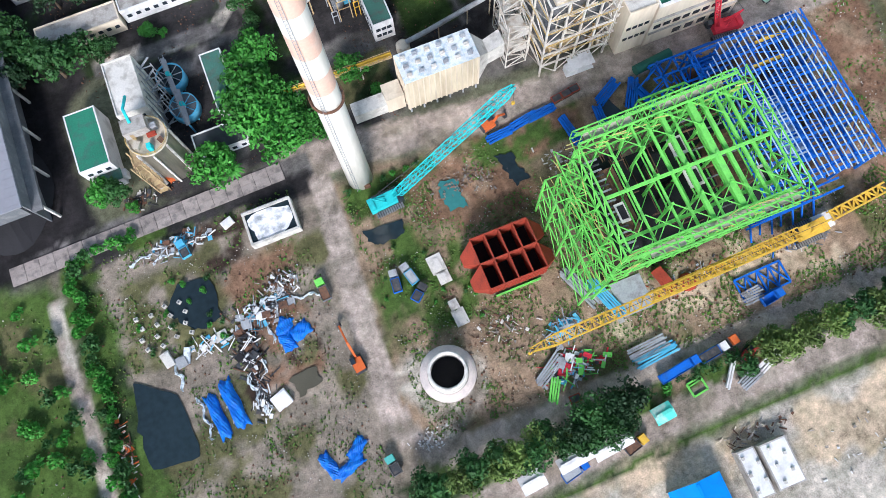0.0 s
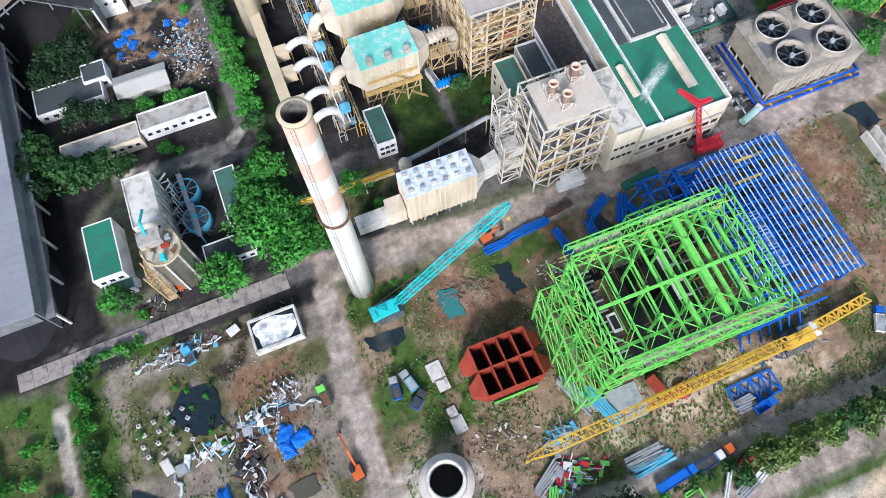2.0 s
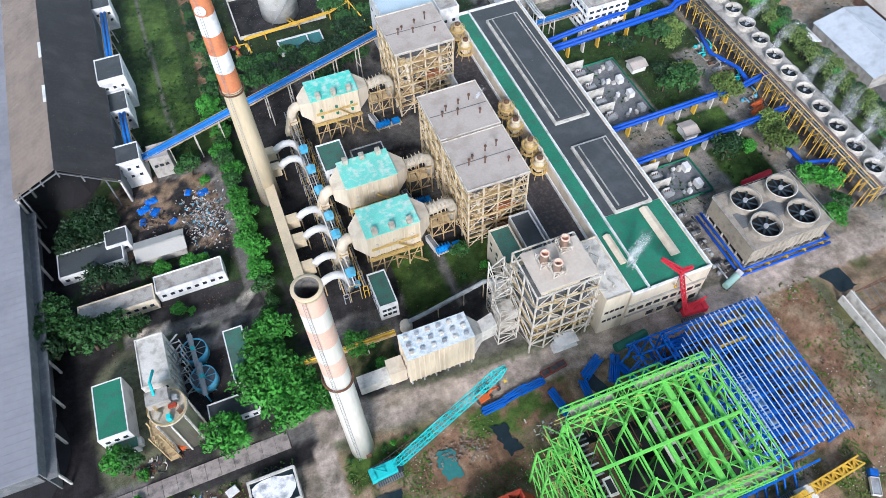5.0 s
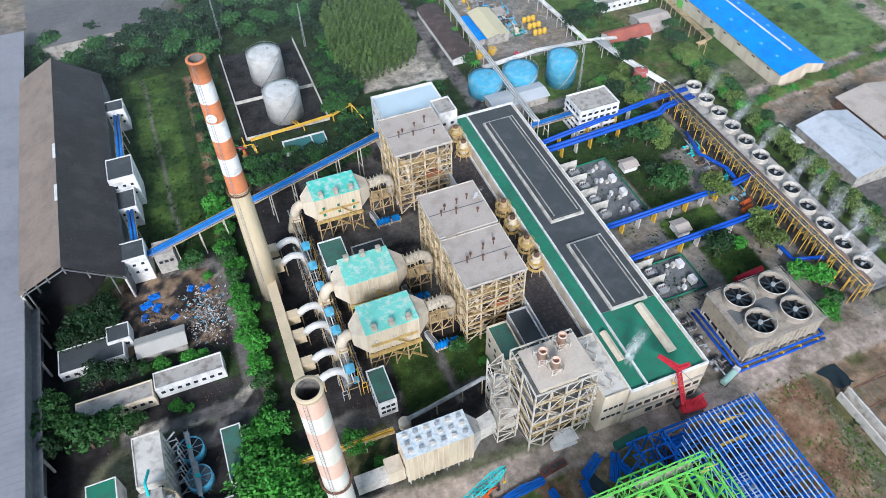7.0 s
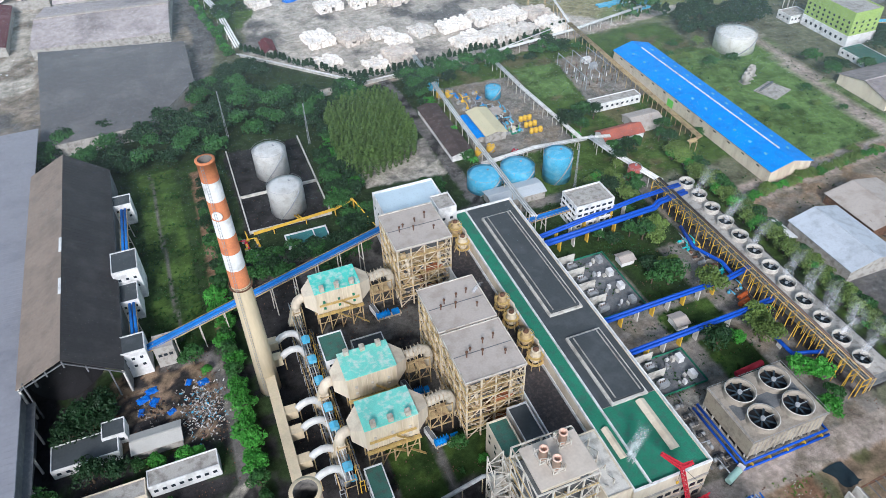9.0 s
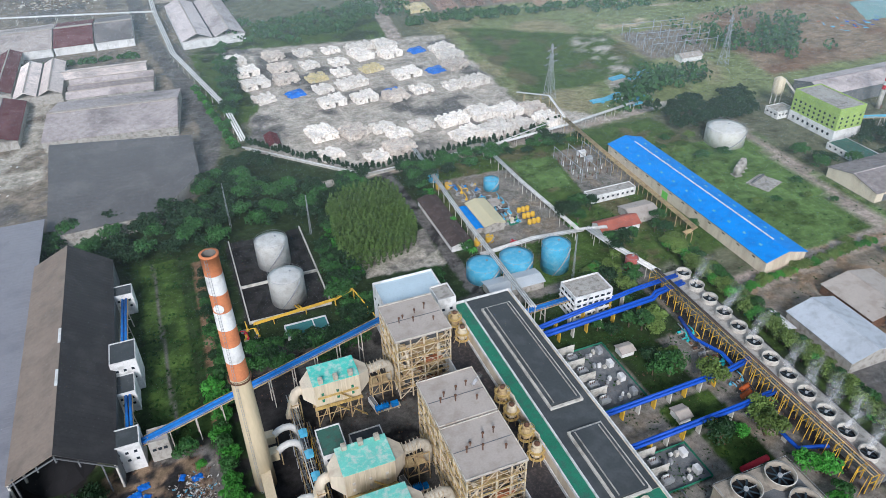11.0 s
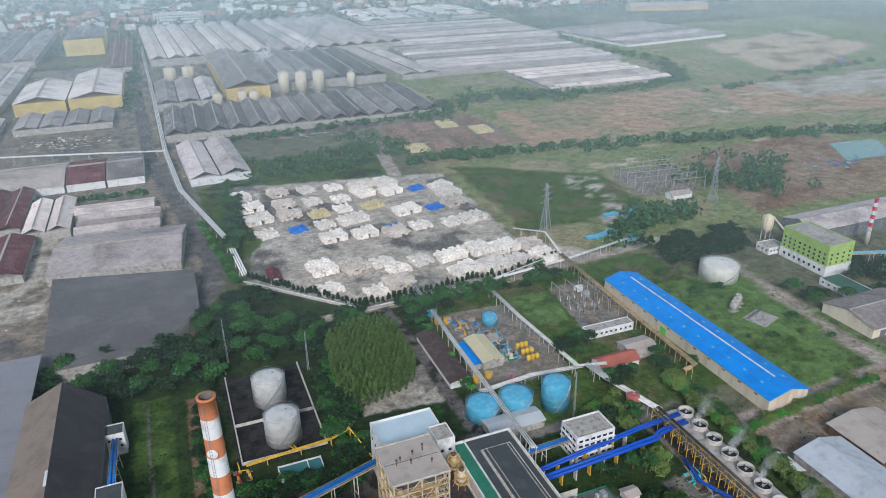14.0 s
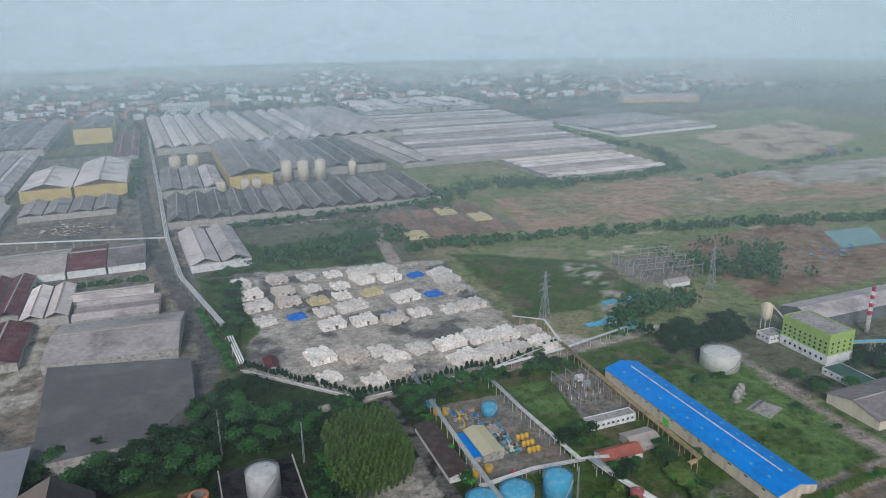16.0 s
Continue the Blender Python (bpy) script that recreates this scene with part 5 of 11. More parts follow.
# edge trusses and wall bracing
bm = bmesh.new()
for y, o in ((20.5, -3.2), (47, 3.2)):
    add_bar(bm, (46, y + o, GT), (86, y + o, GT), 0.29), add_bar(bm, (46, y + o, GT - 4), (86, y + o, GT - 4), 0.25)
    for i in range(12):
        x, x2 = 46 + i * 40 / 12, 46 + (i + 1) * 40 / 12
        add_bar(bm, (x, y, GT), (x2, y + o, GT), 0.20), add_bar(bm, (x2, y, GT), (x2, y + o, GT), 0.20)
        add_bar(bm, (x, y + o, GT), (x2, y + o, GT - 4), 0.18), add_bar(bm, (x, y, GT - 4), (x, y + o, GT - 4), 0.18), add_bar(bm, (x, y + o, GT - 4), (x, y + o, GT), 0.18)
loose_parts("truss_member", bm, M_GREEN, gf)
bm = bmesh.new()
for x, o in ((46, -3.5), (86, 2.5)):
    add_bar(bm, (x + o, 17.3, GT if o > 0 else 26), (x + o, 50.2, GT if o > 0 else 26), 0.29)
    for i in range(8):
        y, y2 = 17.3 + i * 32.9 / 8, 17.3 + (i + 1) * 32.9 / 8
        zt = GT if o > 0 else 26
        add_bar(bm, (x, y, zt), (x + o, y2, zt), 0.20), add_bar(bm, (x, y, zt), (x + o, y, zt), 0.20)
        add_bar(bm, (x + o, y, zt), (x + o, y2, zt - 5), 0.18)
loose_parts("truss_member", bm, M_GREEN, gf)
bm = bmesh.new()
lv = [0, 8.5, 17, 25.5, GT]
for k, (za, zb) in enumerate(zip(lv, lv[1:])):
    for i, (xa, xb) in enumerate(zip(GXS, GXS[1:])):
        for y in (20.5, 47):
            add_bar(bm, (xa, y, za), ((xa + xb) / 2, y, zb), 0.22), add_bar(bm, (xb, y, za), ((xa + xb) / 2, y, zb), 0.22)
    for i, (ya, yb) in enumerate(zip(GYS, GYS[1:])):
        for x in (46, 86):
            add_bar(bm, (x, ya, za), (x, yb, zb), 0.22), add_bar(bm, (x, yb, za), (x, ya, zb), 0.22)
loose_parts("brace", bm, M_GREEN, gf)
# lower west bay and stepped north bay
bm = bmesh.new()
for x in (38.5, 42):
    for y in (18, 25, 32, 39, 45):
        add_bar(bm, (x, y, 0), (x, y, 24), 0.45)
    for z in (8, 16, 24):
        add_bar(bm, (x, 18, z), (x, 45, z), 0.29)
for z in (8, 16, 24):
    for y in (18, 25, 32, 39, 45):
        add_bar(bm, (38.5, y, z), (46, y, z), 0.25)
    for ya, yb in ((18, 25), (25, 32), (32, 39), (39, 45)):
        add_bar(bm, (38.5, ya, z), (42, yb, z), 0.18), add_bar(bm, (38.5, ya, z - 8), (38.5, yb, z), 0.18), add_bar(bm, (42, yb, z), (46, ya, z), 0.18)
part("west_bay", bm, M_GREEN, gf)
bm = bmesh.new()
for x in (66, 70, 74, 78):
    add_bar(bm, (x, 47, GT - 2), (x - 1, 53.5, GT - 6), 0.29), add_bar(bm, (x - 1, 53.5, 0), (x - 1, 53.5, GT - 6), 0.29)
    add_bar(bm, (x, 47, GT - 9), (x - 1, 53.5, GT - 9), 0.25), add_bar(bm, (x - 1, 53.5, GT - 6), (x + 3, 47, GT - 6), 0.22)
add_bar(bm, (65, 53.5, GT - 6), (77, 53.5, GT - 6), 0.45), add_bar(bm, (65, 53.5, GT - 14), (77, 53.5, GT - 14), 0.29)
part("north_bay", bm, M_GREEN, gf)
# decks and hopper boxes are black so the frame's inside reads as shaded
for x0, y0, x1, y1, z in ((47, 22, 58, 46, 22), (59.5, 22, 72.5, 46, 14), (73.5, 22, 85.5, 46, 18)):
    part("deck", cuboid((x0 + x1) / 2, (y0 + y1) / 2, z, x1 - x0, y1 - y0, 0.22), M_BLACK, gf, "steel deck blackened with interior shade")
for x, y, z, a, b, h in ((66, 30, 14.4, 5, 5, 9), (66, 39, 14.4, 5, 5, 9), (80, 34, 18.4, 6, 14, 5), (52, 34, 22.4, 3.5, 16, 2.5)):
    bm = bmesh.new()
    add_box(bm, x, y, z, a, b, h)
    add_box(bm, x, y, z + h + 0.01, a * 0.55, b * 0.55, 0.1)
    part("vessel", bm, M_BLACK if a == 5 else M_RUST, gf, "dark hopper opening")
bm = bmesh.new()
rg = random.Random(5)
for i in range(60):
    x, y, z = rg.uniform(47, 84), rg.uniform(21, 46), rg.choice((14.5, 18.6, 22.6, 26))
    if rg.random() < 0.5:
        add_bar(bm, (x, y, z), (x, min(y + rg.uniform(3, 9), 46.5), z + rg.uniform(-0.5, 0.5)), 0.18)
    else:
        add_bar(bm, (x, y, z), (min(x + rg.uniform(2, 6), 85.5), y, z), 0.22)
loose_parts("scaffold_tube", bm, M_RUST, gf)
# black plates on the rims paint the dark of the open hoppers
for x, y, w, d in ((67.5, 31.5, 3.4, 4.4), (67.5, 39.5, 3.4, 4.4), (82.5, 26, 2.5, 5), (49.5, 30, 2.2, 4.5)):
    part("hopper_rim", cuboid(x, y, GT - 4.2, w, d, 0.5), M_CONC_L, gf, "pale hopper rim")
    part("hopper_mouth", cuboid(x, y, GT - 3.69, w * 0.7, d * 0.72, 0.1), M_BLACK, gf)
for k in range(20):
    part("tube_panel", cuboid(72 + (k % 2) * 5.2, 23 + k * 1.2, GT - 5.0, 4.6, 0.32, 0.3), M_RUST if k % 3 else M_DKGREY, gf, "dark boiler tubes")
for k in range(18):
    part("tube_panel", cuboid(49.2, 22.5 + k * 1.3, GT - 8.0, 3.2, 0.4, 0.4), M_GREYST if k % 2 else M_DARK, gf, "grey boiler tubes")
# plan bracing, cross ties and yellow scaffold tubes
bm = bmesh.new()
for i, (xa, xb) in enumerate(zip(GXS, GXS[1:])):
    for j, (ya, yb) in enumerate(zip(GYS, GYS[1:])):
        if j in (0, 3):
            add_bar(bm, (xa, ya, GT - 0.3), (xb, yb, GT - 0.3), 0.2), add_bar(bm, (xa, yb, GT - 0.3), (xb, ya, GT - 0.3), 0.2)
        add_bar(bm, (xa, ya, 25.5), (xb, yb, 25.5), 0.18)
    for z in (30, 25.5):
        add_bar(bm, (xa, 27, z), (xa, 41, z), 0.3)
loose_parts("plan_brace", bm, M_GREEN, gf)
bm = bmesh.new()
for i in range(46):
    y, x, z = rg.choice((18.2, 20.0, 48.4, 46.0)), rg.uniform(44, 84), GT + rg.uniform(-5, 1)
    add_bar(bm, (x, y, z), (x + rg.uniform(2, 4.5), y + rg.uniform(-0.6, 0.6), z + rg.uniform(-0.6, 0.6)), 0.15)
for i in range(40):
    x, y, z = rg.uniform(39, 46), rg.uniform(18, 46), rg.uniform(16, 29)
    add_bar(bm, (x, y, z), (x + rg.uniform(-0.6, 0.6), y + rg.uniform(2, 4), z + rg.uniform(-0.5, 0.5)), 0.14)
loose_parts("scaffold_tube", bm, mat("ochre scaffold tube", (0.6, 0.5, 0.16), dirt=(0.4, 0.3, 0.12), var=0.25), gf)
for x0, x1, y in ((50, 58, 18.9), (60, 74, 19.2), (76, 85, 19.0), (48, 60, 48.6), (66, 82, 48.8)):
    part("safety_deck", cuboid((x0 + x1) / 2, y, GT - 0.8, x1 - x0, 2.0, 0.1), M_CLADDUCT, gf, "pale scaffold boards")
bm = bmesh.new()
for y in (19.0, 49.0):
    for i in range(20):
        add_bar(bm, (46 + 2 * i, y, GT + 0.3), (46 + 2 * i, y, GT + 1.4), 0.1)
    add_bar(bm, (46, y, GT + 1.4), (86, y, GT + 1.4), 0.1)
    add_box(bm, 66, y, GT + 0.22, 40, 0.5, 0.08)
loose_parts("walkway_rail", bm, M_GREEN, gf)

# blue roof frame
M_BLUEW = mat("primed purlin", (0.5, 0.64, 0.8), dirt=(0.25, 0.42, 0.68), var=0.2)
bf = thing("roof_framework", "blue steel roof frame with pale purlins, not yet covered", "steel frame", (0, 0, 0))
bcol = finish("column", cuboid(0, 0, 0, 0.6, 0.6, 11.0), M_BLUE)
for x in (92, 99, 106, 113, 121):
    for y in (24, 34.5, 45, 55.5, 66):
        same_part("column", bcol, bf, pose(x, y, 0))
for y in (24, 29, 34.5, 40, 45, 50, 55.5, 61, 66):
    bars("rafter", M_BLUE, bf, [((90.5, y, 11.2), (121.5, y, 11.2)), ((90.5, y + 1.6, 9.6), (121.5, y + 1.6, 9.6))], 0.5)
for i in range(19):
    x = 91.8 + i * 1.62
    bars("purlin", M_BLUEW, bf, [((x, 23, 11.8), (x, 67 if i > 4 else 60 + i * 1.6, 11.8))], 0.24)
bm = bmesh.new()
for i in range(9):
    y = 24 + i * 5.2
    add_bar(bm, (91, y, 11.1), (106, min(y + 5, 66), 11.1), 0.2), add_bar(bm, (121, y, 11.1), (106, min(y + 5, 66), 11.1), 0.2)
    add_bar(bm, (121.3, y, 0), (121.3, min(y + 5.2, 66), 11), 0.25), add_bar(bm, (121.3, y, 11.4), (121.3, min(y + 5.2, 66), 11.4), 0.3)
    add_bar(bm, (90.8, y, 0), (90.8, min(y + 5.2, 66), 11), 0.25)
loose_parts("brace", bm, M_BLUE, bf)
for x in (94, 97.5, 101, 104.5, 108, 111.5, 115, 118.5):
    bars("floor_beam", M_BLUE, bf, [((x, 23.5, 7.2), (x, 66, 7.2))], 0.5)
for y in (26.5, 32, 37.5, 43, 48, 53, 58.5, 64):
    bars("floor_beam", M_BLUE, bf, [((90.8, y, 7.7), (121.3, y, 7.7))], 0.45)
for x in (91, 122.6):
    for i in range(16):
        y = 23 + i * 2.7
        bars("truss_member", M_BLUE, bf, [((x, y, 11.5), (x - 1.4, min(y + 2.7, 67), 11.5)), ((x - 1.4, y, 11.5), (x, min(y + 2.7, 67), 11.5))], 0.2)
    bars("edge_chord", M_BLUE, bf, [((x, 23, 11.5), (x, 67, 11.5)), ((x - 1.4, 23, 11.5), (x - 1.4, 67, 11.5))], 0.32)
part("panel_stack", cuboid(106, 40, 6, 5, 18, 0.5), mat("stacked sheets", (0.5, 0.62, 0.66), dirt=(0.25, 0.42, 0.6), var=0.3, scale=1.5), bf, "pale sheets stacked on a lower level")
part("floor_deck", cuboid(106, 40, 5.6, 9, 21, 0.3), M_BLUE, bf)
for y, x0, x1 in ((57, 104, 113), (63, 108, 117)):
    bars("crane_beam", M_YELLOW, bf, [((x0, y, 10.2), (x1, y, 10.2))], 0.7)
bm = bmesh.new()
rg = random.Random(8)
for i in range(26):
    x, y = rg.uniform(80, 97), rg.uniform(58, 70)
    k = rg.uniform(4, 9)
    add_bar(bm, (x, y, rg.uniform(0.5, 9)), (x + rg.uniform(-2, 6), y + rg.uniform(-7, 1), rg.uniform(1, 10)), rg.uniform(0.25, 0.5))
for x in (82, 87, 92):
    for y in (60, 68):
        add_bar(bm, (x, y, 0), (x, y, 9), 0.5)
    add_bar(bm, (x, 60, 9), (x, 68, 9), 0.5)
for y in (60, 64, 68):
    add_bar(bm, (80, y, 9), (98, y, 9), 0.5), add_bar(bm, (78, y - 2, 2), (84, y, 9), 0.4)
loose_parts("truss_member", bm, M_BLUE, bf)
bm = bmesh.new()
for i in range(7):
    add_bar(bm, (86 + i * 3, 16 + i % 2, 1), (87 + i * 3, 23, 6), 0.4), add_bar(bm, (86 + i * 3, 20, 4), (89 + i * 3, 20, 4), 0.5)
add_bar(bm, (84, 19, 6), (112, 20, 6), 0.5), add_bar(bm, (84, 22, 6), (112, 22.5, 6), 0.5)
loose_parts("truss_member", bm, M_BLUE, bf)

# red lead hopper block
rh = thing("steel_hopper", "red primed steel hopper block of eight open cells", "hopper", (26.3, 35.6, 0), 0)
a, d, H_ = 15.4, 13.6, 8.0
bm = bmesh.new()
for y in (-d / 2, 0, d / 2):
    add_box(bm, 0, y, 1.5, a, 0.35, H_ - 1.5)
for i in range(5):
    for s in (-1, 1):
        add_box(bm, -a / 2 + a * i / 4, s * d / 4, 1.5, 0.35, d / 2 - 0.36, H_ - 1.5)
loose_parts("cell_wall", bm, M_RED, rh)
# black floor paints the shade at the bottom of the cells
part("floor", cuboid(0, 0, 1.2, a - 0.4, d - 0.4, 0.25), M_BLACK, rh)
bm = bmesh.new()
for i in range(10):
    for s in (-1, 1):
        add_box(bm, -a / 2 + a * (i + 0.5) / 10, s * (d / 2 + 0.28), 1.5, 0.2, 0.2, H_ - 1.7)
for z in (3, 5, 7):
    for s in (-1, 1):
        add_box(bm, 0, s * (d / 2 + 0.28), z, a, 0.2, 0.2)
part("stiffener", bm, M_RED, rh)
for s in (-1, 1):
    for j in (-1, 1):
        bm = bmesh.new()
        x0_, x1_ = s * (a / 2 + 0.2), s * (a / 2 + 3.4)
        vs = []
        for x, hw, za, zb in ((x0_, d / 4 - 0.2, 1.5, 7.5), (x1_, d * 0.1, 1.0, 3.5)):
            vs.append([bm.verts.new((x, j * d / 4 + y, z)) for y, z in ((-hw, za), (hw, za), (hw, zb), (-hw, zb))])
        for i in range(4):
            bm.faces.new((vs[0][i], vs[0][(i + 1) % 4], vs[1][(i + 1) % 4], vs[1][i]))
        bm.faces.new(vs[1]), bm.faces.new(vs[0])
        part("spout", bm, M_RED, rh, fix=True)
for sx_ in (-6, 0, 6):
    for sy_ in (-1, 1):
        part("leg", cuboid(sx_, sy_ * d * 0.4, 0, 0.5, 0.5, 1.2), M_RED, rh)
part("trestle", cuboid(0, -d / 2 - 0.9, 0, a * 0.8, 0.5, 0.7), M_GREEN, rh, "green timber-like steel trestle")

# chimney stump
cs = thing("chimney_stump", "open pale concrete chimney stump with a wide footing", "chimney", (1.4, 14.4, 0))
bm = bmesh.new()
add_rings(bm, [(7.2, -0.1), (7.1, 0.5), (5.2, 0.9)], 40, cap1=False)
part("footing", bm, mat("pinkish concrete", (0.62, 0.55, 0.5), dirt=(0.5, 0.45, 0.42), var=0.12), cs)
bm = bmesh.new()
add_rings(bm, [(5.15, 0.4), (4.75, 9.0), (4.05, 9.0), (4.2, 0.4)], 40, cap0=False, cap1=False)
part("shell", bm, M_CONC_L, cs)
# black disc puts the shaft's inner shade into its floor
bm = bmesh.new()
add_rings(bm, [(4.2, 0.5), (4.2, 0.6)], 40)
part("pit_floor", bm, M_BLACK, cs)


# ---- cranes ----
def crawler(name, label, base, rz, m_body, tip, w, bays, bar, mast=None):
    c_ = thing(name, label, "crane", base, 0)
    up_ = part("superstructure", cuboid(0, 0, 1.6, 6.5, 3.4, 1.9, radians(rz)), m_body, c_)
    part("cab", cuboid(math.cos(radians(rz)) * 3.6 + 1.3 * math.sin(radians(rz)), math.sin(radians(rz)) * 3.6 - 1.3 * math.cos(radians(rz)), 1.6, 1.6, 1.4, 2.1, radians(rz)), M_GLASS, c_)
    for s in (-1, 1):
        bm = bmesh.new()
        ox, oy = -math.sin(radians(rz)) * 2.4 * s, math.cos(radians(rz)) * 2.4 * s
        part("crawler_frame", cuboid(ox, oy, 0.1, 7.6, 1.1, 1.2, radians(rz)), M_DARK, c_)
        for k in range(12):
            u = -3.6 + k * 0.65
            add_box(bm, ox + math.cos(radians(rz)) * u, oy + math.sin(radians(rz)) * u, 0.0, 0.4, 1.3, 1.35, radians(rz))
        loose_parts("track_shoe", bm, M_DKGREY, c_)
    part("counterweight", cuboid(-math.cos(radians(rz)) * 4.0, -math.sin(radians(rz)) * 4.0, 1.5, 1.5, 3.6, 2.4, radians(rz)), m_body, c_)
    root = Vector((math.cos(radians(rz)) * 2.0, math.sin(radians(rz)) * 2.0, 2.4))
    rel = Vector(tip) - Vector(base)
    bm = bmesh.new()
    mid = root.lerp(rel, 0.06)
    lattice(bm, root, mid, w * 0.5, 1, bar, 2.0)
    end = root.lerp(rel, 0.93)
    lattice(bm, mid, end, w, bays, bar)
    lattice(bm, end, rel, w, 2, bar, 0.4)
    part("boom", bm, m_body, c_)
    mh = Vector((-math.cos(radians(rz)) * 3.5, -math.sin(radians(rz)) * 3.5, 8.5))
    bm = bmesh.new()
    add_bar(bm, (0, 0.8, 3.4), mh, 0.3), add_bar(bm, (0, -0.8, 3.4), mh, 0.3)
    part("gantry", bm, m_body, c_)
    bm = bmesh.new()
    add_bar(bm, mh, rel, 0.1), add_bar(bm, rel, rel + Vector((0.4, 0, -8)), 0.08)
    part("rope", bm, M_DARK, c_)
    part("hook_block", cuboid(rel.x + 0.4, rel.y, rel.z - 9, 0.7, 0.5, 1.0), M_YELLOW, c_)
    return c_


crawler("crawler_crane", "turquoise crawler crane with a raised lattice boom", (3.0, 62.0, 0), 4, M_CYAN, (37.0, 62.6, 40.0), 2.0, 24, 0.13)
yc = crawler("crawler_crane", "yellow crawler crane with a long shallow lattice boom", (100, 13.2, 0), 182, M_YELLOW, (18.5, 9.6, 36.0), 2.2, 40, 0.15)
bm = bmesh.new()
lattice(bm, (96, 13.4, 4), (50, 11.5, 21.0), 2.8, 26, 0.18, 0.75)
part("boom_heel", bm, M_YELLOW, yc).matrix_basis = pose(-100, -13.2, 0)
bm = bmesh.new()
lattice(bm, (107, 14.5, 2.2), (124, 16.2, 1.8), 2.4, 9, 0.3)
part("boom_section", bm, M_YELLOW, yc, "spare yellow boom section on the ground").matrix_basis = pose(-100, -13.2, 0)
part("ballast_tray", cuboid(5, 1.0, 0.0, 5, 4, 2.2), M_WHITE, yc)
rc = crawler("crawler_crane", "red crawler crane beside the turbine hall", (107.5, 74.0, 0), 175, M_REDP, (99.0, 76.6, 25.5), 1.2, 16, 0.13)
bm = bmesh.new()
lattice(bm, (-8.5, 2.6, 25.5), (-12.5, 7.5, 27.5), 1.2, 5, 0.2, 0.5)
lattice(bm, (-8.5, 2.6, 25.5), (-5.2, 2.2, 26.5), 1.0, 4, 0.2, 0.6)
part("jib", bm, M_REDP, rc)


# ---- ponds ----
SHORES = []


def pond(pts, m_, label, z=0.32):
    """Water with an uneven shore."""
    SHORES.append((min(p[0] for p in pts), min(p[1] for p in pts), max(p[0] for p in pts), max(p[1] for p in pts)))
    bm = bmesh.new()
    outline = []
    rg_ = random.Random(int(pts[0][0] * 7 + pts[0][1]))
    for (xa, ya), (xb, yb) in zip(pts, pts[1:] + pts[:1]):
        for k in range(5):
            f = k / 5
            outline.append((xa + (xb - xa) * f + rg_.uniform(-0.5, 0.5), ya + (yb - ya) * f + rg_.uniform(-0.5, 0.5)))
    bm.faces.new([bm.verts.new((x, y, z)) for x, y in outline])
    bmesh.ops.recalc_face_normals(bm, faces=bm.faces)
    for f in bm.faces:
        if f.normal.z < 0:
            f.normal_flip()
    tagged(new("water", finish("water", bm, m_)), label, "pond", kind="structure")


pond([(-73, 42), (-63, 35), (-62, 18), (-74, 19.5), (-75, 30)], M_WATER, "dark still site pond")
pond([(-56, 62), (-47, 60.5), (-47, 49.5), (-53, 48), (-57, 51), (-60, 56)], M_WATER, "dark flooded foundation pit")
pond([(18, 62), (23, 61), (22, 57), (23, 53), (18, 53.5), (16.5, 58)], M_WATERG, "small milky green pond")
pond([(34.5, 63.5), (39, 62.5), (39.5, 58), (41, 54.5), (36.5, 53.5), (35.5, 58)], M_WATER, "small dark pond")
pond([(-5.5, 57), (5, 56.5), (4.5, 52.3), (-2, 51.5), (-5, 53.5)], M_WATER, "small dark pond by the dirt road")
pond([(-36, 28), (-29, 29), (-28.5, 24), (-35, 23)], mat("brown puddle", (0.09, 0.085, 0.06), rough=0.2, var=0.2), "shallow brown puddle")
pond([(66, 66), (70, 67), (72, 60), (69, 58)], M_WATER, "small dark pond between steel parts")
pond([(153, 70), (161, 70), (162, 62), (156, 62)], M_WATER, "dark pond beside the dirt track")
pond([(640, 525), (700, 517), (663, 469), (608, 474)], M_WATERG, "pale far pond with a dirt bank", 0.2)

# settling tank with white foam
st_ = thing("settling_tank", "concrete settling tank full of white foam", "tank", (-27, 68, 0))
bm = bmesh.new()
for sx_, sy_, lx, ly in ((0, -1, 13.4, 0.6), (0, 1, 13.4, 0.6), (-1, 0, 0.6, 8.2), (1, 0, 0.6, 8.2)):
    add_box(bm, sx_ * 6.4, sy_ * 4.4, 0, lx, ly, 3.2)
part("wall", bm, M_CONC_L, st_)
part("water", cuboid(0, 0, 0.2, 12.2, 8.2, 2.4), M_WATER, st_)
bm = bmesh.new()
fo = [0.95 + 0.12 * math.sin(2 * math.pi * i / 22 * 3 + 1) + 0.07 * math.sin(2 * math.pi * i / 22 * 5) for i in range(22)]
bm.faces.new([bm.verts.new((max(-5.9, min(5.9, 6.6 * f * math.cos(2 * math.pi * i / 22))), max(-3.9, min(3.9, 4.6 * f * math.sin(2 * math.pi * i / 22))), 2.66)) for i, f in enumerate(fo)])
part("foam", bm, mat("white foam", (0.82, 0.82, 0.82), dirt=(0.3, 0.33, 0.34), var=0.2, scale=0.5), st_)
bm = bmesh.new()
for i in range(9):
    for s in (-1, 1):
        add_bar(bm, (-6.4 + i * 1.6, s * 4.4, 3.2), (-6.4 + i * 1.6, s * 4.4, 4.2), 0.08)
for s in (-1, 1):
    add_bar(bm, (-6.4, s * 4.4, 4.2), (6.4, s * 4.4, 4.2), 0.1)
part("handrail", bm, M_GREYST, st_)

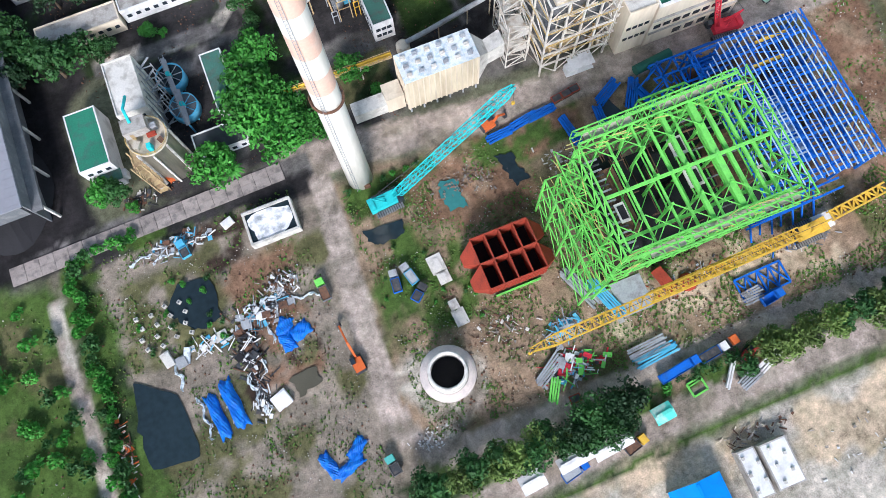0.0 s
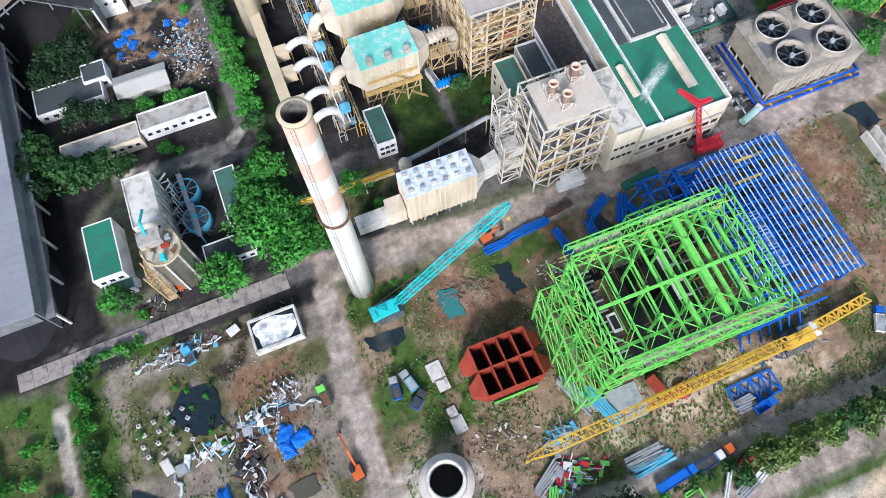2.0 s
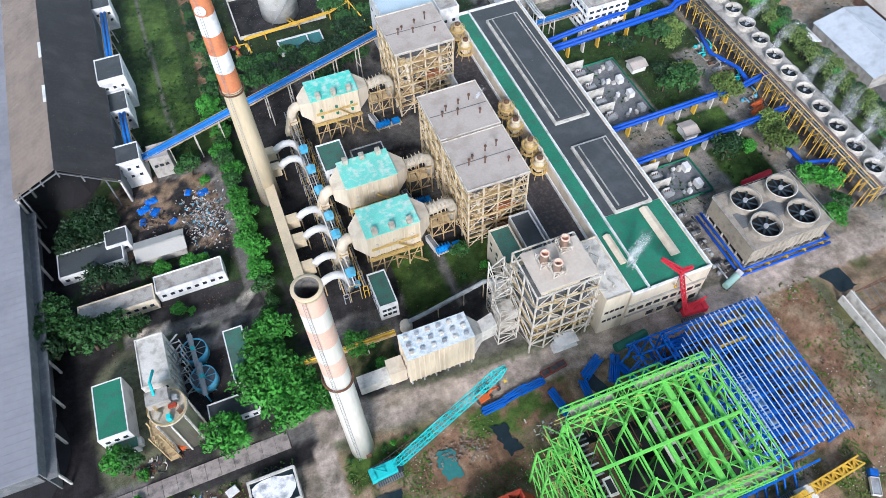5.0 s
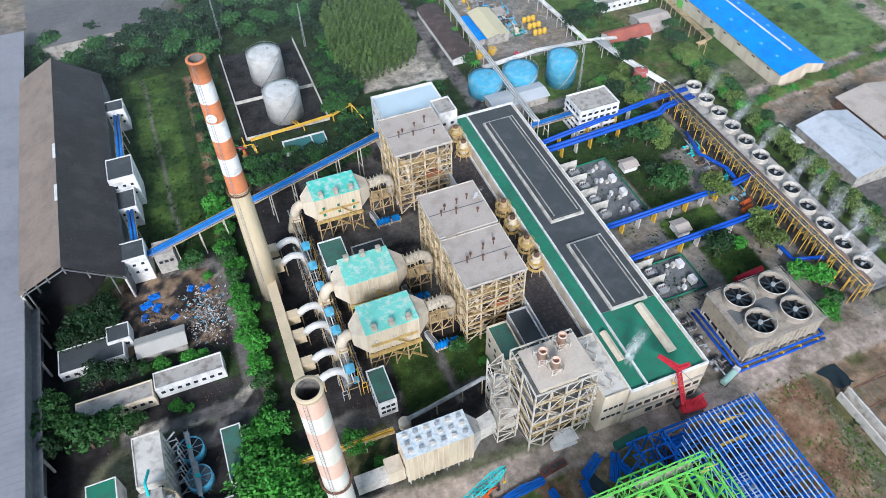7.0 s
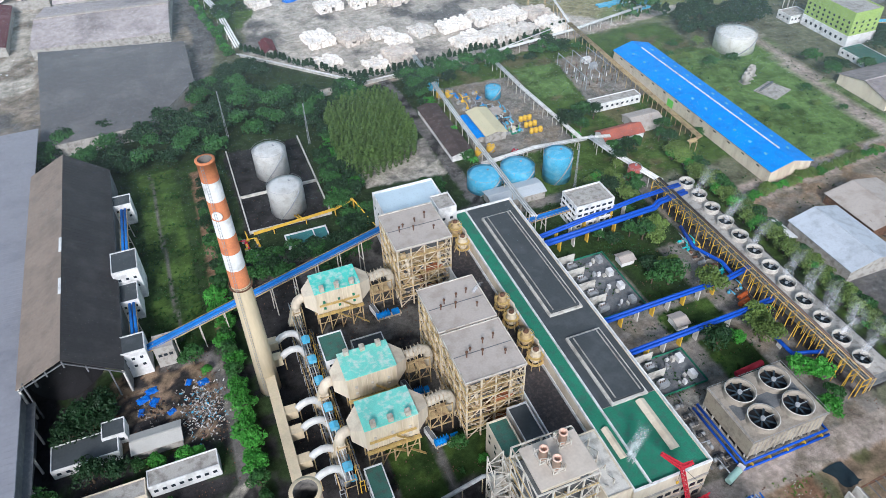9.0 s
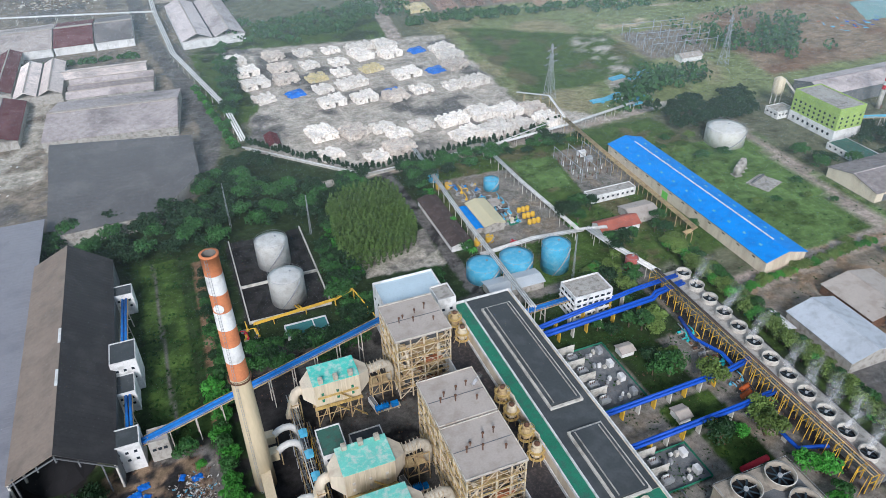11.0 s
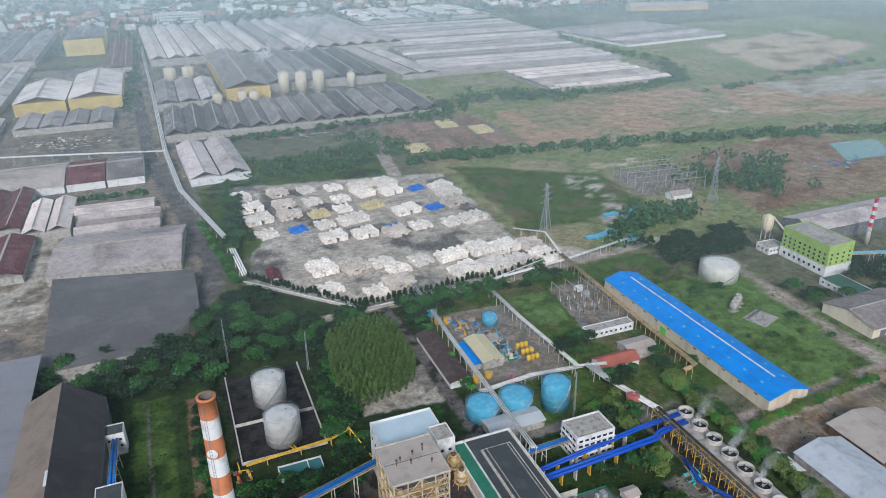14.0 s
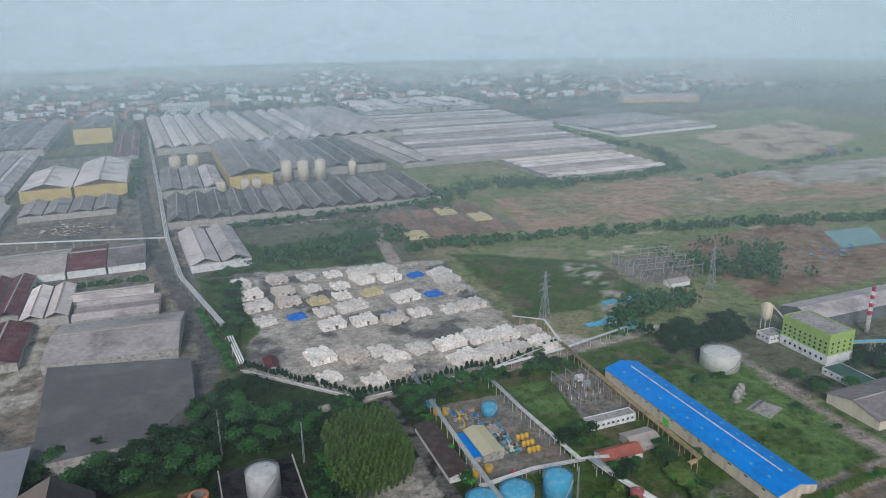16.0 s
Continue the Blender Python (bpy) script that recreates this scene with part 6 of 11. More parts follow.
# concrete lane of cast slabs beside the coal yard
lane = tagged(new("road_lane"), "worn concrete slab lane beside the coal yard", "road", kind="structure")
lane.matrix_basis = pose(-96, 80.2, 0, 0, 0, 0.9)
sl_me = finish("slab", cuboid(0, 0, 0, 3.9, 2.55, 0.3), mat("worn lane concrete", (0.33, 0.29, 0.26), dirt=(0.17, 0.155, 0.145), var=0.25, scale=0.6, rand=0.12))
for i in range(19):
    for j in (-1.3, 1.3):
        same_part("slab", sl_me, lane, pose(2 + i * 4.0, j, 0.02 * ((i * 7 + int(j)) % 3), 0, 0, 0.4 * ((i * 5) % 3 - 1)))

# ---- loose things on the ground ----
for x, y, a, d, rz in ((9.0, 41.5, 4, 5, 4), (9.6, 37.6, 3.2, 3.4, 4), (9.2, 29.8, 2.4, 3, 6), (9.6, 26.4, 3.4, 4.4, 4)):
    s_ = thing("concrete_slab", "pale concrete foundation slab on grass", "slab", (x, y, 0), rz, "foundation slabs")
    bm = bmesh.new()
    add_box(bm, 0, 0, 0, a, d, 0.7)
    add_box(bm, 0, 0, 0.7, a * 0.5, d * 0.6, 0.25)
    part("block", bm, M_CONC_L, s_)
pb = thing("concrete_pier", "small white concrete pier stump in shallow water", "pier", (-68, 57, 0.0), 0, "pier stumps")
part("stump", cuboid(0, 0, 0, 1.0, 1.0, 0.9), M_CONC_L, pb)
part("cap", cuboid(0, 0, 0.9, 0.45, 0.45, 0.25), M_DKGREY, pb)
for i in range(4):
    for j in range(4):
        if i or j:
            copy_thing(pb, pose(-68 + i * 3.9 + (j % 2) * 0.8, 57 + i * 0.3 - j * 2.9 - (i % 2) * 0.7, 0, 0, 0, i * 13 + j * 7))


def pump_set(x, y, rz, m_, m2, label, k=1.0):
    """A pump with its motor, skid and a riser pipe."""
    t_ = thing("pump_set", label, "pump", (x, y, 0), rz, "pump sets")
    part("skid", cuboid(0, 0, 0, 3.0 * k, 1.2 * k, 0.35), M_CONC, t_)
    bm = bmesh.new()
    add_pipe(bm, [(-1.3 * k, 0, 0.35 + 0.5 * k), (0.1 * k, 0, 0.35 + 0.5 * k)], 0.5 * k, 10)
    part("motor", bm, m_, t_)
    bm = bmesh.new()
    add_rings(bm, [(0.65 * k, 0.36), (0.7 * k, 0.36 + 0.7 * k), (0.3 * k, 0.36 + 1.0 * k)], 12, 0.9 * k, 0)
    part("pump_casing", bm, m2, t_)
    bm = bmesh.new()
    add_pipe(bm, [(0.9 * k, 0, 0.36 + 0.9 * k), (0.9 * k, 0, 0.4 + 1.8 * k), (0.9 * k, 1.4 * k, 0.4 + 2.1 * k), (0.9 * k, 3.2 * k, 0.4 + 2.1 * k)], 0.22 * k, 8)
    part("riser", bm, m2, t_)


def pump_rows(x0, y0, x1, y1, nx2, ny2, mats, label, seed, k=1.0):
    rg_ = random.Random(seed)
    for i in range(nx2):
        for j in range(ny2):
            pump_set(x0 + (x1 - x0) * (i + 0.5) / nx2 + rg_.uniform(-0.5, 0.5), y0 + (y1 - y0) * (j + 0.5) / ny2 + rg_.uniform(-0.6, 0.6), rg_.choice((0, 90, 180, 4)), rg_.choice(mats), rg_.choice(mats), label, k * rg_.uniform(0.8, 1.2))


def heap(name, label, category, x, y, a, d, h, m_list, n, seed, long=(0.5, 3.0), group=""):
    """A heap of scrap or steel: many pieces lying across each other."""
    t_ = thing(name, label, category, (x, y, 0), 0, group)
    rg_ = random.Random(seed)
    groups = {}
    for i in range(n):
        u, v = rg_.gauss(0, 0.4), rg_.gauss(0, 0.4)
        u, v = max(-1, min(1, u)), max(-1, min(1, v))
        z = rg_.uniform(0.1, h) * (1 - 0.6 * max(abs(u), abs(v)))
        ang, ln = (seed * 0.7 + rg_.choice((0, 1.57, 0.1, 1.4)) + rg_.gauss(0, 0.18) if rg_.random() < 0.75 else rg_.uniform(0, math.pi)), rg_.uniform(long[0], long[1] * 0.7)
        m_ = rg_.choice(m_list)
        bm = groups.setdefault(m_.name, (bmesh.new(), m_))[0]
        cx, cy = u * a / 2, v * d / 2
        if rg_.random() < 0.3:
            add_box(bm, cx, cy, max(0.0, z - 0.15), ln * 0.6, ln * rg_.uniform(0.25, 0.6), 0.12 + z * 0.2, ang)
            continue
        add_bar(bm, (cx - math.cos(ang) * ln / 2, cy - math.sin(ang) * ln / 2, z), (cx + math.cos(ang) * ln / 2, cy + math.sin(ang) * ln / 2, z + rg_.uniform(-0.3, 0.3)), rg_.uniform(0.1, 0.38) * (1 if long[1] < 4.5 or a < 40 else 3), rg_.uniform(0.1, 0.3))
    for k, (bm, m_) in groups.items():
        tagged(part("scrap", bm, m_, t_), kind="stuff")
    return t_


def steel_stack(x, y, rz, ln, n, m_, label, w=0.35, layers=2, group="steel stacks"):
    """Beams lying side by side on bearers."""
    t_ = thing("beam_stack", label, "steel beams", (x, y, 0), rz, group)
    rg_ = random.Random(int(x * 3 + y))
    for s in (-0.35, 0.35):
        part("bearer", cuboid(ln * s, 0, 0, 0.3, n * w * 1.4 + 0.4, 0.3), M_RUST, t_)
    bm = bmesh.new()
    add_bar(bm, (-ln / 2, 0, 0), (ln / 2, 0, 0), w)
    me_ = finish("beam", bm, m_)
    for k in range(layers):
        for i in range(n):
            same_part("beam", me_, t_, pose(rg_.uniform(-0.6, 0.6), (i - n / 2) * w * 1.4, 0.3 + w / 2 + k * w * 1.05, 0, 0, rg_.uniform(-3, 3)))
    return t_


def tarped(x, y, rz, a, d, h, label, group="tarpaulin piles", m_=None):
    """A pile under a tarpaulin: a sagging, creased cover."""
    t_ = thing("tarpaulin_pile", label, "tarpaulin", (x, y, 0), rz, group)
    nx2, ny2 = 14, 9
    bm = bmesh.new()
    rg_ = random.Random(int(x * 13 + y * 7))
    ph = rg_.uniform(0, 9)
    grid = []
    for j in range(ny2 + 1):
        row = []
        for i in range(nx2 + 1):
            u, v = i / nx2 * 2 - 1, j / ny2 * 2 - 1
            e = (1 - abs(u) ** 5) * (1 - abs(v) ** 3)
            z = h * max(e, 0) ** 0.6 * (0.8 + 0.2 * math.sin(u * 5 + ph) * math.cos(v * 4 + ph)) + 0.08 * math.sin(u * 17 + v * 13)
            wob = 1 + 0.08 * math.sin(u * 6 + v * 5 + ph)
            row.append(bm.verts.new((u * a / 2 * wob, v * d / 2 * wob, max(z, 0.0) + 0.05)))
        grid.append(row)
    for j in range(ny2):
        for i in range(nx2):
            bm.faces.new((grid[j][i], grid[j][i + 1], grid[j + 1][i + 1], grid[j + 1][i]))
    part("cover", bm, m_ or M_TARP, t_)
    part("load", cuboid(0, 0, 0, a * 0.7, d * 0.6, h * 0.5), M_DARK, t_)
    for k in range(3):
        part("weight", cuboid(a * (k - 1) * 0.3, d * 0.5, 0, 0.6, 0.4, 0.3), M_CONC, t_)
    return t_


tarped(-55.5, 26, 98, 12, 3.2, 1.8, "blue tarpaulin over a long pile, edges torn")
tarped(-51, 27.5, 98, 13, 3.6, 2.0, "blue tarpaulin over a long rounded pile")
tarped(-33, 41, 60, 5, 4, 1.2, "crumpled blue tarpaulin over scrap")
tarped(-29.5, 38.5, 20, 5.5, 4, 1.3, "loose blue tarpaulin folded over scrap")
tarped(-33.5, 37, 100, 5, 3.5, 1.3, "blue tarpaulin patch over scrap")
tarped(-33.5, 4.5, 110, 7, 3, 1.4, "blue and red tarpaulin over steel")
tarped(-29, 2.5, 20, 8, 3, 1.4, "blue tarpaulin over steel by the road")
tarped(-26, 6, 40, 6, 3, 1.4, "blue tarpaulin corner over steel")
def torn_sheet(a, b, w, m_, label, seed):
    """A long crumpled strip of sheeting lying on the ground."""
    t_ = thing("torn_sheet", label, "sheeting", (a[0], a[1], 0), 0, "torn sheeting")
    rg_ = random.Random(seed)
    d = Vector((b[0] - a[0], b[1] - a[1], 0))
    sd = Vector((-d.y, d.x, 0)).normalized()
    bm = bmesh.new()
    n = max(6, int(d.length / 0.7))
    rows_ = []
    for i in range(n + 1):
        c0 = d * (i / n) + sd * (0.5 * math.sin(i * 0.9 + seed) + rg_.uniform(-0.25, 0.25))
        ww = w * rg_.uniform(0.35, 1.0)
        rows_.append([bm.verts.new(c0 + sd * ww * (k / 4 - 0.5) + Vector((0, 0, 0.35 + rg_.uniform(0, 0.5) * (k % 2)))) for k in range(5)])
    for p_, q_ in zip(rows_, rows_[1:]):
        for k in range(4):
            if rg_.random() > 0.12:
                bm.faces.new((p_[k], p_[k + 1], q_[k + 1], q_[k]))
    part("sheet", bm, m_, t_)


M_SHEETP = mat("pale torn sheeting", (0.62, 0.68, 0.7), dirt=(0.3, 0.34, 0.36), var=0.3, scale=1.5)
for k, (a_, b_, w_) in enumerate((((-41.5, 48.6), (-29.7, 49.5), 2.2), ((-42.2, 44.5), (-40.5, 31.5), 1.3), ((-45.4, 33), (-44.2, 22), 1.6), ((-61.9, 42.2), (-61.5, 35.0), 1.2), ((-58.8, 32.5), (-58.1, 21), 1.0),
                                  ((-31, 47.6), (-21, 45.6), 1.2), ((-36.8, 45.6), (-36.3, 37.8), 1.1), ((-38.5, 46.5), (-30.5, 47), 1.6), ((-47.5, 43), (-44, 45.5), 1.3), ((-43.3, 31), (-42.4, 22.5), 0.8), ((-66, 71.5), (-48, 75), 1.4), ((-60, 70), (-44, 72.5), 1.2))):
    torn_sheet(a_, b_, w_, M_SHEETP, "long torn strip of pale sheeting on mud", k)
for x, y, rz, a_, d_, m_, lb in ((-39.4, 23.8, 20, 4.6, 4.2, M_WHITE, "white panel boxes stacked on the ground"), (-63.2, 44.1, 15, 2.6, 4.2, M_CONC_L, "pale crate beside the pond"), (-60.0, 42.2, 10, 3.0, 3.0, M_GREYST, "grey panel pack beside the pond"), (-58.3, 43.2, 70, 4.4, 1.8, M_SHEETP, "pale blue panel pack beside the pond"), (-38.2, 72.8, 20, 3.4, 2.4, M_WHITE, "white flat crate by the lane")):
    pk = thing("panel_pack", lb, "panels", (x, y, 0), rz, "panel packs")
    part("pallet", cuboid(0, 0, 0, a_, d_, 0.25), M_RUST, pk)
    part("panel", cuboid(0, 0, 0.254, a_ * 0.95, d_ * 0.95, 0.7), m_, pk)
    part("panel", cuboid(a_ * 0.2, -d_ * 0.1, 0.96, a_ * 0.5, d_ * 0.9, 0.35), m_, pk)
heap("scrap_heap", "heap of pale scrap metal and broken sheeting", "scrap", -30, 52, 12, 7, 1.8, [M_WHITE, M_GREYST, M_SCRAP, M_RUST], 130, 1)
heap("scrap_heap", "tangled pale and rusty steel scrap", "scrap", -36, 46, 14, 9, 1.6, [M_WHITE, M_GREYST, M_LBLUE, M_RUST, M_DARK], 110, 2, (1, 6))
heap("scrap_heap", "rusty scrap with torn white sheets", "scrap", -43, 38, 9, 22, 1.3, [M_WHITE, M_RUST, M_DARK, M_BLACK], 120, 3, (1, 6))
heap("scrap_heap", "dismantled duct pieces and rusty steel along the road", "scrap", -52, 72, 20, 6, 1.6, [M_GREYST, M_RUST, M_SCRAP, M_WHITE, M_LBLUE], 120, 4, (0.8, 4))
heap("scrap_heap", "timber boards and pale sheets on the ground", "scrap", -52, 44, 14, 6, 0.9, [M_CONC_L, M_WHITE, M_LBLUE], 40, 5, (1.5, 6))
heap("scrap_heap", "white torn plastic on dark earth", "scrap", -44, 26, 6, 14, 0.8, [M_WHITE, M_BLACK, M_DARK], 60, 6, (0.6, 4))
heap("scrap_heap", "orange rusted frames beside the pond", "scrap", -79, 26, 4, 30, 1.5, [M_RUST, M_CONC_L, M_ORANGE], 60, 7, (0.8, 3.5))
heap("scrap_heap", "mixed steel offcuts in blue, red and green", "scrap", 31, 4, 18, 9, 1.6, [M_GREYST, M_LBLUE, M_DARK, M_REDP, M_GREEN, M_WHITE], 150, 8, (1, 6))
heap("scrap_heap", "grey pipe and beam offcuts", "scrap", 33, 14, 12, 8, 1.2, [M_GREYST, M_LBLUE, M_DKGREY], 80, 9, (1, 6))
heap("scrap_heap", "household refuse heap in many colours", "refuse", -27, 170, 20, 30, 1.6, [M_WHITE, M_SCRAP, M_RUST, M_DARK, M_DARK, M_CONC, M_CONC_L, M_LBLUE, M_BROWNB], 900, 10, (0.3, 1.9))
heap("scrap_heap", "refuse and sacks on dark soil", "refuse", -45, 176, 12, 14, 0.9, [M_DARK, M_SCRAP, M_RUST, M_BLACK], 90, 11, (0.5, 2.2))
for x, y, rz, a_ in ((-47, 182, 20, 4.5), (-43.5, 179.5, 60, 4.0), (-44, 185, 10, 4.2), (-48, 176.5, 80, 3.2), (-38, 173, 30, 3.0), (-26, 182, 15, 4.0), (-31, 184, 70, 3.0)):
    tarped(x, y, rz, a_, a_ * 0.7, 0.9, "blue tarpaulin over sacks of refuse")
heap("rubble_heap", "pale rubble beside the chimney stump", "rubble", -8, 1, 12, 6, 0.8, [M_CONC_L, M_WHITE, M_SCRAP], 110, 12, (0.3, 1.4))
heap("scrap_heap", "brown pipework and dark scrap by the silo", "scrap", -58, 88, 10, 6, 1.0, [M_RUST, M_DARK, M_CONC_L], 60, 13, (0.6, 4))
heap("scrap_heap", "construction leftovers on bare soil", "scrap", 66, 14, 26, 8, 0.9, [M_GREYST, M_RUST, M_RED, M_CONC_L, M_DARK], 90, 14, (0.5, 3))
heap("scrap_heap", "steel parts beside the blue frame", "scrap", 100, 12, 22, 6, 1.0, [M_DKGREY, M_CONC_L, M_BLUE, M_GREYST], 80, 15, (0.6, 4))
heap("rubble_heap", "broken stone dust and rubble mound", "rubble", 26, 60, 22, 10, 1.2, [M_SCRAP, M_BROWNB], 140, 16, (0.4, 1.6))
heap("rubble_heap", "scattered rubble and boards", "rubble", 20, 20, 16, 10, 0.6, [M_SCRAP, M_CONC_L, M_RUST], 60, 17, (0.4, 3))
heap("rubble_heap", "loose rubble at the foot of the green frame", "rubble", 50, 56, 16, 10, 0.8, [M_SCRAP, M_RUST, M_CONC_L], 70, 18, (0.4, 2))
for x, y, rz, ln, n, m_, lb in ((41, 22, -70, 12, 5, M_GREYST, "grey steel columns stacked on bearers"), (46, 17, -70, 12, 5, M_LBLUE, "blue grey steel sections on bearers"),
                                (50, 1.8, 4, 10, 6, M_GREYST, "long grey purlins stacked by the road"), (51, -0.4, 4, 11, 5, M_LBLUE, "pale blue steel sections stacked by the road"),
                                (80, 4, 3, 5, 6, M_GREYST, "short grey pipes stacked on bearers"), (38, 68.6, 6, 7, 4, M_BLUE, "blue steel columns by the road"), (46, 70, 8, 8, 4, M_BLUE, "blue steel girders by the road"),
                                (51, 70.3, 6, 8, 4, M_BLUE, "blue steel girders laid beside the road"), (56, 62, 98, 9, 4, M_BLUE, "blue steel columns on rough ground"),
                                (76, 66, 60, 9, 5, M_BLUE, "blue girders stacked near the frame"), (70, 69, 30, 8, 5, M_BLUE, "blue trusses stacked near the tank"), (65, 62, 85, 8, 4, M_BLUE, "blue beams on bare ground"),
                                (79, 63, 110, 9, 4, M_BLUE, "blue columns on bare ground"), (25, 6, 30, 9, 5, M_GREYST, "grey steel channels stacked on bearers"), (24, 1, 60, 6, 4, M_GREEN, "green steel sections stacked on bearers"),
                                (70, -14, 20, 6, 5, M_GREYST, "grey sheets stacked beside the road"), (76, -12, 20, 7, 4, M_WHITE, "white pipes beside the road"), (66, -11, 50, 8, 2, M_WHITE, "pale duct section beside the road")):
    steel_stack(x, y, rz, ln, n, m_, lb, 0.45)
hall_ = thing("blue_truss_panel", "blue steel truss panel lying on the ground", "truss", (84, 6, 0), 2)
bm = bmesh.new()
for y in (-3, 3):
    add_bar(bm, (-6.5, y, 0.6), (6.5, y, 0.6), 0.5)
for i in range(5):
    x = -6.5 + i * 3.25
    add_bar(bm, (x, -3, 0.6), (x, 3, 0.6), 0.4)
    if i < 4:
        add_bar(bm, (x, -3, 0.6), (x + 3.25, 3, 0.6), 0.3), add_bar(bm, (x, 3, 0.6), (x + 3.25, -3, 0.6), 0.3)
loose_parts("truss_member", bm, M_BLUE, hall_)
part("bearer", cuboid(0, 0, 0, 0.4, 6.5, 0.35), M_RUST, hall_)
gq = thing("steel_square", "bright green square steel frame on grass", "steel frame", (57, -11.5, 0), 8)
bm = bmesh.new()
for s in (-1, 1):
    add_bar(bm, (-2, s * 1.7, 0.4), (2, s * 1.7, 0.4), 0.45), add_bar(bm, (s * 2, -1.7, 0.4), (s * 2, 1.7, 0.4), 0.45)
add_bar(bm, (-2, 0.9, 0.4), (2, 1.1, 0.4), 0.3)
part("frame", bm, M_GREEN, gq)
bs = thing("concrete_slab", "grey concrete base slab by the green frame", "slab", (52, 15.2, 0), 0)
part("slab", cuboid(0, 0, 0, 8.5, 9, 0.5), M_GREYST, bs)
part("plinth", cuboid(-5.2, -1, 0, 1.4, 9, 0.9), M_CONC, bs)
vt = thing("green_tank", "long dark green horizontal tank beside the road", "tank", (85, 71.8, 0), 6)
bm = bmesh.new()
add_pipe(bm, [(-5.6, 0, 1.7), (-5.2, 0, 1.7), (5.2, 0, 1.7), (5.6, 0, 1.7)], 1.4, 16)
part("shell", bm, mat("dark green paint", (0.03, 0.14, 0.1), var=0.2), vt)
for x in (-3.5, 3.5):
    part("saddle", cuboid(x, 0, 0, 0.6, 2.4, 0.9), M_CONC, vt)
for x, y, rz in ((56.5, 72.0, 8), (59.5, 72.4, 8), (62, 72.8, 6), (28, -3, 0)):
    bx = thing("waste_skip", "rusty brown steel skip beside the road", "skip", (x, y, 0), rz, "skips")
    bm = bmesh.new()
    add_box(bm, 0, 0, 0.2, 2.6, 1.9, 1.2, 0, 1.1)
    part("tub", bm, M_RUST, bx)
    part("rim", cuboid(0, 0, 1.4, 2.9, 2.1, 0.12), M_RED, bx)
    part("load", cuboid(0, 0, 1.53, 2.4, 1.6, 0.15), M_DARK, bx)
rsx = thing("red_casing", "red primed casing parts under the crane boom", "casing", (63, 14.5, 0), 15)
bm = bmesh.new()
add_box(bm, -1.5, 1.5, 0, 2.4, 7, 2.2)
part("casing", bm, M_RED, rsx)
bm = bmesh.new()
add_rings(bm, [(2.4, 0), (2.4, 0.9), (1.4, 1.6)], 12, 3, -2.4)
part("drum", bm, M_RED, rsx)


# ---- vehicles ----
def wheels(parent, xs, half, r=0.5):
    bm = bmesh.new()
    bmesh.ops.create_cone(bm, cap_ends=True, segments=14, radius1=r, radius2=r, depth=0.35, matrix=Matrix.Rotation(radians(90), 4, "X"))
    me_ = finish("wheel", bm, M_BLACK)
    bm = bmesh.new()
    bmesh.ops.create_cone(bm, cap_ends=True, segments=10, radius1=r * 0.5, radius2=r * 0.5, depth=0.38, matrix=Matrix.Rotation(radians(90), 4, "X"))
    rim = finish("rim", bm, M_GREYST)
    for x in xs:
        for s in (-1, 1):
            w_ = same_part("wheel", me_, parent, pose(x, s * half, r))
            same_part("rim", rim, w_)


def truck(x, y, rz, m_cab, m_body, ln, label, tank=False, load=None):
    t_ = thing("truck", label, "truck", (x, y, 0), rz, "trucks")
    part("chassis", cuboid(0, 0, 0.6, ln, 1.0, 0.35), M_DARK, t_)
    bm = bmesh.new()
    add_box(bm, ln / 2 - 0.9, 0, 0.7, 1.8, 2.3, 1.9, 0, 0.94)
    cab_ = part("cab", bm, m_cab, t_)
    part("windscreen", cuboid(ln / 2 - 0.02, 0, 1.6, 0.08, 1.9, 0.8), M_GLASS, cab_)
    if tank:
        bm = bmesh.new()
        add_pipe(bm, [(-ln / 2 + 0.2, 0, 1.9), (-ln / 2 + 0.5, 0, 1.9), (ln / 2 - 2.4, 0, 1.9), (ln / 2 - 2.1, 0, 1.9)], 1.15, 16)
        part("tank", bm, m_body, t_)
    else:
        bm = bmesh.new()
        bl = ln - 2.2
        cx = -1.1
        add_box(bm, cx, 0, 1.0, bl, 2.4, 0.15)
        for s in (-1, 1):
            add_box(bm, cx, s * 1.15, 1.15, bl, 0.1, 1.1)
            add_box(bm, cx + s * (bl / 2 - 0.05), 0, 1.15, 0.1, 2.2, 1.1)
        part("bed", bm, m_body, t_)
        if load:
            part("load", cuboid(cx, 0, 1.15, bl - 0.3, 2.0, 0.9), load, t_)
    wheels(t_, (ln / 2 - 1.2, -ln / 2 + 1.0, -ln / 2 + 2.1), 1.0)
    return t_


truck(126, 78.5, 20, M_WHITE, mat("pale green tank paint", (0.45, 0.68, 0.58), var=0.1), 8.5, "tanker truck with a pale green tank on the road", True)
truck(64, -5.4, 8, M_WHITE, M_BLUE, 8, "truck with a white cab and blue bed parked by the road", False, M_DARK)
truck(68, -4.8, 8, M_ORANGE, M_DARK, 6, "small truck with an orange cab")
truck(37, -18.2, 15, M_YELLOW, M_DARK, 6, "small yellow tipper truck on the road", False, M_RUST)
truck(21, -18.4, 12, M_BLUE, M_BLUE, 7, "blue flatbed truck on the lower road", False, M_GREYST)
truck(54.5, -6.0, 8, M_BLUE, M_BLUE, 11, "long blue trailer loaded with steel", False, M_BLUE)
truck(-51, 70, 100, M_LBLUE, M_LBLUE, 5, "pale blue small truck among scrap", False, M_DARK)
truck(-20.5, 46, 95, M_GREEN, M_DKGREY, 6, "small truck with a green cab at the dirt road", False, M_RUST)
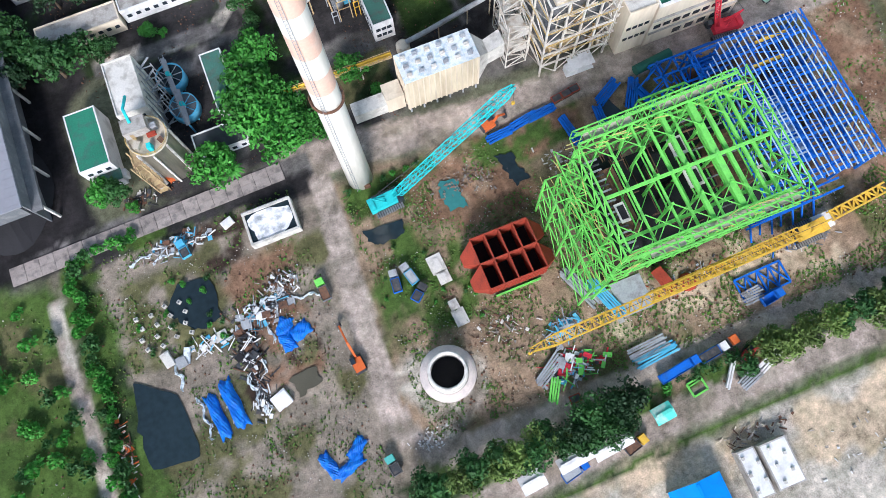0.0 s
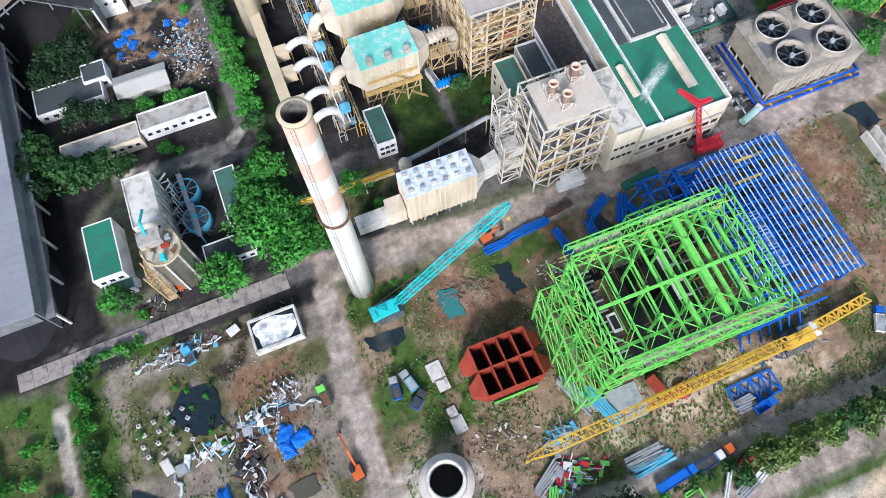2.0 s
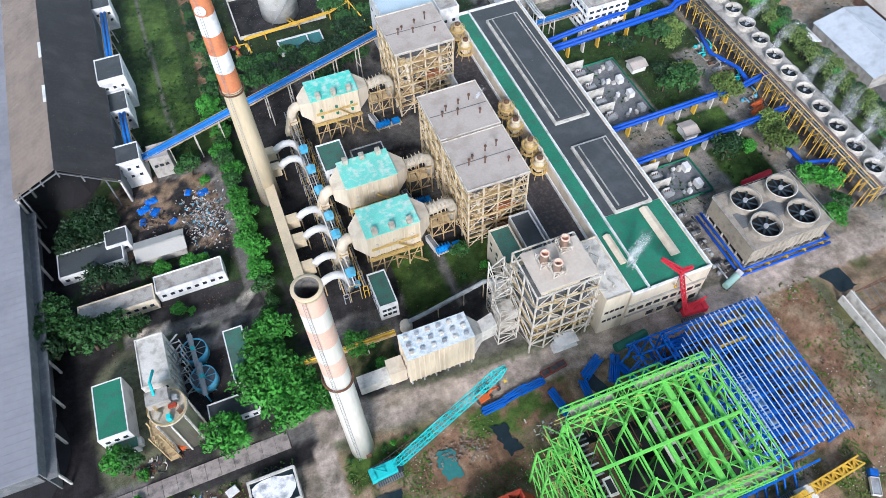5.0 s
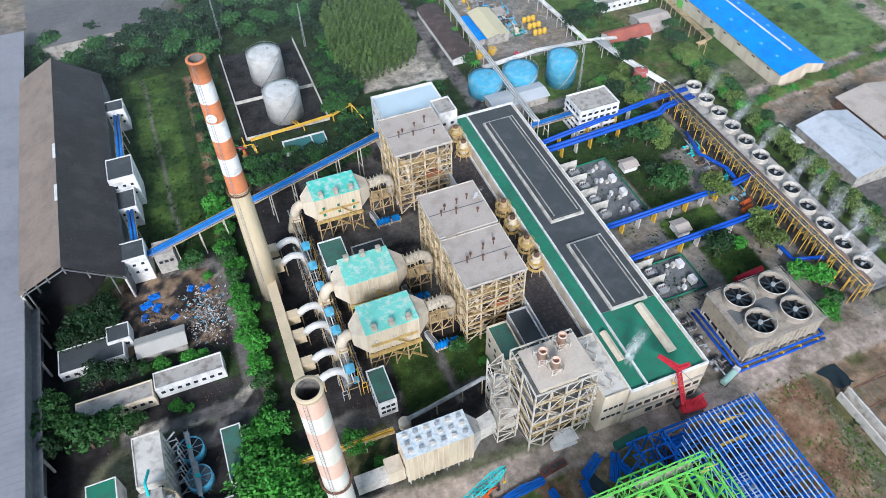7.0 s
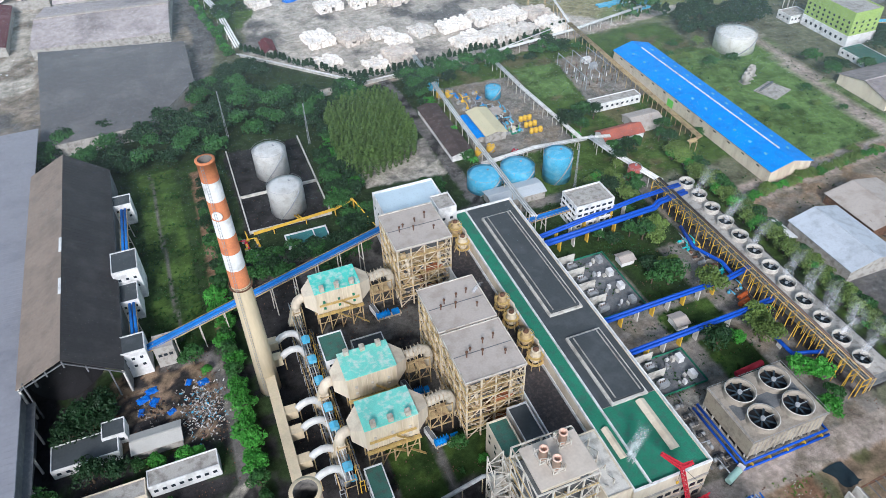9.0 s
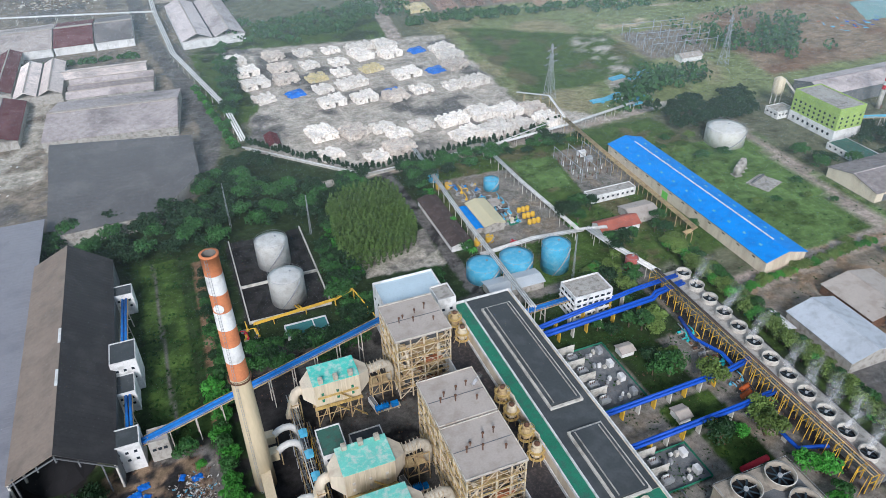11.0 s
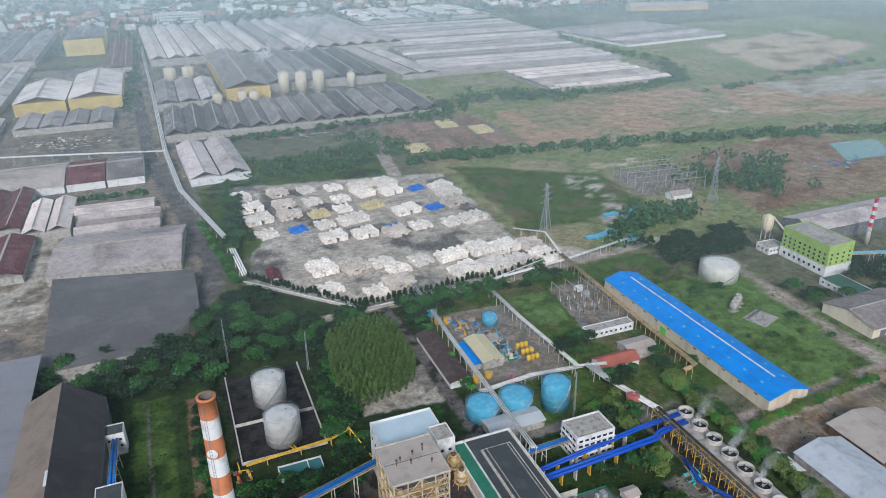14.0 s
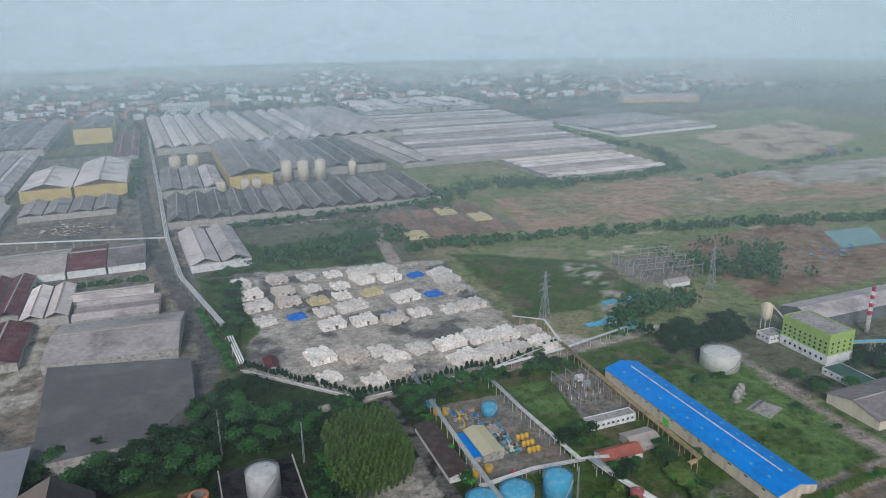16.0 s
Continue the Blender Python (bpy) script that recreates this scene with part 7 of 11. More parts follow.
truck(-19, -1, 100, mat("teal paint", (0.1, 0.4, 0.35), var=0.2), M_DKGREY, 5, "small teal truck by the rubble", False, M_DARK)
truck(-2.5, 41, 85, M_GREYST, M_BLUE, 6, "blue tipper truck parked on grass", False, M_DARK)
truck(1.5, 41.5, 105, M_GREYST, M_LBLUE, 6, "grey blue tipper truck parked on grass", False, M_GREYST)
truck(2.2, 36, 40, M_DARK, M_BLUE, 5, "dark small truck parked on grass", False, M_DARK)
truck(-50, 90, 20, M_ORANGE, M_CONC, 5, "orange concrete mixer truck at the silo", True)
truck(124, 10, 60, M_BLUE, M_WHITE, 7, "blue and white truck at the corner of the site", False, M_GREYST)
truck(84, 1.5, 8, M_BLUE, M_BLUE, 6, "blue flatbed at the edge of the site")


def excavator(x, y, rz, m_, label, reach=7.0):
    e = thing("excavator", label, "excavator", (x, y, 0), rz, "excavators")
    for s in (-1, 1):
        part("track", cuboid(0, s * 1.2, 0, 4.2, 0.7, 0.9), M_DARK, e)
    part("house", cuboid(-0.4, 0, 1.0, 3.4, 2.7, 1.3), m_, e)
    part("cab", cuboid(0.9, 0.8, 1.0, 1.6, 1.1, 2.0), M_GLASS, e)
    part("counterweight", cuboid(-2.3, 0, 1.0, 0.6, 2.6, 1.1), M_DARK, e)
    bm = bmesh.new()
    add_bar(bm, (1.2, -0.3, 1.8), (reach * 0.5, -0.3, 4.2), 0.55), add_bar(bm, (reach * 0.5, -0.3, 4.2), (reach * 0.95, -0.3, 2.6), 0.45)
    part("boom", bm, m_, e)
    part("bucket", cuboid(reach, -0.3, 0.8, 1.0, 1.1, 1.2), M_DARK, e)


excavator(-18.6, 25.0, 98, M_ORANGE, "orange excavator with its arm stretched along the dirt road", 11)
excavator(36.5, 72.0, 12, M_ORANGE, "small orange excavator beside the road", 5)
excavator(72, -9, 30, M_REDP, "red excavator on the grass verge", 5)

# ---- south edge ----
for x0, y0, x1, y1, lb in ((18, -17, 27, -14.5, "low shed with a white sheet roof under trees"), (27, -17.5, 36, -14.8, "long low white-roofed shed under trees"), (8, -18.4, 13, -15, "small white-roofed hut by the road")):
    gable_building("shed", lb, "shed", x0, y0, x1, y1, 2.4, 3.0, M_CONC, M_WHITE, "x", "roadside sheds", 0, 6)
gable_building("shed", "low shed with a faded turquoise sheet roof", "shed", 44, -15.5, 48, -12.5, 2.2, 2.9, M_CONC, M_TURQ, "x", "roadside sheds", 0, 6)
bh = gable_building("workshop", "open workshop with a bright blue sheet roof", "workshop", 39, -46, 51, -31, 4.5, 6.5, M_CONC, M_BLUEROOF, "y")
for x0, y0, x1, y1 in ((63, -40, 70, -29), (57.5, -40, 62, -28.5)):
    nb2 = flat_building("unfinished_building", "unfinished flat white concrete roof slab with stubs", "building", x0, y0, x1, y1, 3.2, M_CONC, M_WHITE, 0.1)
    for k in range(5):
        part("stub", cuboid((k % 2 - 0.5) * 3, (k - 2) * 2.0, 3.33, 0.7, 0.7, 0.6), M_CONC_L, nb2)
fx = thing("unfinished_shed", "unfinished grey concrete frame with bare roof trusses", "building", (166, 44, 0), 0)
for y in (-20, -13, -6, 1, 8, 15):
    for x in (-10, 10):
        part("column", cuboid(x, y, 0, 0.6, 0.6, 5), M_CONC_L, fx)
    bm = bmesh.new()
    add_bar(bm, (-10, y, 5), (0, y, 8), 0.4), add_bar(bm, (10, y, 5), (0, y, 8), 0.4), add_bar(bm, (-10, y, 5), (10, y, 5), 0.35)
    part("roof_truss", bm, M_RUST, fx)
bm = bmesh.new()
for k in range(9):
    x = -10 + k * 2.5
    add_bar(bm, (x, -20, 5 + (10 - abs(x)) * 0.3), (x, 15, 5 + (10 - abs(x)) * 0.3), 0.2)
part("purlins", bm, M_DKGREY, fx)
part("wall", cuboid(-10.6, -3, 0, 0.5, 38, 5), M_CONC_L, fx)
part("wall", cuboid(-13, -3, 0, 0.5, 38, 3.5), M_CONC_L, fx)


# ================= coal side =================
def skew_shed(name, label, x0, xr, x1, y0, y1, zw, zr, ze, mats, walls=True):
    """A big shed whose two roof slopes differ."""
    s = thing(name, label, "shed", (0, 0, 0))
    for (xa, za), (xb, zb), m_ in (((x0, zw), (xr, zr), mats[0]), ((xr, zr), (x1, ze), mats[1])):
        bm = bmesh.new()
        vs = [[bm.verts.new((x, y, z + o)) for x, z in ((xa, za), (xb, zb)) for y in (y0, y1)] for o in (0.0, 0.35)]
        lo, hi = vs
        for f in ((0, 2, 3, 1),):
            bm.faces.new([hi[i] for i in f]), bm.faces.new([lo[i] for i in f[::-1]])
        for i, j in ((0, 2), (2, 3), (3, 1), (1, 0)):
            bm.faces.new((lo[i], lo[j], hi[j], hi[i]))
        part("roof", bm, m_, s, fix=True)
        bm = bmesh.new()
        n = int((y1 - y0) / 2.2)
        for i in range(n + 1):
            y = y0 + (y1 - y0) * i / n
            add_bar(bm, (xa, y, za + 0.38), (xb, y, zb + 0.38), 0.14, 0.1)
        part("sheet_seam", bm, m_, s)
    bm = bmesh.new()
    add_box(bm, x1 - 0.3, (y0 + y1) / 2, 0, 0.3, y1 - y0 - 1, ze)
    add_box(bm, (x0 + x1) / 2, y1 - 0.5, 0, x1 - x0 - 1, 0.3, min(zw, ze))
    part("wall", bm, M_DKGREY, s)
    k = 0
    y = y0 + 1
    while y < y1:
        for x, z in ((x0 + 0.5, zw), (x1 - 0.7, ze)):
            part("column", cuboid(x, y, 0, 0.7, 0.7, z), M_CONC_L, s)
        y += 14
    return s


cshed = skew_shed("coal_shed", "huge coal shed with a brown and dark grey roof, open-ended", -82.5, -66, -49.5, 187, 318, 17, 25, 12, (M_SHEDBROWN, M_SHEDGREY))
bm = bmesh.new()
for x, z in ((-80, 19), (-72, 22), (-66, 24), (-60, 19), (-54, 14)):
    add_bar(bm, (x, 187.5, 0 if x in (-80, -54) else z - 3), (x, 187.5, z), 0.5)
add_bar(bm, (-82, 187.5, 16), (-66, 187.5, 23), 0.4), add_bar(bm, (-66, 187.5, 23), (-50, 187.5, 11), 0.4)
part("gable_truss", bm, M_DKGREY, cshed)
for y in (225, 250):
    part("roof_light", cuboid(-66.4, y, 25.4, 1.0, 9, 0.2), M_WHITE, cshed)
ps = thing("coal_shed", "long pale grey shed roof over the coal store", "shed", (0, 0, 0))
part("roof", cuboid(-114, 230, 13.8, 64, 278, 0.5), M_SHEDPALE, ps)
bm = bmesh.new()
for i in range(110):
    add_box(bm, -114, 92 + i * 2.52, 14.3, 64, 0.12, 0.08)
part("sheet_seam", bm, M_SHEDPALE, ps)
part("side_lean_to", cuboid(-80.6, 139, 9.0, 2.8, 96, 0.4), M_DKGREY, ps)
part("wall", cuboid(-82.2, 139, 0, 0.4, 95, 13.7), M_DKGREY, ps)
for y in range(92, 188, 12):
    part("column", cuboid(-79.6, y, 0, 0.6, 0.6, 9), M_CONC_L, ps)
part("wall", cuboid(-114, 91.6, 8, 62, 0.4, 5.7), M_DKGREY, ps)
for s, rr in (((-95, 150), 16), ((-72, 215), 14), ((-92, 105), 12), ((-70, 260), 15)):
    bm = bmesh.new()
    n = 26
    rg = random.Random(int(s[0]))
    rings_ = [[bm.verts.new((s[0] + rr * k * (1 + 0.12 * math.sin(3 * a + s[0])) * math.cos(a), s[1] + 1.6 * rr * k * math.sin(a), h + rg.uniform(-0.3, 0.3))) for a in [2 * math.pi * i / n for i in range(n)]] for k, h in ((1, 0.4), (0.75, 2.2), (0.45, 4.6), (0.15, 6))]
    for lo, hi in zip(rings_, rings_[1:]):
        for i in range(n):
            bm.faces.new((lo[i], lo[(i + 1) % n], hi[(i + 1) % n], hi[i]))
    bm.faces.new(rings_[-1]), bm.faces.new(rings_[0][::-1])
    tagged(new("coal_mound", finish("coal_pile", bm, M_BLACK)), "black coal pile on the ground under the shed", "coal pile")

# conveyor houses and blue conveyors
for x0, y0, x1, y1, h in ((-52, 194, -42, 203, 12.5), (-51, 236, -41, 249, 15.5), (-50, 224, -43, 235, 10), (-50, 288, -42, 296, 11)):
    flat_building("transfer_house", "white conveyor transfer house with a dark roof", "building", x0, y0, x1, y1, h, M_WHITE, M_DARKROOF, 0.5, (h * 0.45, h * 0.75), 3, 3, (1.1, 1.1), "transfer houses")


def conveyor(a, b, w, label, m_=None):
    """A covered belt: two rounded blue hoods side by side on trestles."""
    a, b = Vector(a), Vector(b)
    c_ = thing("conveyor", label, "conveyor", a)
    d = b - a
    side = Vector((-d.y, d.x, 0)).normalized()
    for s in (-0.25, 0.25):
        bm = bmesh.new()
        add_pipe(bm, [side * s * w + Vector((0, 0, 0.4)), d + side * s * w + Vector((0, 0, 0.4))], w * 0.21, 12)
        part("hood", bm, m_ or M_BLUE2, c_)
    bm = bmesh.new()
    add_bar(bm, (0, 0, -0.3), d + Vector((0, 0, -0.3)), w, 0.4)
    for s in (-0.5, 0.5):
        add_bar(bm, side * s * w + Vector((0, 0, 0.8)), d + side * s * w + Vector((0, 0, 0.8)), 0.12)
    part("gallery", bm, M_TAN, c_)
    n = max(2, int(d.length / 9))
    for i in range(1, n):
        p = d * (i / n)
        bm = bmesh.new()
        for s in (-0.45, 0.45):
            add_bar(bm, p + side * s * w, (p.x + side.x * s * w * 1.5, p.y + side.y * s * w * 1.5, -a.z), 0.35)
        add_bar(bm, p + side * -0.5 * w + Vector((0, 0, -(a.z + p.z) * 0.5)), p + side * 0.5 * w + Vector((0, 0, -(a.z + p.z) * 0.5)), 0.25)
        part("trestle", bm, M_STEELW, c_)
    return c_


M_BLUE2 = mat("blue conveyor hood", (0.02, 0.17, 0.52), dirt=(0.03, 0.13, 0.4), var=0.2, scale=1.0)
conveyor((-42, 197.5, 9), (54, 216, 20), 3.4, "twin blue covered coal conveyor climbing to the boilers")
conveyor((-46.5, 249, 10), (-46, 288, 8.5), 3.0, "blue covered conveyor along the coal shed")
conveyor((-46, 203, 8), (-46, 224, 8.5), 3.0, "short blue covered conveyor between transfer houses")
flat_building("transfer_house", "grey transfer platform on the conveyor", "building", -40, 195, -33, 202, 9.5, M_CONC, M_GREYROOF, 0.6, (6,), 3, 2)
conveyor((-27, 100, 5.5), (19, 99.5, 5.5), 1.6, "yellow pipe bridge on steel legs", M_YELLOW)

# block plant: tower, silo, thickeners
ot = flat_building("silo_tower", "tall stained white concrete tower with stairs", "building", -53, 104.5, -45, 120.5, 15, M_CONC_L, M_CONC_L, 0.5, (5, 9, 12), 2, 4)
bm = bmesh.new()
for i in range(6):
    add_bar(bm, (4.2, -7 + i * 2.4, 1 + i * 2.2), (7.5, -5 + i * 2.4, 2 + i * 2.2), 0.4)
    add_bar(bm, (4.3, -7 + i * 2.4, 0), (4.3, -7 + i * 2.4, 14), 0.25), add_bar(bm, (7.6, -7 + i * 2.4, 0), (7.6, -7 + i * 2.4, 13), 0.25)
    add_bar(bm, (4.3, -7 + i * 2.4, 2 + 2 * i), (7.6, -7 + i * 2.4, 2 + 2 * i), 0.25)
part("stair_frame", bm, M_GREYST, ot)
sl = thing("ash_silo", "cylindrical cream concrete silo with yellow stair frames", "silo", (-46.3, 94.5, 0))
bm = bmesh.new()
add_rings(bm, [(5.0, 0), (5.0, 18), (5.2, 18), (5.2, 18.5), (4.8, 18.5), (4.8, 18.2)], 28)
part("shell", bm, mat("silo concrete", (0.56, 0.5, 0.38), dirt=(0.4, 0.36, 0.28), var=0.15, streak=1), sl)
for k in range(8):
    bm = bmesh.new()
    a0 = k * 0.785
    add_box(bm, 5.35 * math.cos(a0), 5.35 * math.sin(a0), 0, 0.5, 0.5, 18, a0)
    part("rib", bm, M_CONC_L, sl)
bm = bmesh.new()
for i in range(8):
    add_box(bm, -4.5 - 0.5, -4.5 + i * 0.3, 2 * i + 1, 2.4, 5, 0.15)
    add_bar(bm, (-6.2, -6.5, 2 * i), (-6.2, -2, 2 * i + 2), 0.25), add_bar(bm, (-6.2, -6.5, 2 * i + 1.8), (-6.2, -2, 2 * i + 1.8), 0.15)
for x, y in ((-6.2, -6.5), (-6.2, -2), (-3.5, -6.5)):
    add_bar(bm, (x, y, 0), (x, y, 18), 0.3)
part("stairs", bm, M_TAN, sl)
bm = bmesh.new()
add_box(bm, -1.5, 2.5, 19.0, 6, 4, 3.0)
part("filter_house", bm, M_CONC, sl)
bm = bmesh.new()
for i in range(18):
    a0 = 2 * math.pi * i / 18
    add_bar(bm, (5.1 * math.cos(a0), 5.1 * math.sin(a0), 18.5), (5.1 * math.cos(a0), 5.1 * math.sin(a0), 19.6), 0.09)
for zz in (19.0, 19.6):
    add_rings(bm, [(5.06, zz), (5.14, zz), (5.14, zz + 0.09), (5.06, zz + 0.09)], 28, 0, 0, False, False)
part("handrail", bm, M_RAIL, sl)
for k, (x_, y_, a_, h_) in enumerate(((2.4, 1.8, 1.6, 1.8), (3.0, -2.2, 1.2, 1.2), (-2.8, -1.6, 2.0, 1.4), (0.2, -3.4, 1.4, 2.2), (-3.0, 0.8, 1.0, 2.6))):
    part("roof_unit", cuboid(x_, y_, 18.2, a_, a_ * 0.8, h_, k * 0.5), (M_GREYST, M_RUST, M_CLADDUCT, M_CYAN, M_TAN)[k], sl)
bm = bmesh.new()
add_pipe(bm, [(-2, 3, 22), (-2, 6, 24), (-1.5, 11, 21)], 0.4, 8)
part("pipe", bm, M_CYAN, sl)
part("motor", cuboid(1.6, -0.5, 19.3, 2.2, 1.0, 0.8), M_RED, sl)
gb_ = flat_building("plant_building", "white block with a green coated roof", "building", -68.5, 97, -60, 114.5, 8.5, M_WHITE, M_GREENROOF, 0.25, (3, 6), 3, 4)
part("annex", cuboid(1.5, -10.2, 0, 6, 3, 4), M_WHITE, gb_)
part("annex_roof", cuboid(1.5, -10.2, 4.01, 6.3, 3.2, 0.15), M_GREENROOF2, gb_)
part("cooling_unit", cuboid(4.6, -9.5, 0, 1.5, 2.2, 2.5), M_WHITE, gb_)
for i, (x, y) in enumerate(((-39.5, 117.5), (-38.5, 107.5))):
    tk = thing("thickener_tank", "round turquoise thickener tank with a bridge", "tank", (x, y, 0), 0, "thickeners")
    bm = bmesh.new()
    add_rings(bm, [(3.9, 1.2), (3.9, 5), (3.7, 5), (3.7, 4.3)], 28, cap0=True, cap1=False)
    part("shell", bm, M_LBLUE, tk)
    bm = bmesh.new()
    add_rings(bm, [(3.7, 4.0), (3.7, 4.25)], 28)
    part("water", bm, M_WATER if i == 0 else M_DKGREY, tk)
    part("bridge", cuboid(0, 0, 5.2, 1.1, 9.6, 0.25), M_GREYST, tk)
    bm = bmesh.new()
    add_rings(bm, [(0.7, 4.2), (0.7, 6.2)], 12)
    part("drive", bm, M_CYAN, tk)
    for k in range(8):
        a0 = k * math.pi / 4
        part("rake_arm", cuboid(2.2 * math.cos(a0), 2.2 * math.sin(a0), 4.5, 2.8, 0.18, 0.15, a0), M_LBLUE if i else M_GREYST, tk)
    for k in range(4):
        a0 = k * math.pi / 2 + 0.6
        part("leg", cuboid(3.4 * math.cos(a0), 3.4 * math.sin(a0), 0, 0.4, 0.4, 1.2), M_LBLUE, tk)
bm = bmesh.new()
fr = thing("walkway_bridge", "long grey walkway bridge over the thickeners", "walkway", (-39.2, 112, 0), 3)
add_box(bm, 0, 0, 5.5, 1.2, 22, 0.2)
for s in (-0.6, 0.6):
    add_bar(bm, (s, -11, 6.6), (s, 11, 6.6), 0.1)
part("deck", bm, M_GREYST, fr)
for y in (-10.5, 0, 10.5):
    part("post", cuboid(0, y, 0, 0.4, 0.4, 5.5), M_LBLUE, fr)
flat_building("filter_building", "long low building with a stained green roof", "building", -30, 102, -24, 119.5, 6, M_WHITE, M_GREENROOF2, 0.3, (3,), 2, 5)
flat_building("store_building", "low white store with a dark flat roof", "building", -39.5, 92, -25, 99, 3, M_WHITE, M_DARKROOF, 0.5, (1.7,), 5, 2)
flat_building("office_row", "long low white office row with a grey roof", "building", -71, 139.5, -47.5, 146, 5, M_CREAM_W, M_CONC, 0.5, (2.8,), 9, 2)
flat_building("office_row", "long low white office row with a pale roof", "building", -47, 141.5, -25, 148, 5.2, M_WHITE, M_CONC, 0.5, (2.8,), 8, 2)
gable_building("shed", "open shed with a pale sheet roof beside the refuse", "shed", -51, 157.5, -35.5, 165, 3.5, 5, M_CONC, mat("pale beige sheet", (0.45, 0.44, 0.4), var=0.12), "x")
flat_building("workshop", "dark-roofed workshop with white walls", "building", -76, 160, -55, 170, 4, M_WHITE, M_DARKROOF, 0.4, (2.2,), 7, 2)
flat_building("workshop", "small white-walled workshop annex", "building", -60, 166, -52.5, 173, 5, M_WHITE, M_DARKROOF, 0.4, (2.5,), 3, 2)

# ================= tank yard and works north and east =================
def tank(x, y, r, h, m_, label, dome=0.12, segs=36, group="storage tanks"):
    t_ = thing("storage_tank", label, "tank", (x, y, 0), 0, group)
    bm = bmesh.new()
    add_rings(bm, [(r, 0), (r, h)], segs, cap1=False)
    part("shell", bm, m_, t_)
    bm = bmesh.new()
    add_rings(bm, [(r + 0.08, h + 0.004), (r * 0.7, h + r * dome * 0.55), (r * 0.3, h + r * dome * 0.9), (0.3, h + r * dome)], segs)
    part("roof", bm, m_, t_)
    bm = bmesh.new()
    for i in range(20):
        a0 = 2 * math.pi * i / 20
        add_bar(bm, (r * math.cos(a0), r * math.sin(a0), h), (r * math.cos(a0), r * math.sin(a0), h + 1.0), 0.08)
    add_rings(bm, [(r - 0.04, h + 1.0), (r + 0.04, h + 1.0), (r + 0.04, h + 1.08), (r - 0.04, h + 1.08)], segs, cap0=False, cap1=False)
    part("handrail", bm, M_GREYST, t_)
    for k in range(1, 4):
        bm = bmesh.new()
        add_rings(bm, [(r + 0.01, h * k / 4), (r + 0.06, h * k / 4), (r + 0.06, h * k / 4 + 0.15), (r + 0.01, h * k / 4 + 0.15)], segs, cap0=False, cap1=False)
        part("weld_ring", bm, m_, t_)
    bm = bmesh.new()
    for i in range(14):
        a0, a1 = -2.2 + i * 0.09, -2.2 + (i + 1) * 0.09
        add_bar(bm, ((r + 0.5) * math.cos(a0), (r + 0.5) * math.sin(a0), h * i / 14), ((r + 0.5) * math.cos(a1), (r + 0.5) * math.sin(a1), h * (i + 1) / 14), 0.7, 0.15)
    part("stair", bm, M_GREYST, t_)
    bm = bmesh.new()
    for i in range(12):
        a0 = 2 * math.pi * i / 12
        add_bar(bm, (0.4 * math.cos(a0), 0.4 * math.sin(a0), h + r * dome + 0.05), (r * math.cos(a0), r * math.sin(a0), h + 0.1), 0.1, 0.08)
    part("roof_rib", bm, m_, t_)
    part("manhole", cuboid(r * 0.3, r * 0.2, h + r * dome * 0.85, 0.9, 0.9, 0.4), M_GREYST, t_)
    return t_


tank(24, 303, 8.2, 13.5, M_SILVER, "silver fuel oil tank with a domed roof")
tank(25, 271, 8.2, 13.5, M_SILVER, "silver fuel oil tank with a domed roof and stairs")
for (x, y, r, h) in ((116.3, 251.2, 8.3, 7), (133.7, 250.7, 8.4, 7.5)):
    tank(x, y, r, h, M_LBLUE, "sky blue water tank with radial roof ribs", 0.1)
tank(151.8, 244.2, 7.0, 14, M_LBLUE, "tall sky blue water tank")
tank(156, 328, 4.6, 6, M_LBLUE, "small sky blue tank in the treatment yard", 0.05)
tank(128, 351, 3.5, 5, M_LBLUE, "small blue tank beside trees", 0.2)
tank(185, 228, 3.2, 7, mat("faded red paint", (0.45, 0.12, 0.1), var=0.15), "small faded red tank", 0.15)
tank(320, 323.5, 12.5, 10, mat("white tank paint", (0.72, 0.71, 0.66), dirt=(0.6, 0.58, 0.5), var=0.1), "large white storage tank in a bund", 0.06)
bw = thing("bund_wall", "low concrete bund wall round the oil tanks", "wall", (0, 0, 0))
for x0, y0, x1, y1 in ((5, 259, 42, 259.6), (42, 259, 42.6, 330), (4.4, 259, 5, 330), (5, 287, 42, 287.5)):
    part("wall", cuboid((x0 + x1) / 2, (y0 + y1) / 2, 0, max(x1 - x0, 0.6), max(y1 - y0, 0.6), 1.4), M_CONC_L, bw)
pt = thing("yellow_pipe_bridge", "yellow pipe bridge at the oil tanks", "pipe rack", (0, 0, 0))
bm = bmesh.new()
for k in range(3):
    add_pipe(bm, [(6, 255 + k * 0.7, 2.5), (44, 257 + k * 0.7, 3.5), (53, 258 + k * 0.7, 6), (57, 236, 6)], 0.22, 8)
add_pipe(bm, [(26, 263, 1.5), (28, 256, 3)], 0.4, 8), add_pipe(bm, [(27.5, 263, 1.5), (29, 256, 3)], 0.4, 8)
part("pipe", bm, M_YELLOW, pt)
for x, y in ((15, 256), (30, 257), (44, 258), (53, 258), (56, 246)):
    part("post", cuboid(x, y, 0, 0.3, 2.0, 3.0 if x < 50 else 6), M_YELLOW, pt)
pl = thing("water_basin", "concrete basin with green water", "basin", (28, 246, 0))
bm = bmesh.new()
for sx_, sy_, lx, ly in ((0, -1, 19, 0.5), (0, 1, 19, 0.5), (-1, 0, 0.5, 8), (1, 0, 0.5, 8), (0.35, 0, 0.5, 8)):
    add_box(bm, sx_ * 9.25, sy_ * 4.25, 0, lx, ly, 1.8)
part("wall", bm, M_WHITE, pl)
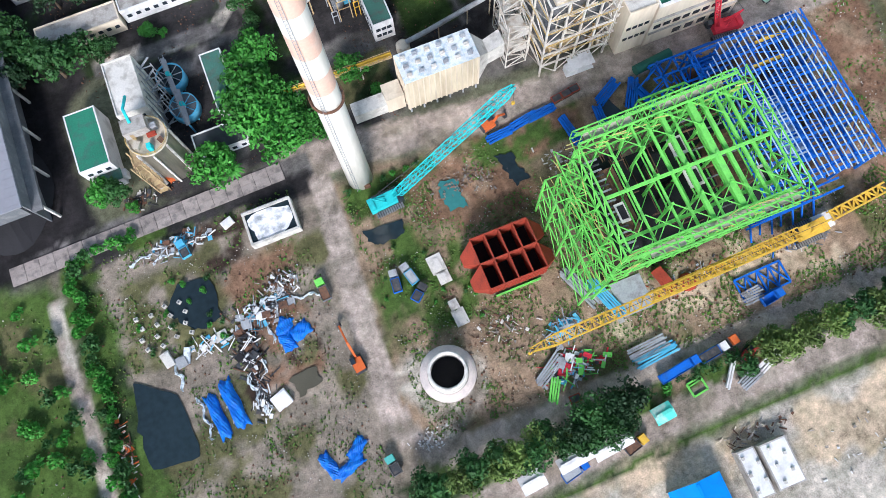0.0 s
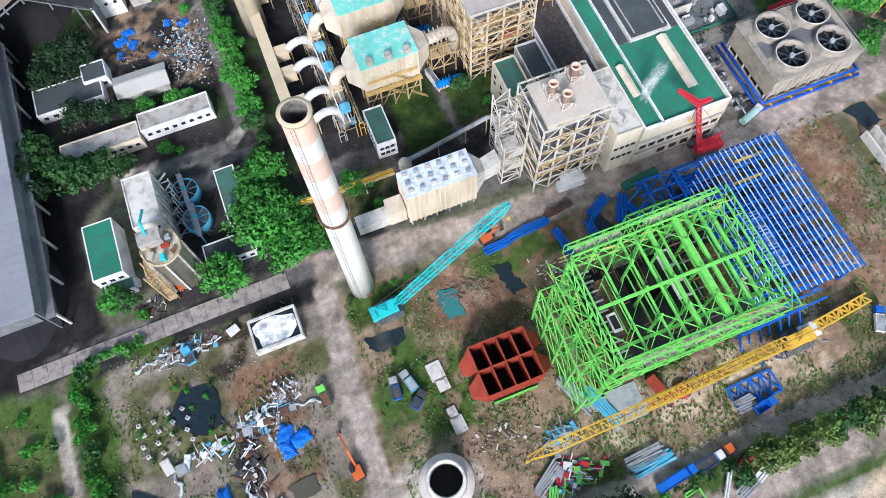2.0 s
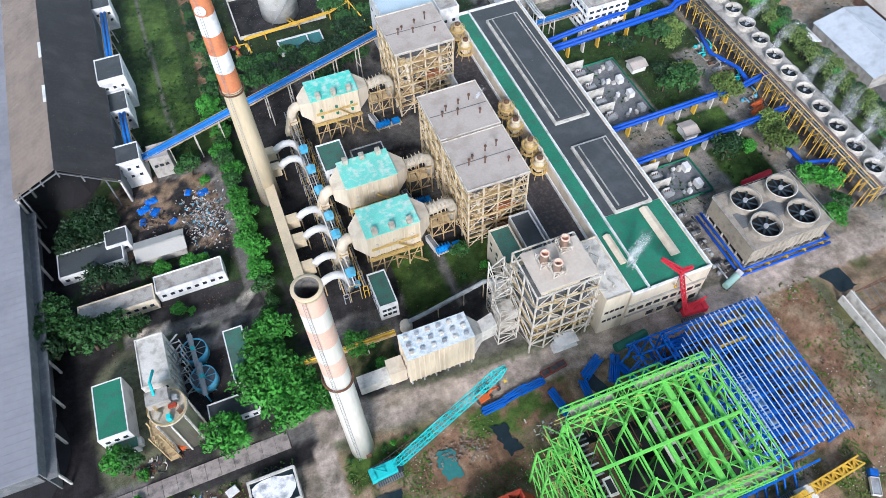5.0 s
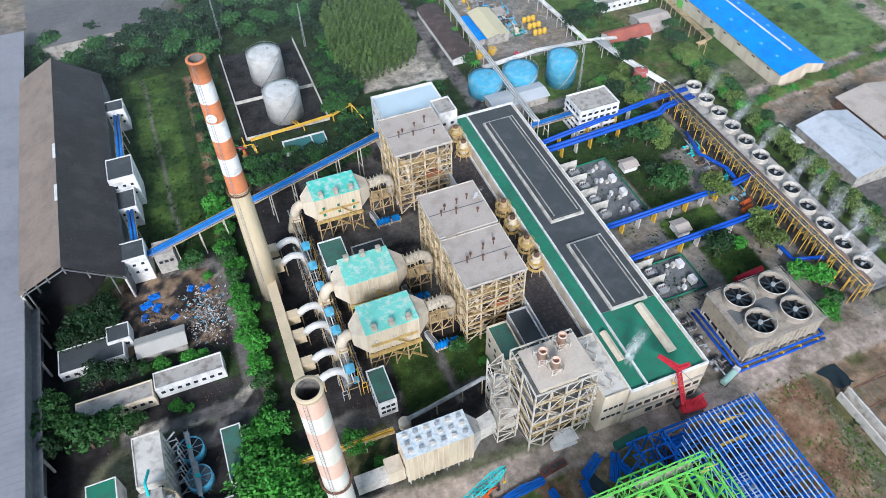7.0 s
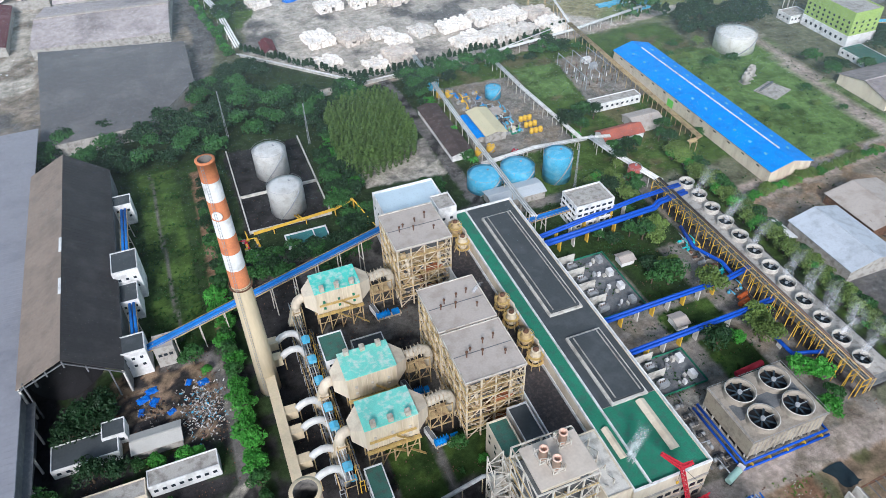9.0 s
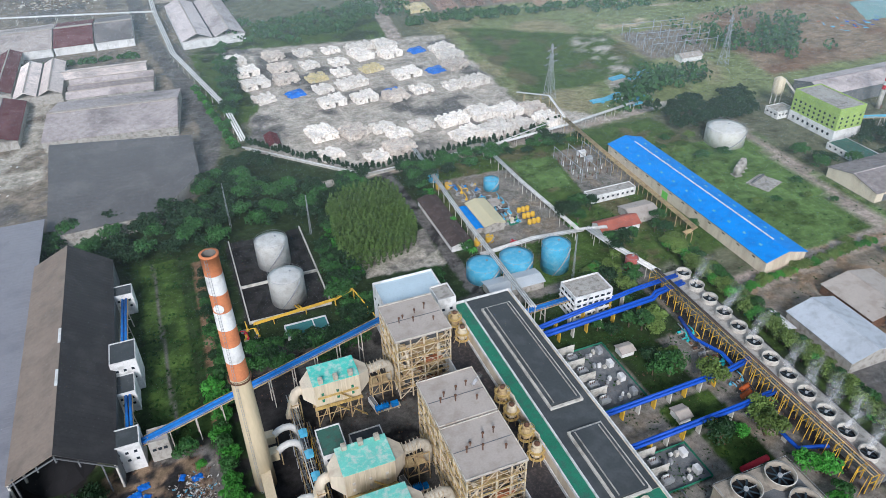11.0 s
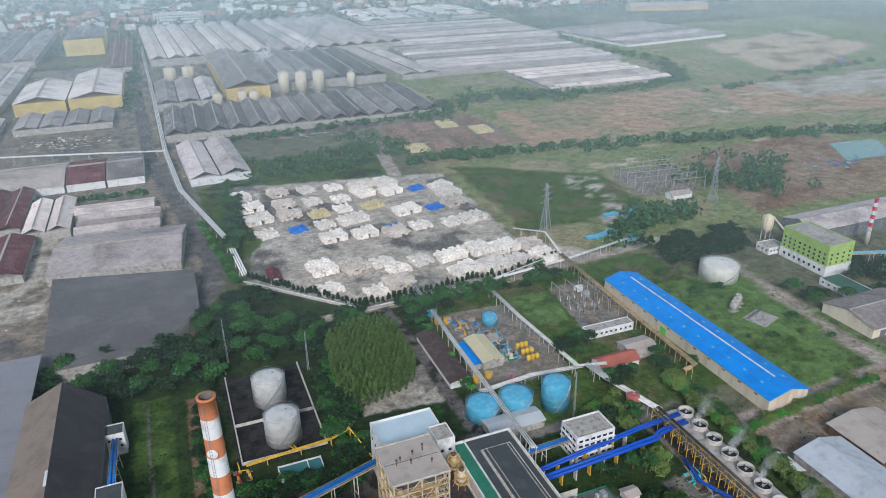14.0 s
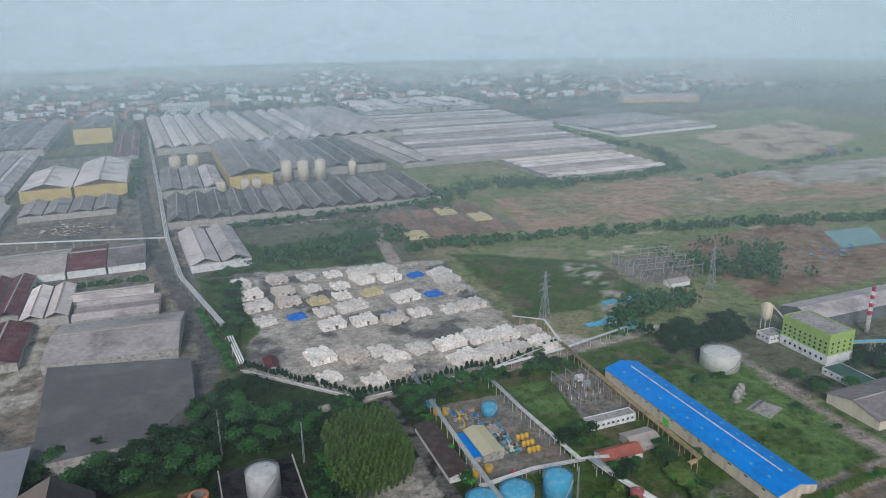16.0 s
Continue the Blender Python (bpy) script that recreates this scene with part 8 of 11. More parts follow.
part("water", cuboid(0, 0, 0, 18, 8, 1.2), M_WATERG, pl)
pump_rows(0, 248, 9, 256, 2, 3, [M_REDP, M_YELLOW, M_DARK, M_GREYST], "red and yellow pump set at the oil tanks", 31)

# office block and link bridge
wb = flat_building("office_block", "white four-storey office block with a stained flat roof", "building", 139, 204, 158, 217, 13, M_WHITE, M_CONC, 0.9, (2.6, 5.6, 8.6, 11.4), 6, 4, (1.9, 1.1))
for z in (4.0, 7.0, 10.0):
    part("sun_shade", cuboid(-9.8, 0, z, 0.8, 13, 0.15), M_WHITE, wb)
    part("sun_shade", cuboid(0, -6.9, z, 19, 0.8, 0.15), M_WHITE, wb)
part("roof_curb", cuboid(0, 0, 13.15, 14, 9, 0.3), M_CONC, wb)
conveyor((114, 209, 9), (139, 210, 9), 3.0, "blue covered link bridge to the office block", M_BLUE2)
gable_building("shed", "open shed with a pale corrugated roof by the blue tanks", "shed", 112, 231.5, 139, 242, 4, 5.2, M_CONC, mat("pale corrugated sheet", (0.5, 0.54, 0.56), var=0.12), "x")


def blue_pipes(pts, n, r, label, m_=None):
    k = thing("pipe_run", label, "pipes", (0, 0, 0), 0, "blue pipe runs")
    pts = [Vector(p) for p in pts]
    for j in range(n):
        off = (j - (n - 1) / 2) * r * 2.3
        line = []
        for i, p in enumerate(pts):
            d = (pts[min(i + 1, len(pts) - 1)] - pts[max(i - 1, 0)])
            s = Vector((-d.y, d.x, 0)).normalized()
            line.append(p + s * off)
        bm = bmesh.new()
        add_pipe(bm, line, r, 10)
        part("pipe", bm, m_ or M_BLUEPIPE, k)
    tot = (pts[1] - pts[0]).length
    for i in range(1, max(2, int(tot / 7))):
        p = pts[0].lerp(pts[1], i / max(2, int(tot / 7)))
        part("support", cuboid(p.x, p.y, 0, 0.5, 2.2, p.z - r), M_CONC_L if i % 2 else M_YELLOW, k)


blue_pipes([(113, 195, 6.5), (176, 198.5, 6.5), (180, 201, 6.5), (196, 203, 6.5)], 2, 0.8, "twin deep blue cooling water pipes")
blue_pipes([(113, 198.5, 7.5), (172, 206, 7.5), (196, 208, 7)], 2, 0.6, "twin blue pipes to the fan row")
blue_pipes([(113, 147.5, 6), (178, 149, 6), (190, 151, 6)], 2, 0.6, "twin deep blue cooling water pipes on concrete posts")
blue_pipes([(113, 130.5, 6), (172, 132, 6), (186, 133, 6)], 2, 0.6, "twin blue pipes across the lawn")
blue_pipes([(182, 186, 3), (179, 172, 3), (184, 160, 3), (182, 150, 4)], 1, 0.8, "winding blue pipe beside pumps")
blue_pipes([(176, 122, 3), (176, 110, 3), (186, 106, 4)], 1, 0.8, "bent blue pipe over grass")

# four-cell cooling tower
ct = thing("cooling_tower", "grey four-cell cooling tower with large fans", "cooling tower", (147, 92.5, 0))
part("body", cuboid(0, 0, 3.5, 29.5, 22.5, 7.5), mat("cooling tower shell", (0.4, 0.355, 0.27), dirt=(0.27, 0.24, 0.19), var=0.15), ct)
part("basin", cuboid(0, 0, 0, 31.5, 24.5, 1.2), M_CONC, ct)
# black block gives the shade behind the open lower sides
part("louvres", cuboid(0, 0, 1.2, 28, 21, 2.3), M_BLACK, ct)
part("deck", cuboid(0, 0, 11.004, 30.2, 23.2, 0.25), mat("cooling tower deck", (0.36, 0.32, 0.26), dirt=(0.24, 0.21, 0.17), var=0.2), ct)
for k in range(16):
    for s in (-1, 1):
        part("wall_rib", cuboid(-14.2 + k * 1.9, s * 11.33, 3.5, 0.22, 0.2, 7.4), M_CONC, ct)
lg = finish("leg", cuboid(0, 0, 1.2, 0.5, 0.5, 2.3), M_CONC_L)
for i in range(9):
    for s in (-1, 1):
        same_part("leg", lg, ct, pose(-14.4 + i * 3.6, s * 11, 0))
for i in range(6):
    for s in (-1, 1):
        same_part("leg", lg, ct, pose(s * 14.5, -10 + i * 4, 0))


M_FANBLADE = mat("blue grey fan blade", (0.03, 0.05, 0.065), var=0.2)


def fan(parent, x, y, z, r, h, m_, blades=8):
    bm = bmesh.new()
    add_rings(bm, [(r * 1.06, z), (r * 0.98, z + h * 0.5), (r * 1.05, z + h), (r * 0.98, z + h), (r * 0.92, z + h * 0.5), (r * 0.98, z)], 32, x, y, False, False)
    s = part("fan_cylinder", bm, m_, parent)
    # black disc imitates the shade down inside the fan cylinder
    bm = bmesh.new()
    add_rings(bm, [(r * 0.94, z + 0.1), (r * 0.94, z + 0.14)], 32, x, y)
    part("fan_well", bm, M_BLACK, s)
    bl = finish("fan_blade", cuboid(r * 0.5, 0, 0, r * 0.82, r * 0.13, 0.12), M_FANBLADE)
    for k in range(blades):
        same_part("fan_blade", bl, s, pose(x, y, z + h * 0.4, 0, 0, 360 * k / blades))
    bm = bmesh.new()
    add_rings(bm, [(r * 0.16, z + h * 0.35), (r * 0.16, z + h * 0.8)], 14, x, y)
    part("hub", bm, M_GREYST, s)
    bm = bmesh.new()
    add_bar(bm, (x, y, z + h * 0.55), (x + r * 1.2, y, z + h * 0.55), 0.2)
    part("drive_shaft", bm, M_GREYST, s)
    bm = bmesh.new()
    add_rings(bm, [(r * 1.02, z + h), (r * 1.07, z + h), (r * 1.07, z + h + 0.12), (r * 1.02, z + h + 0.12)], 32, x, y, False, False)
    part("rim", bm, M_CONC_L, s)


M_FANGRP = mat("fan cylinder grp", (0.36, 0.32, 0.26), dirt=(0.24, 0.22, 0.18), var=0.15)
part("dark_deck", cuboid(0, 0, 11.26, 26, 6.0, 0.05), M_DKGREY, ct)
for x in (-6.9, 6.9):
    for y in (-5.6, 5.6):
        fan(ct, x, y, 11.26, 4.8, 2.6, M_FANGRP)
bm = bmesh.new()
for s in (-1, 1):
    for k in range(16):
        add_bar(bm, (-15 + k * 2, s * 11.5, 11.25), (-15 + k * 2, s * 11.5, 12.3), 0.08)
    add_bar(bm, (-15, s * 11.5, 12.3), (15, s * 11.5, 12.3), 0.1), add_bar(bm, (s * 15, -11.5, 12.3), (s * 15, 11.5, 12.3), 0.1)
part("handrail", bm, M_GREYST, ct)
for pts in ([(-16.5, 12, 3), (-16.5, -12.6, 3), (16.5, -12.6, 3), (16.5, 12, 3)], [(-17.6, 12, 1.5), (-17.6, -13.7, 1.5), (17, -13.7, 1.5)]):
    bm = bmesh.new()
    add_pipe(bm, pts, 0.5, 10)
    part("header_pipe", bm, M_BLUEPIPE, ct)
for k in range(5):
    part("pipe_bracket", cuboid(-14 + k * 7, -13, 0, 0.4, 1.6, 2.6), M_YELLOW, ct)
pump_rows(119, 84, 128, 110, 2, 6, [M_DKGREY, M_GREYST, M_DARK], "grey pump set with valves beside the cooling tower", 32, 1.2)
pump_rows(123, 81, 131, 87, 2, 2, [M_CYAN, M_DARK, M_GREYST], "small pump set before the cooling tower", 33)
bg = thing("red_lorry", "dark red long trailer parked by the lawn", "trailer", (158, 111, 0), 4)
bm = bmesh.new()
add_pipe(bm, [(-6, 0, 1.9), (6, 0, 1.9)], 1.1, 12)
part("barrel", bm, M_REDP, bg)
part("frame", cuboid(0, 0, 0.6, 12.5, 1.4, 0.3), M_DARK, bg)
wheels(bg, (-4.5, -3.3, 4.5), 1.0)

# twelve-cell fan row
fr2 = thing("cooling_tower", "long row of round white fan cells with a dark deck", "cooling tower", (196, 151, 0))
M_FANRING = mat("stained fan ring", (0.55, 0.52, 0.46), dirt=(0.36, 0.33, 0.29), var=0.3, scale=0.4)
part("body", cuboid(0.5, 0, 1.5, 10.5, 122, 4.6), M_DKGREY, fr2)
part("basin", cuboid(0.5, 0, 0, 12, 124, 1.5), M_DKGREY, fr2)
part("deck", cuboid(0.5, 0, 6.104, 9.5, 122.6, 0.2), M_CONC, fr2)
for i in range(12):
    fan(fr2, 3.2 - i * 0.6 + 0.3, 56.5 - i * 10.1, 6.31, 3.3, 2.2, M_FANRING, 6)
rack(186.5, 88, 214, 8.5, M_YELLOW, M_TAN, "yellow steel pipe rack along the fan row", 5, 3.6, 3)
rack(190.2, 88, 216, 7.0, M_TAN, M_RUST, "tan steel pipe rack with many small pipes", 6, 1.8, 4, 0.18)
bm = bmesh.new()
yr = thing("yellow_brace_row", "row of yellow raking props beside the pipe rack", "steel frame", (184, 88, 0))
for i in range(15):
    bm = bmesh.new()
    add_bar(bm, (-2.2, i * 4.2, 0), (1, i * 4.2 + 1.2, 8), 0.2)
    part("prop", bm, M_YELLOW, yr)
pump_rows(176, 153, 184, 182, 2, 8, [M_YELLOW, M_RUST, M_GREYST, M_CYAN, M_DARK], "yellow and grey pump set along the pipe rack", 34, 1.1)
pump_rows(176, 131, 184, 149, 2, 4, [M_RUST, M_LBLUE, M_DARK, M_GREYST], "pump set with blue and rusty parts under the rack", 35, 1.1)
for x, y in ((178.5, 139), (180.5, 142)):
    ov = thing("air_receiver", "orange horizontal vessel on saddles", "vessel", (x, y, 0), 15, "orange vessels")
    bm = bmesh.new()
    add_pipe(bm, [(-2.6, 0, 1.6), (2.6, 0, 1.6)], 1.0, 14)
    part("shell", bm, M_ORANGE, ov)
    for q in (-1.6, 1.6):
        part("saddle", cuboid(q, 0, 0, 0.4, 1.6, 0.8), M_CONC, ov)


def transformer_yard(x0, y0, x1, y1, seed, label):
    t_ = thing("switchyard", label, "switchyard", ((x0 + x1) / 2, (y0 + y1) / 2, 0), 0, "switchyards")
    a, d = x1 - x0, y1 - y0
    rg_ = random.Random(seed)
    part("slab", cuboid(0, 0, -0.1, a, d, 0.3), M_DKGREY, t_)
    for sx_, sy_, lx, ly in ((0, -1, a, 0.15), (0, 1, a, 0.15), (-1, 0, 0.15, d), (1, 0, 0.15, d)):
        part("fence", cuboid(sx_ * a / 2, sy_ * d / 2, 0, lx, ly, 1.2), M_GREENROOF, t_)
    n = max(2, int(d / 8))
    for i in range(n):
        y = -d / 2 + d * (i + 0.5) / n
        for x in (-a * 0.3,):
            tr = part("transformer", cuboid(x, y, 0.2, 3.2, 2.2, 2.6), M_GREYST, t_)
            bm = bmesh.new()
            for k in range(6):
                add_box(bm, x + 2.2, y - 1 + k * 0.4, 0.4, 1.2, 0.12, 2.0)
            part("radiator", bm, M_GREYST, tr)
            bm = bmesh.new()
            for k in range(3):
                add_rings(bm, [(0.16, 2.8), (0.1, 4.0)], 8, x - 0.9 + k * 0.9, y)
            part("bushing", bm, M_RUST, tr)
            bm = bmesh.new()
            add_pipe(bm, [(x - 1.2, y + 0.7, 3.4), (x + 1.2, y + 0.7, 3.4)], 0.4, 10)
            part("conservator", bm, M_WHITE, tr)
        part("fire_wall", cuboid(-a * 0.3, y + d / n / 2, 0.2, a * 0.36, 0.35, 4.2), M_CONC_L, t_)
        for k in range(3):
            part("switch_gear", cuboid(a * (0.02 + 0.09 * k), y + rg_.uniform(-2, 2), 0.2, rg_.uniform(0.7, 1.5), rg_.uniform(0.7, 1.6), rg_.uniform(0.8, 2.2)), (M_GREYST, M_WHITE, M_CONC_L)[k], t_)
        part("kiosk", cuboid(a * 0.32, y, 0.2, 2.2, 3.0, 2.4), M_WHITE if rg_.random() < 0.3 else M_GREYST, t_)


transformer_yard(121, 153, 143, 187, 3, "fenced transformer yard with grey transformers")
transformer_yard(121, 113, 142, 129, 4, "small fenced transformer yard beside the hall")
for x0, y0, x1, y1 in ((146, 176, 152, 181), (146, 137, 151, 143)):
    gable_building("hut", "small grey-roofed hut on the lawn", "hut", x0, y0, x1, y1, 2.6, 3.6, M_WHITE, M_GREYROOF, "x")

# treatment yard
gable_building("canopy", "open canopy with a cream sheet roof over pumps", "canopy", 132.5, 285, 144, 311, 4.5, 6, M_CONC, mat("cream sheet", (0.6, 0.55, 0.36), var=0.1), "y")
gable_building("canopy", "low canopy with a blue sheet roof", "canopy", 128, 287, 132, 310, 3, 3.6, M_CONC, M_BLUEROOF, "y")
for i in range(9):
    v = thing("filter_vessel", "small yellow filter vessel", "vessel", (158 + (i % 3) * 2.6, 283 + (i // 3) * 6.5, 0), 0, "filter vessels")
    bm = bmesh.new()
    add_rings(bm, [(0.4, 0.8), (1.2, 1.2), (1.2, 3.6), (0.4, 4.2)], 14)
    part("shell", bm, M_YELLOW, v)
    for k in range(3):
        part("leg", cuboid(0.9 * math.cos(k * 2.1), 0.9 * math.sin(k * 2.1), 0, 0.15, 0.15, 1.2), M_GREYST, v)
for x, y in ((125, 277), (132, 278), (128, 340), (133, 338)):
    tank(x, y, 2.2, 3.2, M_YELLOW, "small yellow tank in the treatment yard", 0.15, 18, "small yellow tanks")
pump_rows(145, 285, 156, 318, 3, 6, [M_GREYST, M_WHITE, M_LBLUE, M_DARK], "grey and white dosing pump set in the treatment yard", 36, 1.1)
pump_rows(133, 318, 150, 338, 3, 3, [M_BLUEB, M_YELLOW, M_GREYST], "blue and yellow pump set in the treatment yard", 37, 1.3)
flat_building("chemical_store", "small grey-roofed chemical store in the treatment yard", "building", 146, 305, 152, 312, 3.2, M_CONC, M_GREYROOF, 0.2, (1.8,), 2, 2)
gs_ = thing("dosing_skid", "bright green dosing skid with a tank", "skid", (151.5, 289, 0), 8)
part("base", cuboid(0, 0, 0, 6.5, 3.6, 0.8), M_GREENROOF, gs_)
bm = bmesh.new()
add_rings(bm, [(1.1, 0.8), (1.1, 3.4), (0.3, 4.0)], 14, -1.2, 0)
part("tank", bm, M_CREAM, gs_)
for q in (-2.9, 0.4, 2.9):
    part("post", cuboid(q, 1.5, 0.8, 0.2, 0.2, 1.8), M_GREEN, gs_)
tank(142, 270, 1.8, 2.4, M_REDP, "small red tank in the treatment yard", 0.15, 18, "small red tanks")
gable_building("long_shed", "long low shed with a dark brown sheet roof", "shed", 110, 276, 121, 327, 3.6, 5.2, M_WHITE, mat("dark brown sheet roof", (0.075, 0.055, 0.05), dirt=(0.12, 0.09, 0.08), var=0.2, scale=0.3), "y")


def pipe_bridge(pts, n, r, z_m, label, m_=None, step=9.0):
    k = thing("pipe_rack", label, "pipe rack", (0, 0, 0), 0, "pipe racks")
    pts = [Vector(p) for p in pts]
    for j in range(n):
        off = (j - (n - 1) / 2) * r * 2.8
        line = []
        for i, p in enumerate(pts):
            d = (pts[min(i + 1, len(pts) - 1)] - pts[max(i - 1, 0)])
            line.append(p + Vector((-d.y, d.x, 0)).normalized() * off)
        bm = bmesh.new()
        add_pipe(bm, line, r, 8)
        part("pipe", bm, m_ or (M_WHITE if j % 2 else M_SILVER), k)
    w = n * r * 2.8
    for a, b in zip(pts, pts[1:]):
        ln = (b - a).length
        d = (b - a).normalized()
        s = Vector((-d.y, d.x, 0)).normalized() * w / 2
        for i in range(max(1, int(ln / step))):
            p = a.lerp(b, (i + 0.5) / max(1, int(ln / step)))
            bm = bmesh.new()
            for q_ in (p - s, p + s):
                add_bar(bm, (q_.x, q_.y, 0), (q_.x, q_.y, p.z - r), 0.3)
            add_bar(bm, p - s - Vector((0, 0, r + 0.15)), p + s - Vector((0, 0, r + 0.15)), 0.3)
            part("trestle", bm, z_m, k)


pipe_bridge([(128, 384, 6), (125, 300, 6), (123, 218, 8), (116, 200, 19.5)], 3, 0.35, M_STEELW, "white pipe bridge running from the bale yard to the hall")
pipe_bridge([(170, 372, 6), (171, 320, 6), (175, 262, 6), (190, 258, 6)], 3, 0.35, M_STEELW, "pale pipe bridge past the treatment yard")
pipe_bridge([(120, 262, 5), (150, 265, 5), (178, 262, 5)], 3, 0.4, M_STEELW, "pipe bridge across the blue tanks")
pipe_bridge([(236, 384, 7), (233, 320, 7), (230, 238, 7), (222, 236, 7)], 4, 0.3, M_TAN, "wide tan pipe rack beside the blue-roofed hall", M_TAN)
pipe_bridge([(190, 214, 7), (183, 245, 6), (180, 262, 6)], 4, 0.35, M_STEELW, "pale pipe bridge from the fan row")
pipe_bridge([(236, 384, 8), (244, 420, 8), (228, 440, 6)], 2, 0.35, M_TAN, "tan pipe loop beside the bale yard")
pipe_bridge([(180, 371, 5), (236, 378, 5), (300, 392, 5)], 3, 0.35, M_STEELW, "long pale pipe rack beside the road")

# long blue-roofed hall
bh2 = gable_building("warehouse", "very long warehouse with a bright blue roof and cream walls", "warehouse", 241, 199, 265, 337, 7.5, 11.0, M_CREAM_W, M_BLUEROOF, "y")
bm = bmesh.new()
add_box(bm, 0, 0, 11.4, 0.7, 118, 0.4)
part("ridge_vent", bm, M_WHITE, bh2)
for i in range(11):
    for s in (-1, 1):
        part("roof_vent", cuboid(s * 6.5, -58 + i * 11.5, 9.3, 1.1, 1.6, 0.5), M_LBLUE, bh2)
windows(bh2, None, -66, 66, -12.05, (5.8,), 12, 2.0, 0.6, "w")
part("green_door", cuboid(-12.1, 10, 0, 0.2, 5, 4.5), M_GREEN, bh2)

# substation by the lawn
ss = thing("substation", "outdoor substation with steel gantries and insulators", "switchyard", (222, 325, 0))
bm = bmesh.new()
for x in (-14, -4, 6):
    for y in (-12, 0, 12, 22):
        add_bar(bm, (x, y, 0), (x, y, 8), 0.3)
    add_bar(bm, (x, -12, 8), (x, 22, 8), 0.3)
part("gantry", bm, M_GREYST, ss)
for x in (-14, -9, -4, 1, 6):
    for y in (-8, -2, 4, 10, 16):
        bm = bmesh.new()
        add_rings(bm, [(0.3, 0), (0.3, 1.6), (0.15, 1.6), (0.15, 3.6)], 8, x, y)
        part("insulator", bm, M_WHITE if y % 4 else M_RUST, ss)
part("transformer", cuboid(4, 18, 0, 5, 3.5, 3.2), M_WHITE, ss)
part("transformer", cuboid(4, 10, 0, 4, 3.5, 3.0), M_GREYST, ss)
flat_building("control_house", "long white control house beside the substation", "building", 199, 289, 229, 296, 4.5, M_WHITE, M_CONC, 0.5, (2.5,), 9, 2)
gable_building("house", "house with a red tiled roof among trees", "house", 187, 257, 210, 267, 3.8, 6.5, M_WHITE, mat("red tile", (0.4, 0.12, 0.08), dirt=(0.3, 0.12, 0.1), var=0.25, scale=1.0), "x")
gable_building("house", "grey-roofed house behind the red one", "house", 209, 262, 226, 276, 3.5, 5.5, M_CONC, M_GREYROOF, "x")
for i in range(3):
    k = thing("induced_tower", "small round cooling tower with pipes on a slab", "cooling tower", (297 + i * 4.5, 284 + i * 3, 0), 0, "small cooling towers")
    bm = bmesh.new()
    add_rings(bm, [(2.4, 0.5), (2.4, 4.5), (1.8, 5.2), (1.8, 6.0), (1.5, 6.0), (1.5, 5)], 18)
    part("shell", bm, M_CONC, k)
    part("base", cuboid(0, 0, 0, 5, 5, 0.5), M_CONC, k)
sb = thing("basin_slab", "grey concrete basin slab on the lawn", "slab", (305, 270, 0), 20)
part("slab", cuboid(0, 0, 0, 16, 14, 0.5), M_CONC, sb)
part("wall", cuboid(0, 4, 0.5, 14, 0.6, 1.5), M_DKGREY, sb)

# east: grey sheds, green power block
gable_building("warehouse", "warehouse with a pale grey sheet roof", "warehouse", 225, 133, 251, 168, 6, 9.5, M_CONC, M_SHEDWHITE, "y")
gable_building("shed", "low rusty shed beside the grey warehouse", "shed", 255, 150, 285, 178, 5, 8, M_RUST, M_GREYROOF, "y")
gable_building("shed", "small white shed at the hedge", "shed", 217, 160, 222, 172, 4, 5, M_WHITE, M_WHITE, "y")
gable_building("warehouse", "pale warehouse with green doors", "warehouse", 344, 228, 392, 262, 6, 10, M_CREAM_W, M_FARROOF, "x", "", 3)
heap("works_clutter", "rusty process towers and machinery", "machinery", 268, 152, 30, 30, 9, [M_RUST, M_DARK, M_GREYST], 90, 37, (2, 8))
gp = flat_building("power_block", "lime green and white power block with rows of windows", "building", 383, 296, 405, 334, 21, M_PALEGRN, M_CONC, 0.8, (9, 12, 15), 4, 9, (1.4, 1.4))
part("base_wall", cuboid(0, 0, 0, 22.6, 38.6, 7), M_WHITE, gp)
windows(gp, None, -17, 17, -11.4, (3.5,), 8, 1.6, 1.8, "w")
gable_building("fuel_shed", "huge grey curved-roof fuel shed on posts", "shed", 418, 338, 530, 368, 10, 14, M_DKGREY, M_FARROOF, "x")
ch3 = chimney((453, 323, 0), 34.5, 1.6, 1.3, [(3, M_REDP), (3, M_WHITE), (3, M_REDP), (3, M_WHITE), (3, M_REDP), (3, M_WHITE), (2.5, M_REDP)], M_CONC_L, "slim chimney with red and white bands", ())
conveyor((405, 298, 12), (470, 290, 5), 3.0, "blue covered conveyor beside the green power block", M_LBLUE)
s3 = thing("cone_silo", "beige silo on steel legs with a conveyor", "silo", (392, 357, 0))
bm = bmesh.new()
add_rings(bm, [(0.8, 6), (4, 10), (4, 19), (0.5, 21)], 20)
part("shell", bm, M_CREAM, s3)
for k in range(4):
    part("leg", cuboid(3 * math.cos(k * 1.57 + 0.8), 3 * math.sin(k * 1.57 + 0.8), 0, 0.5, 0.5, 11), M_STEELW, s3)
bm = bmesh.new()
add_bar(bm, (2, -3, 19), (16, -12, 1), 1.2)
part("chute", bm, M_STEELW, s3)
flat_building("gate_house", "low white gatehouse with a green sheet roof", "building", 372, 262, 388, 290, 4, M_WHITE, M_GREENROOF2, 0.4, (2.4,), 4, 6)
tank(385, 345, 5, 4, M_LBLUE, "low pale blue tank", 0.05)
flat_building("office", "white plant office beside the silo", "building", 375, 336, 390, 348, 5, M_WHITE, M_CONC, 0.5, (3,), 5, 3)


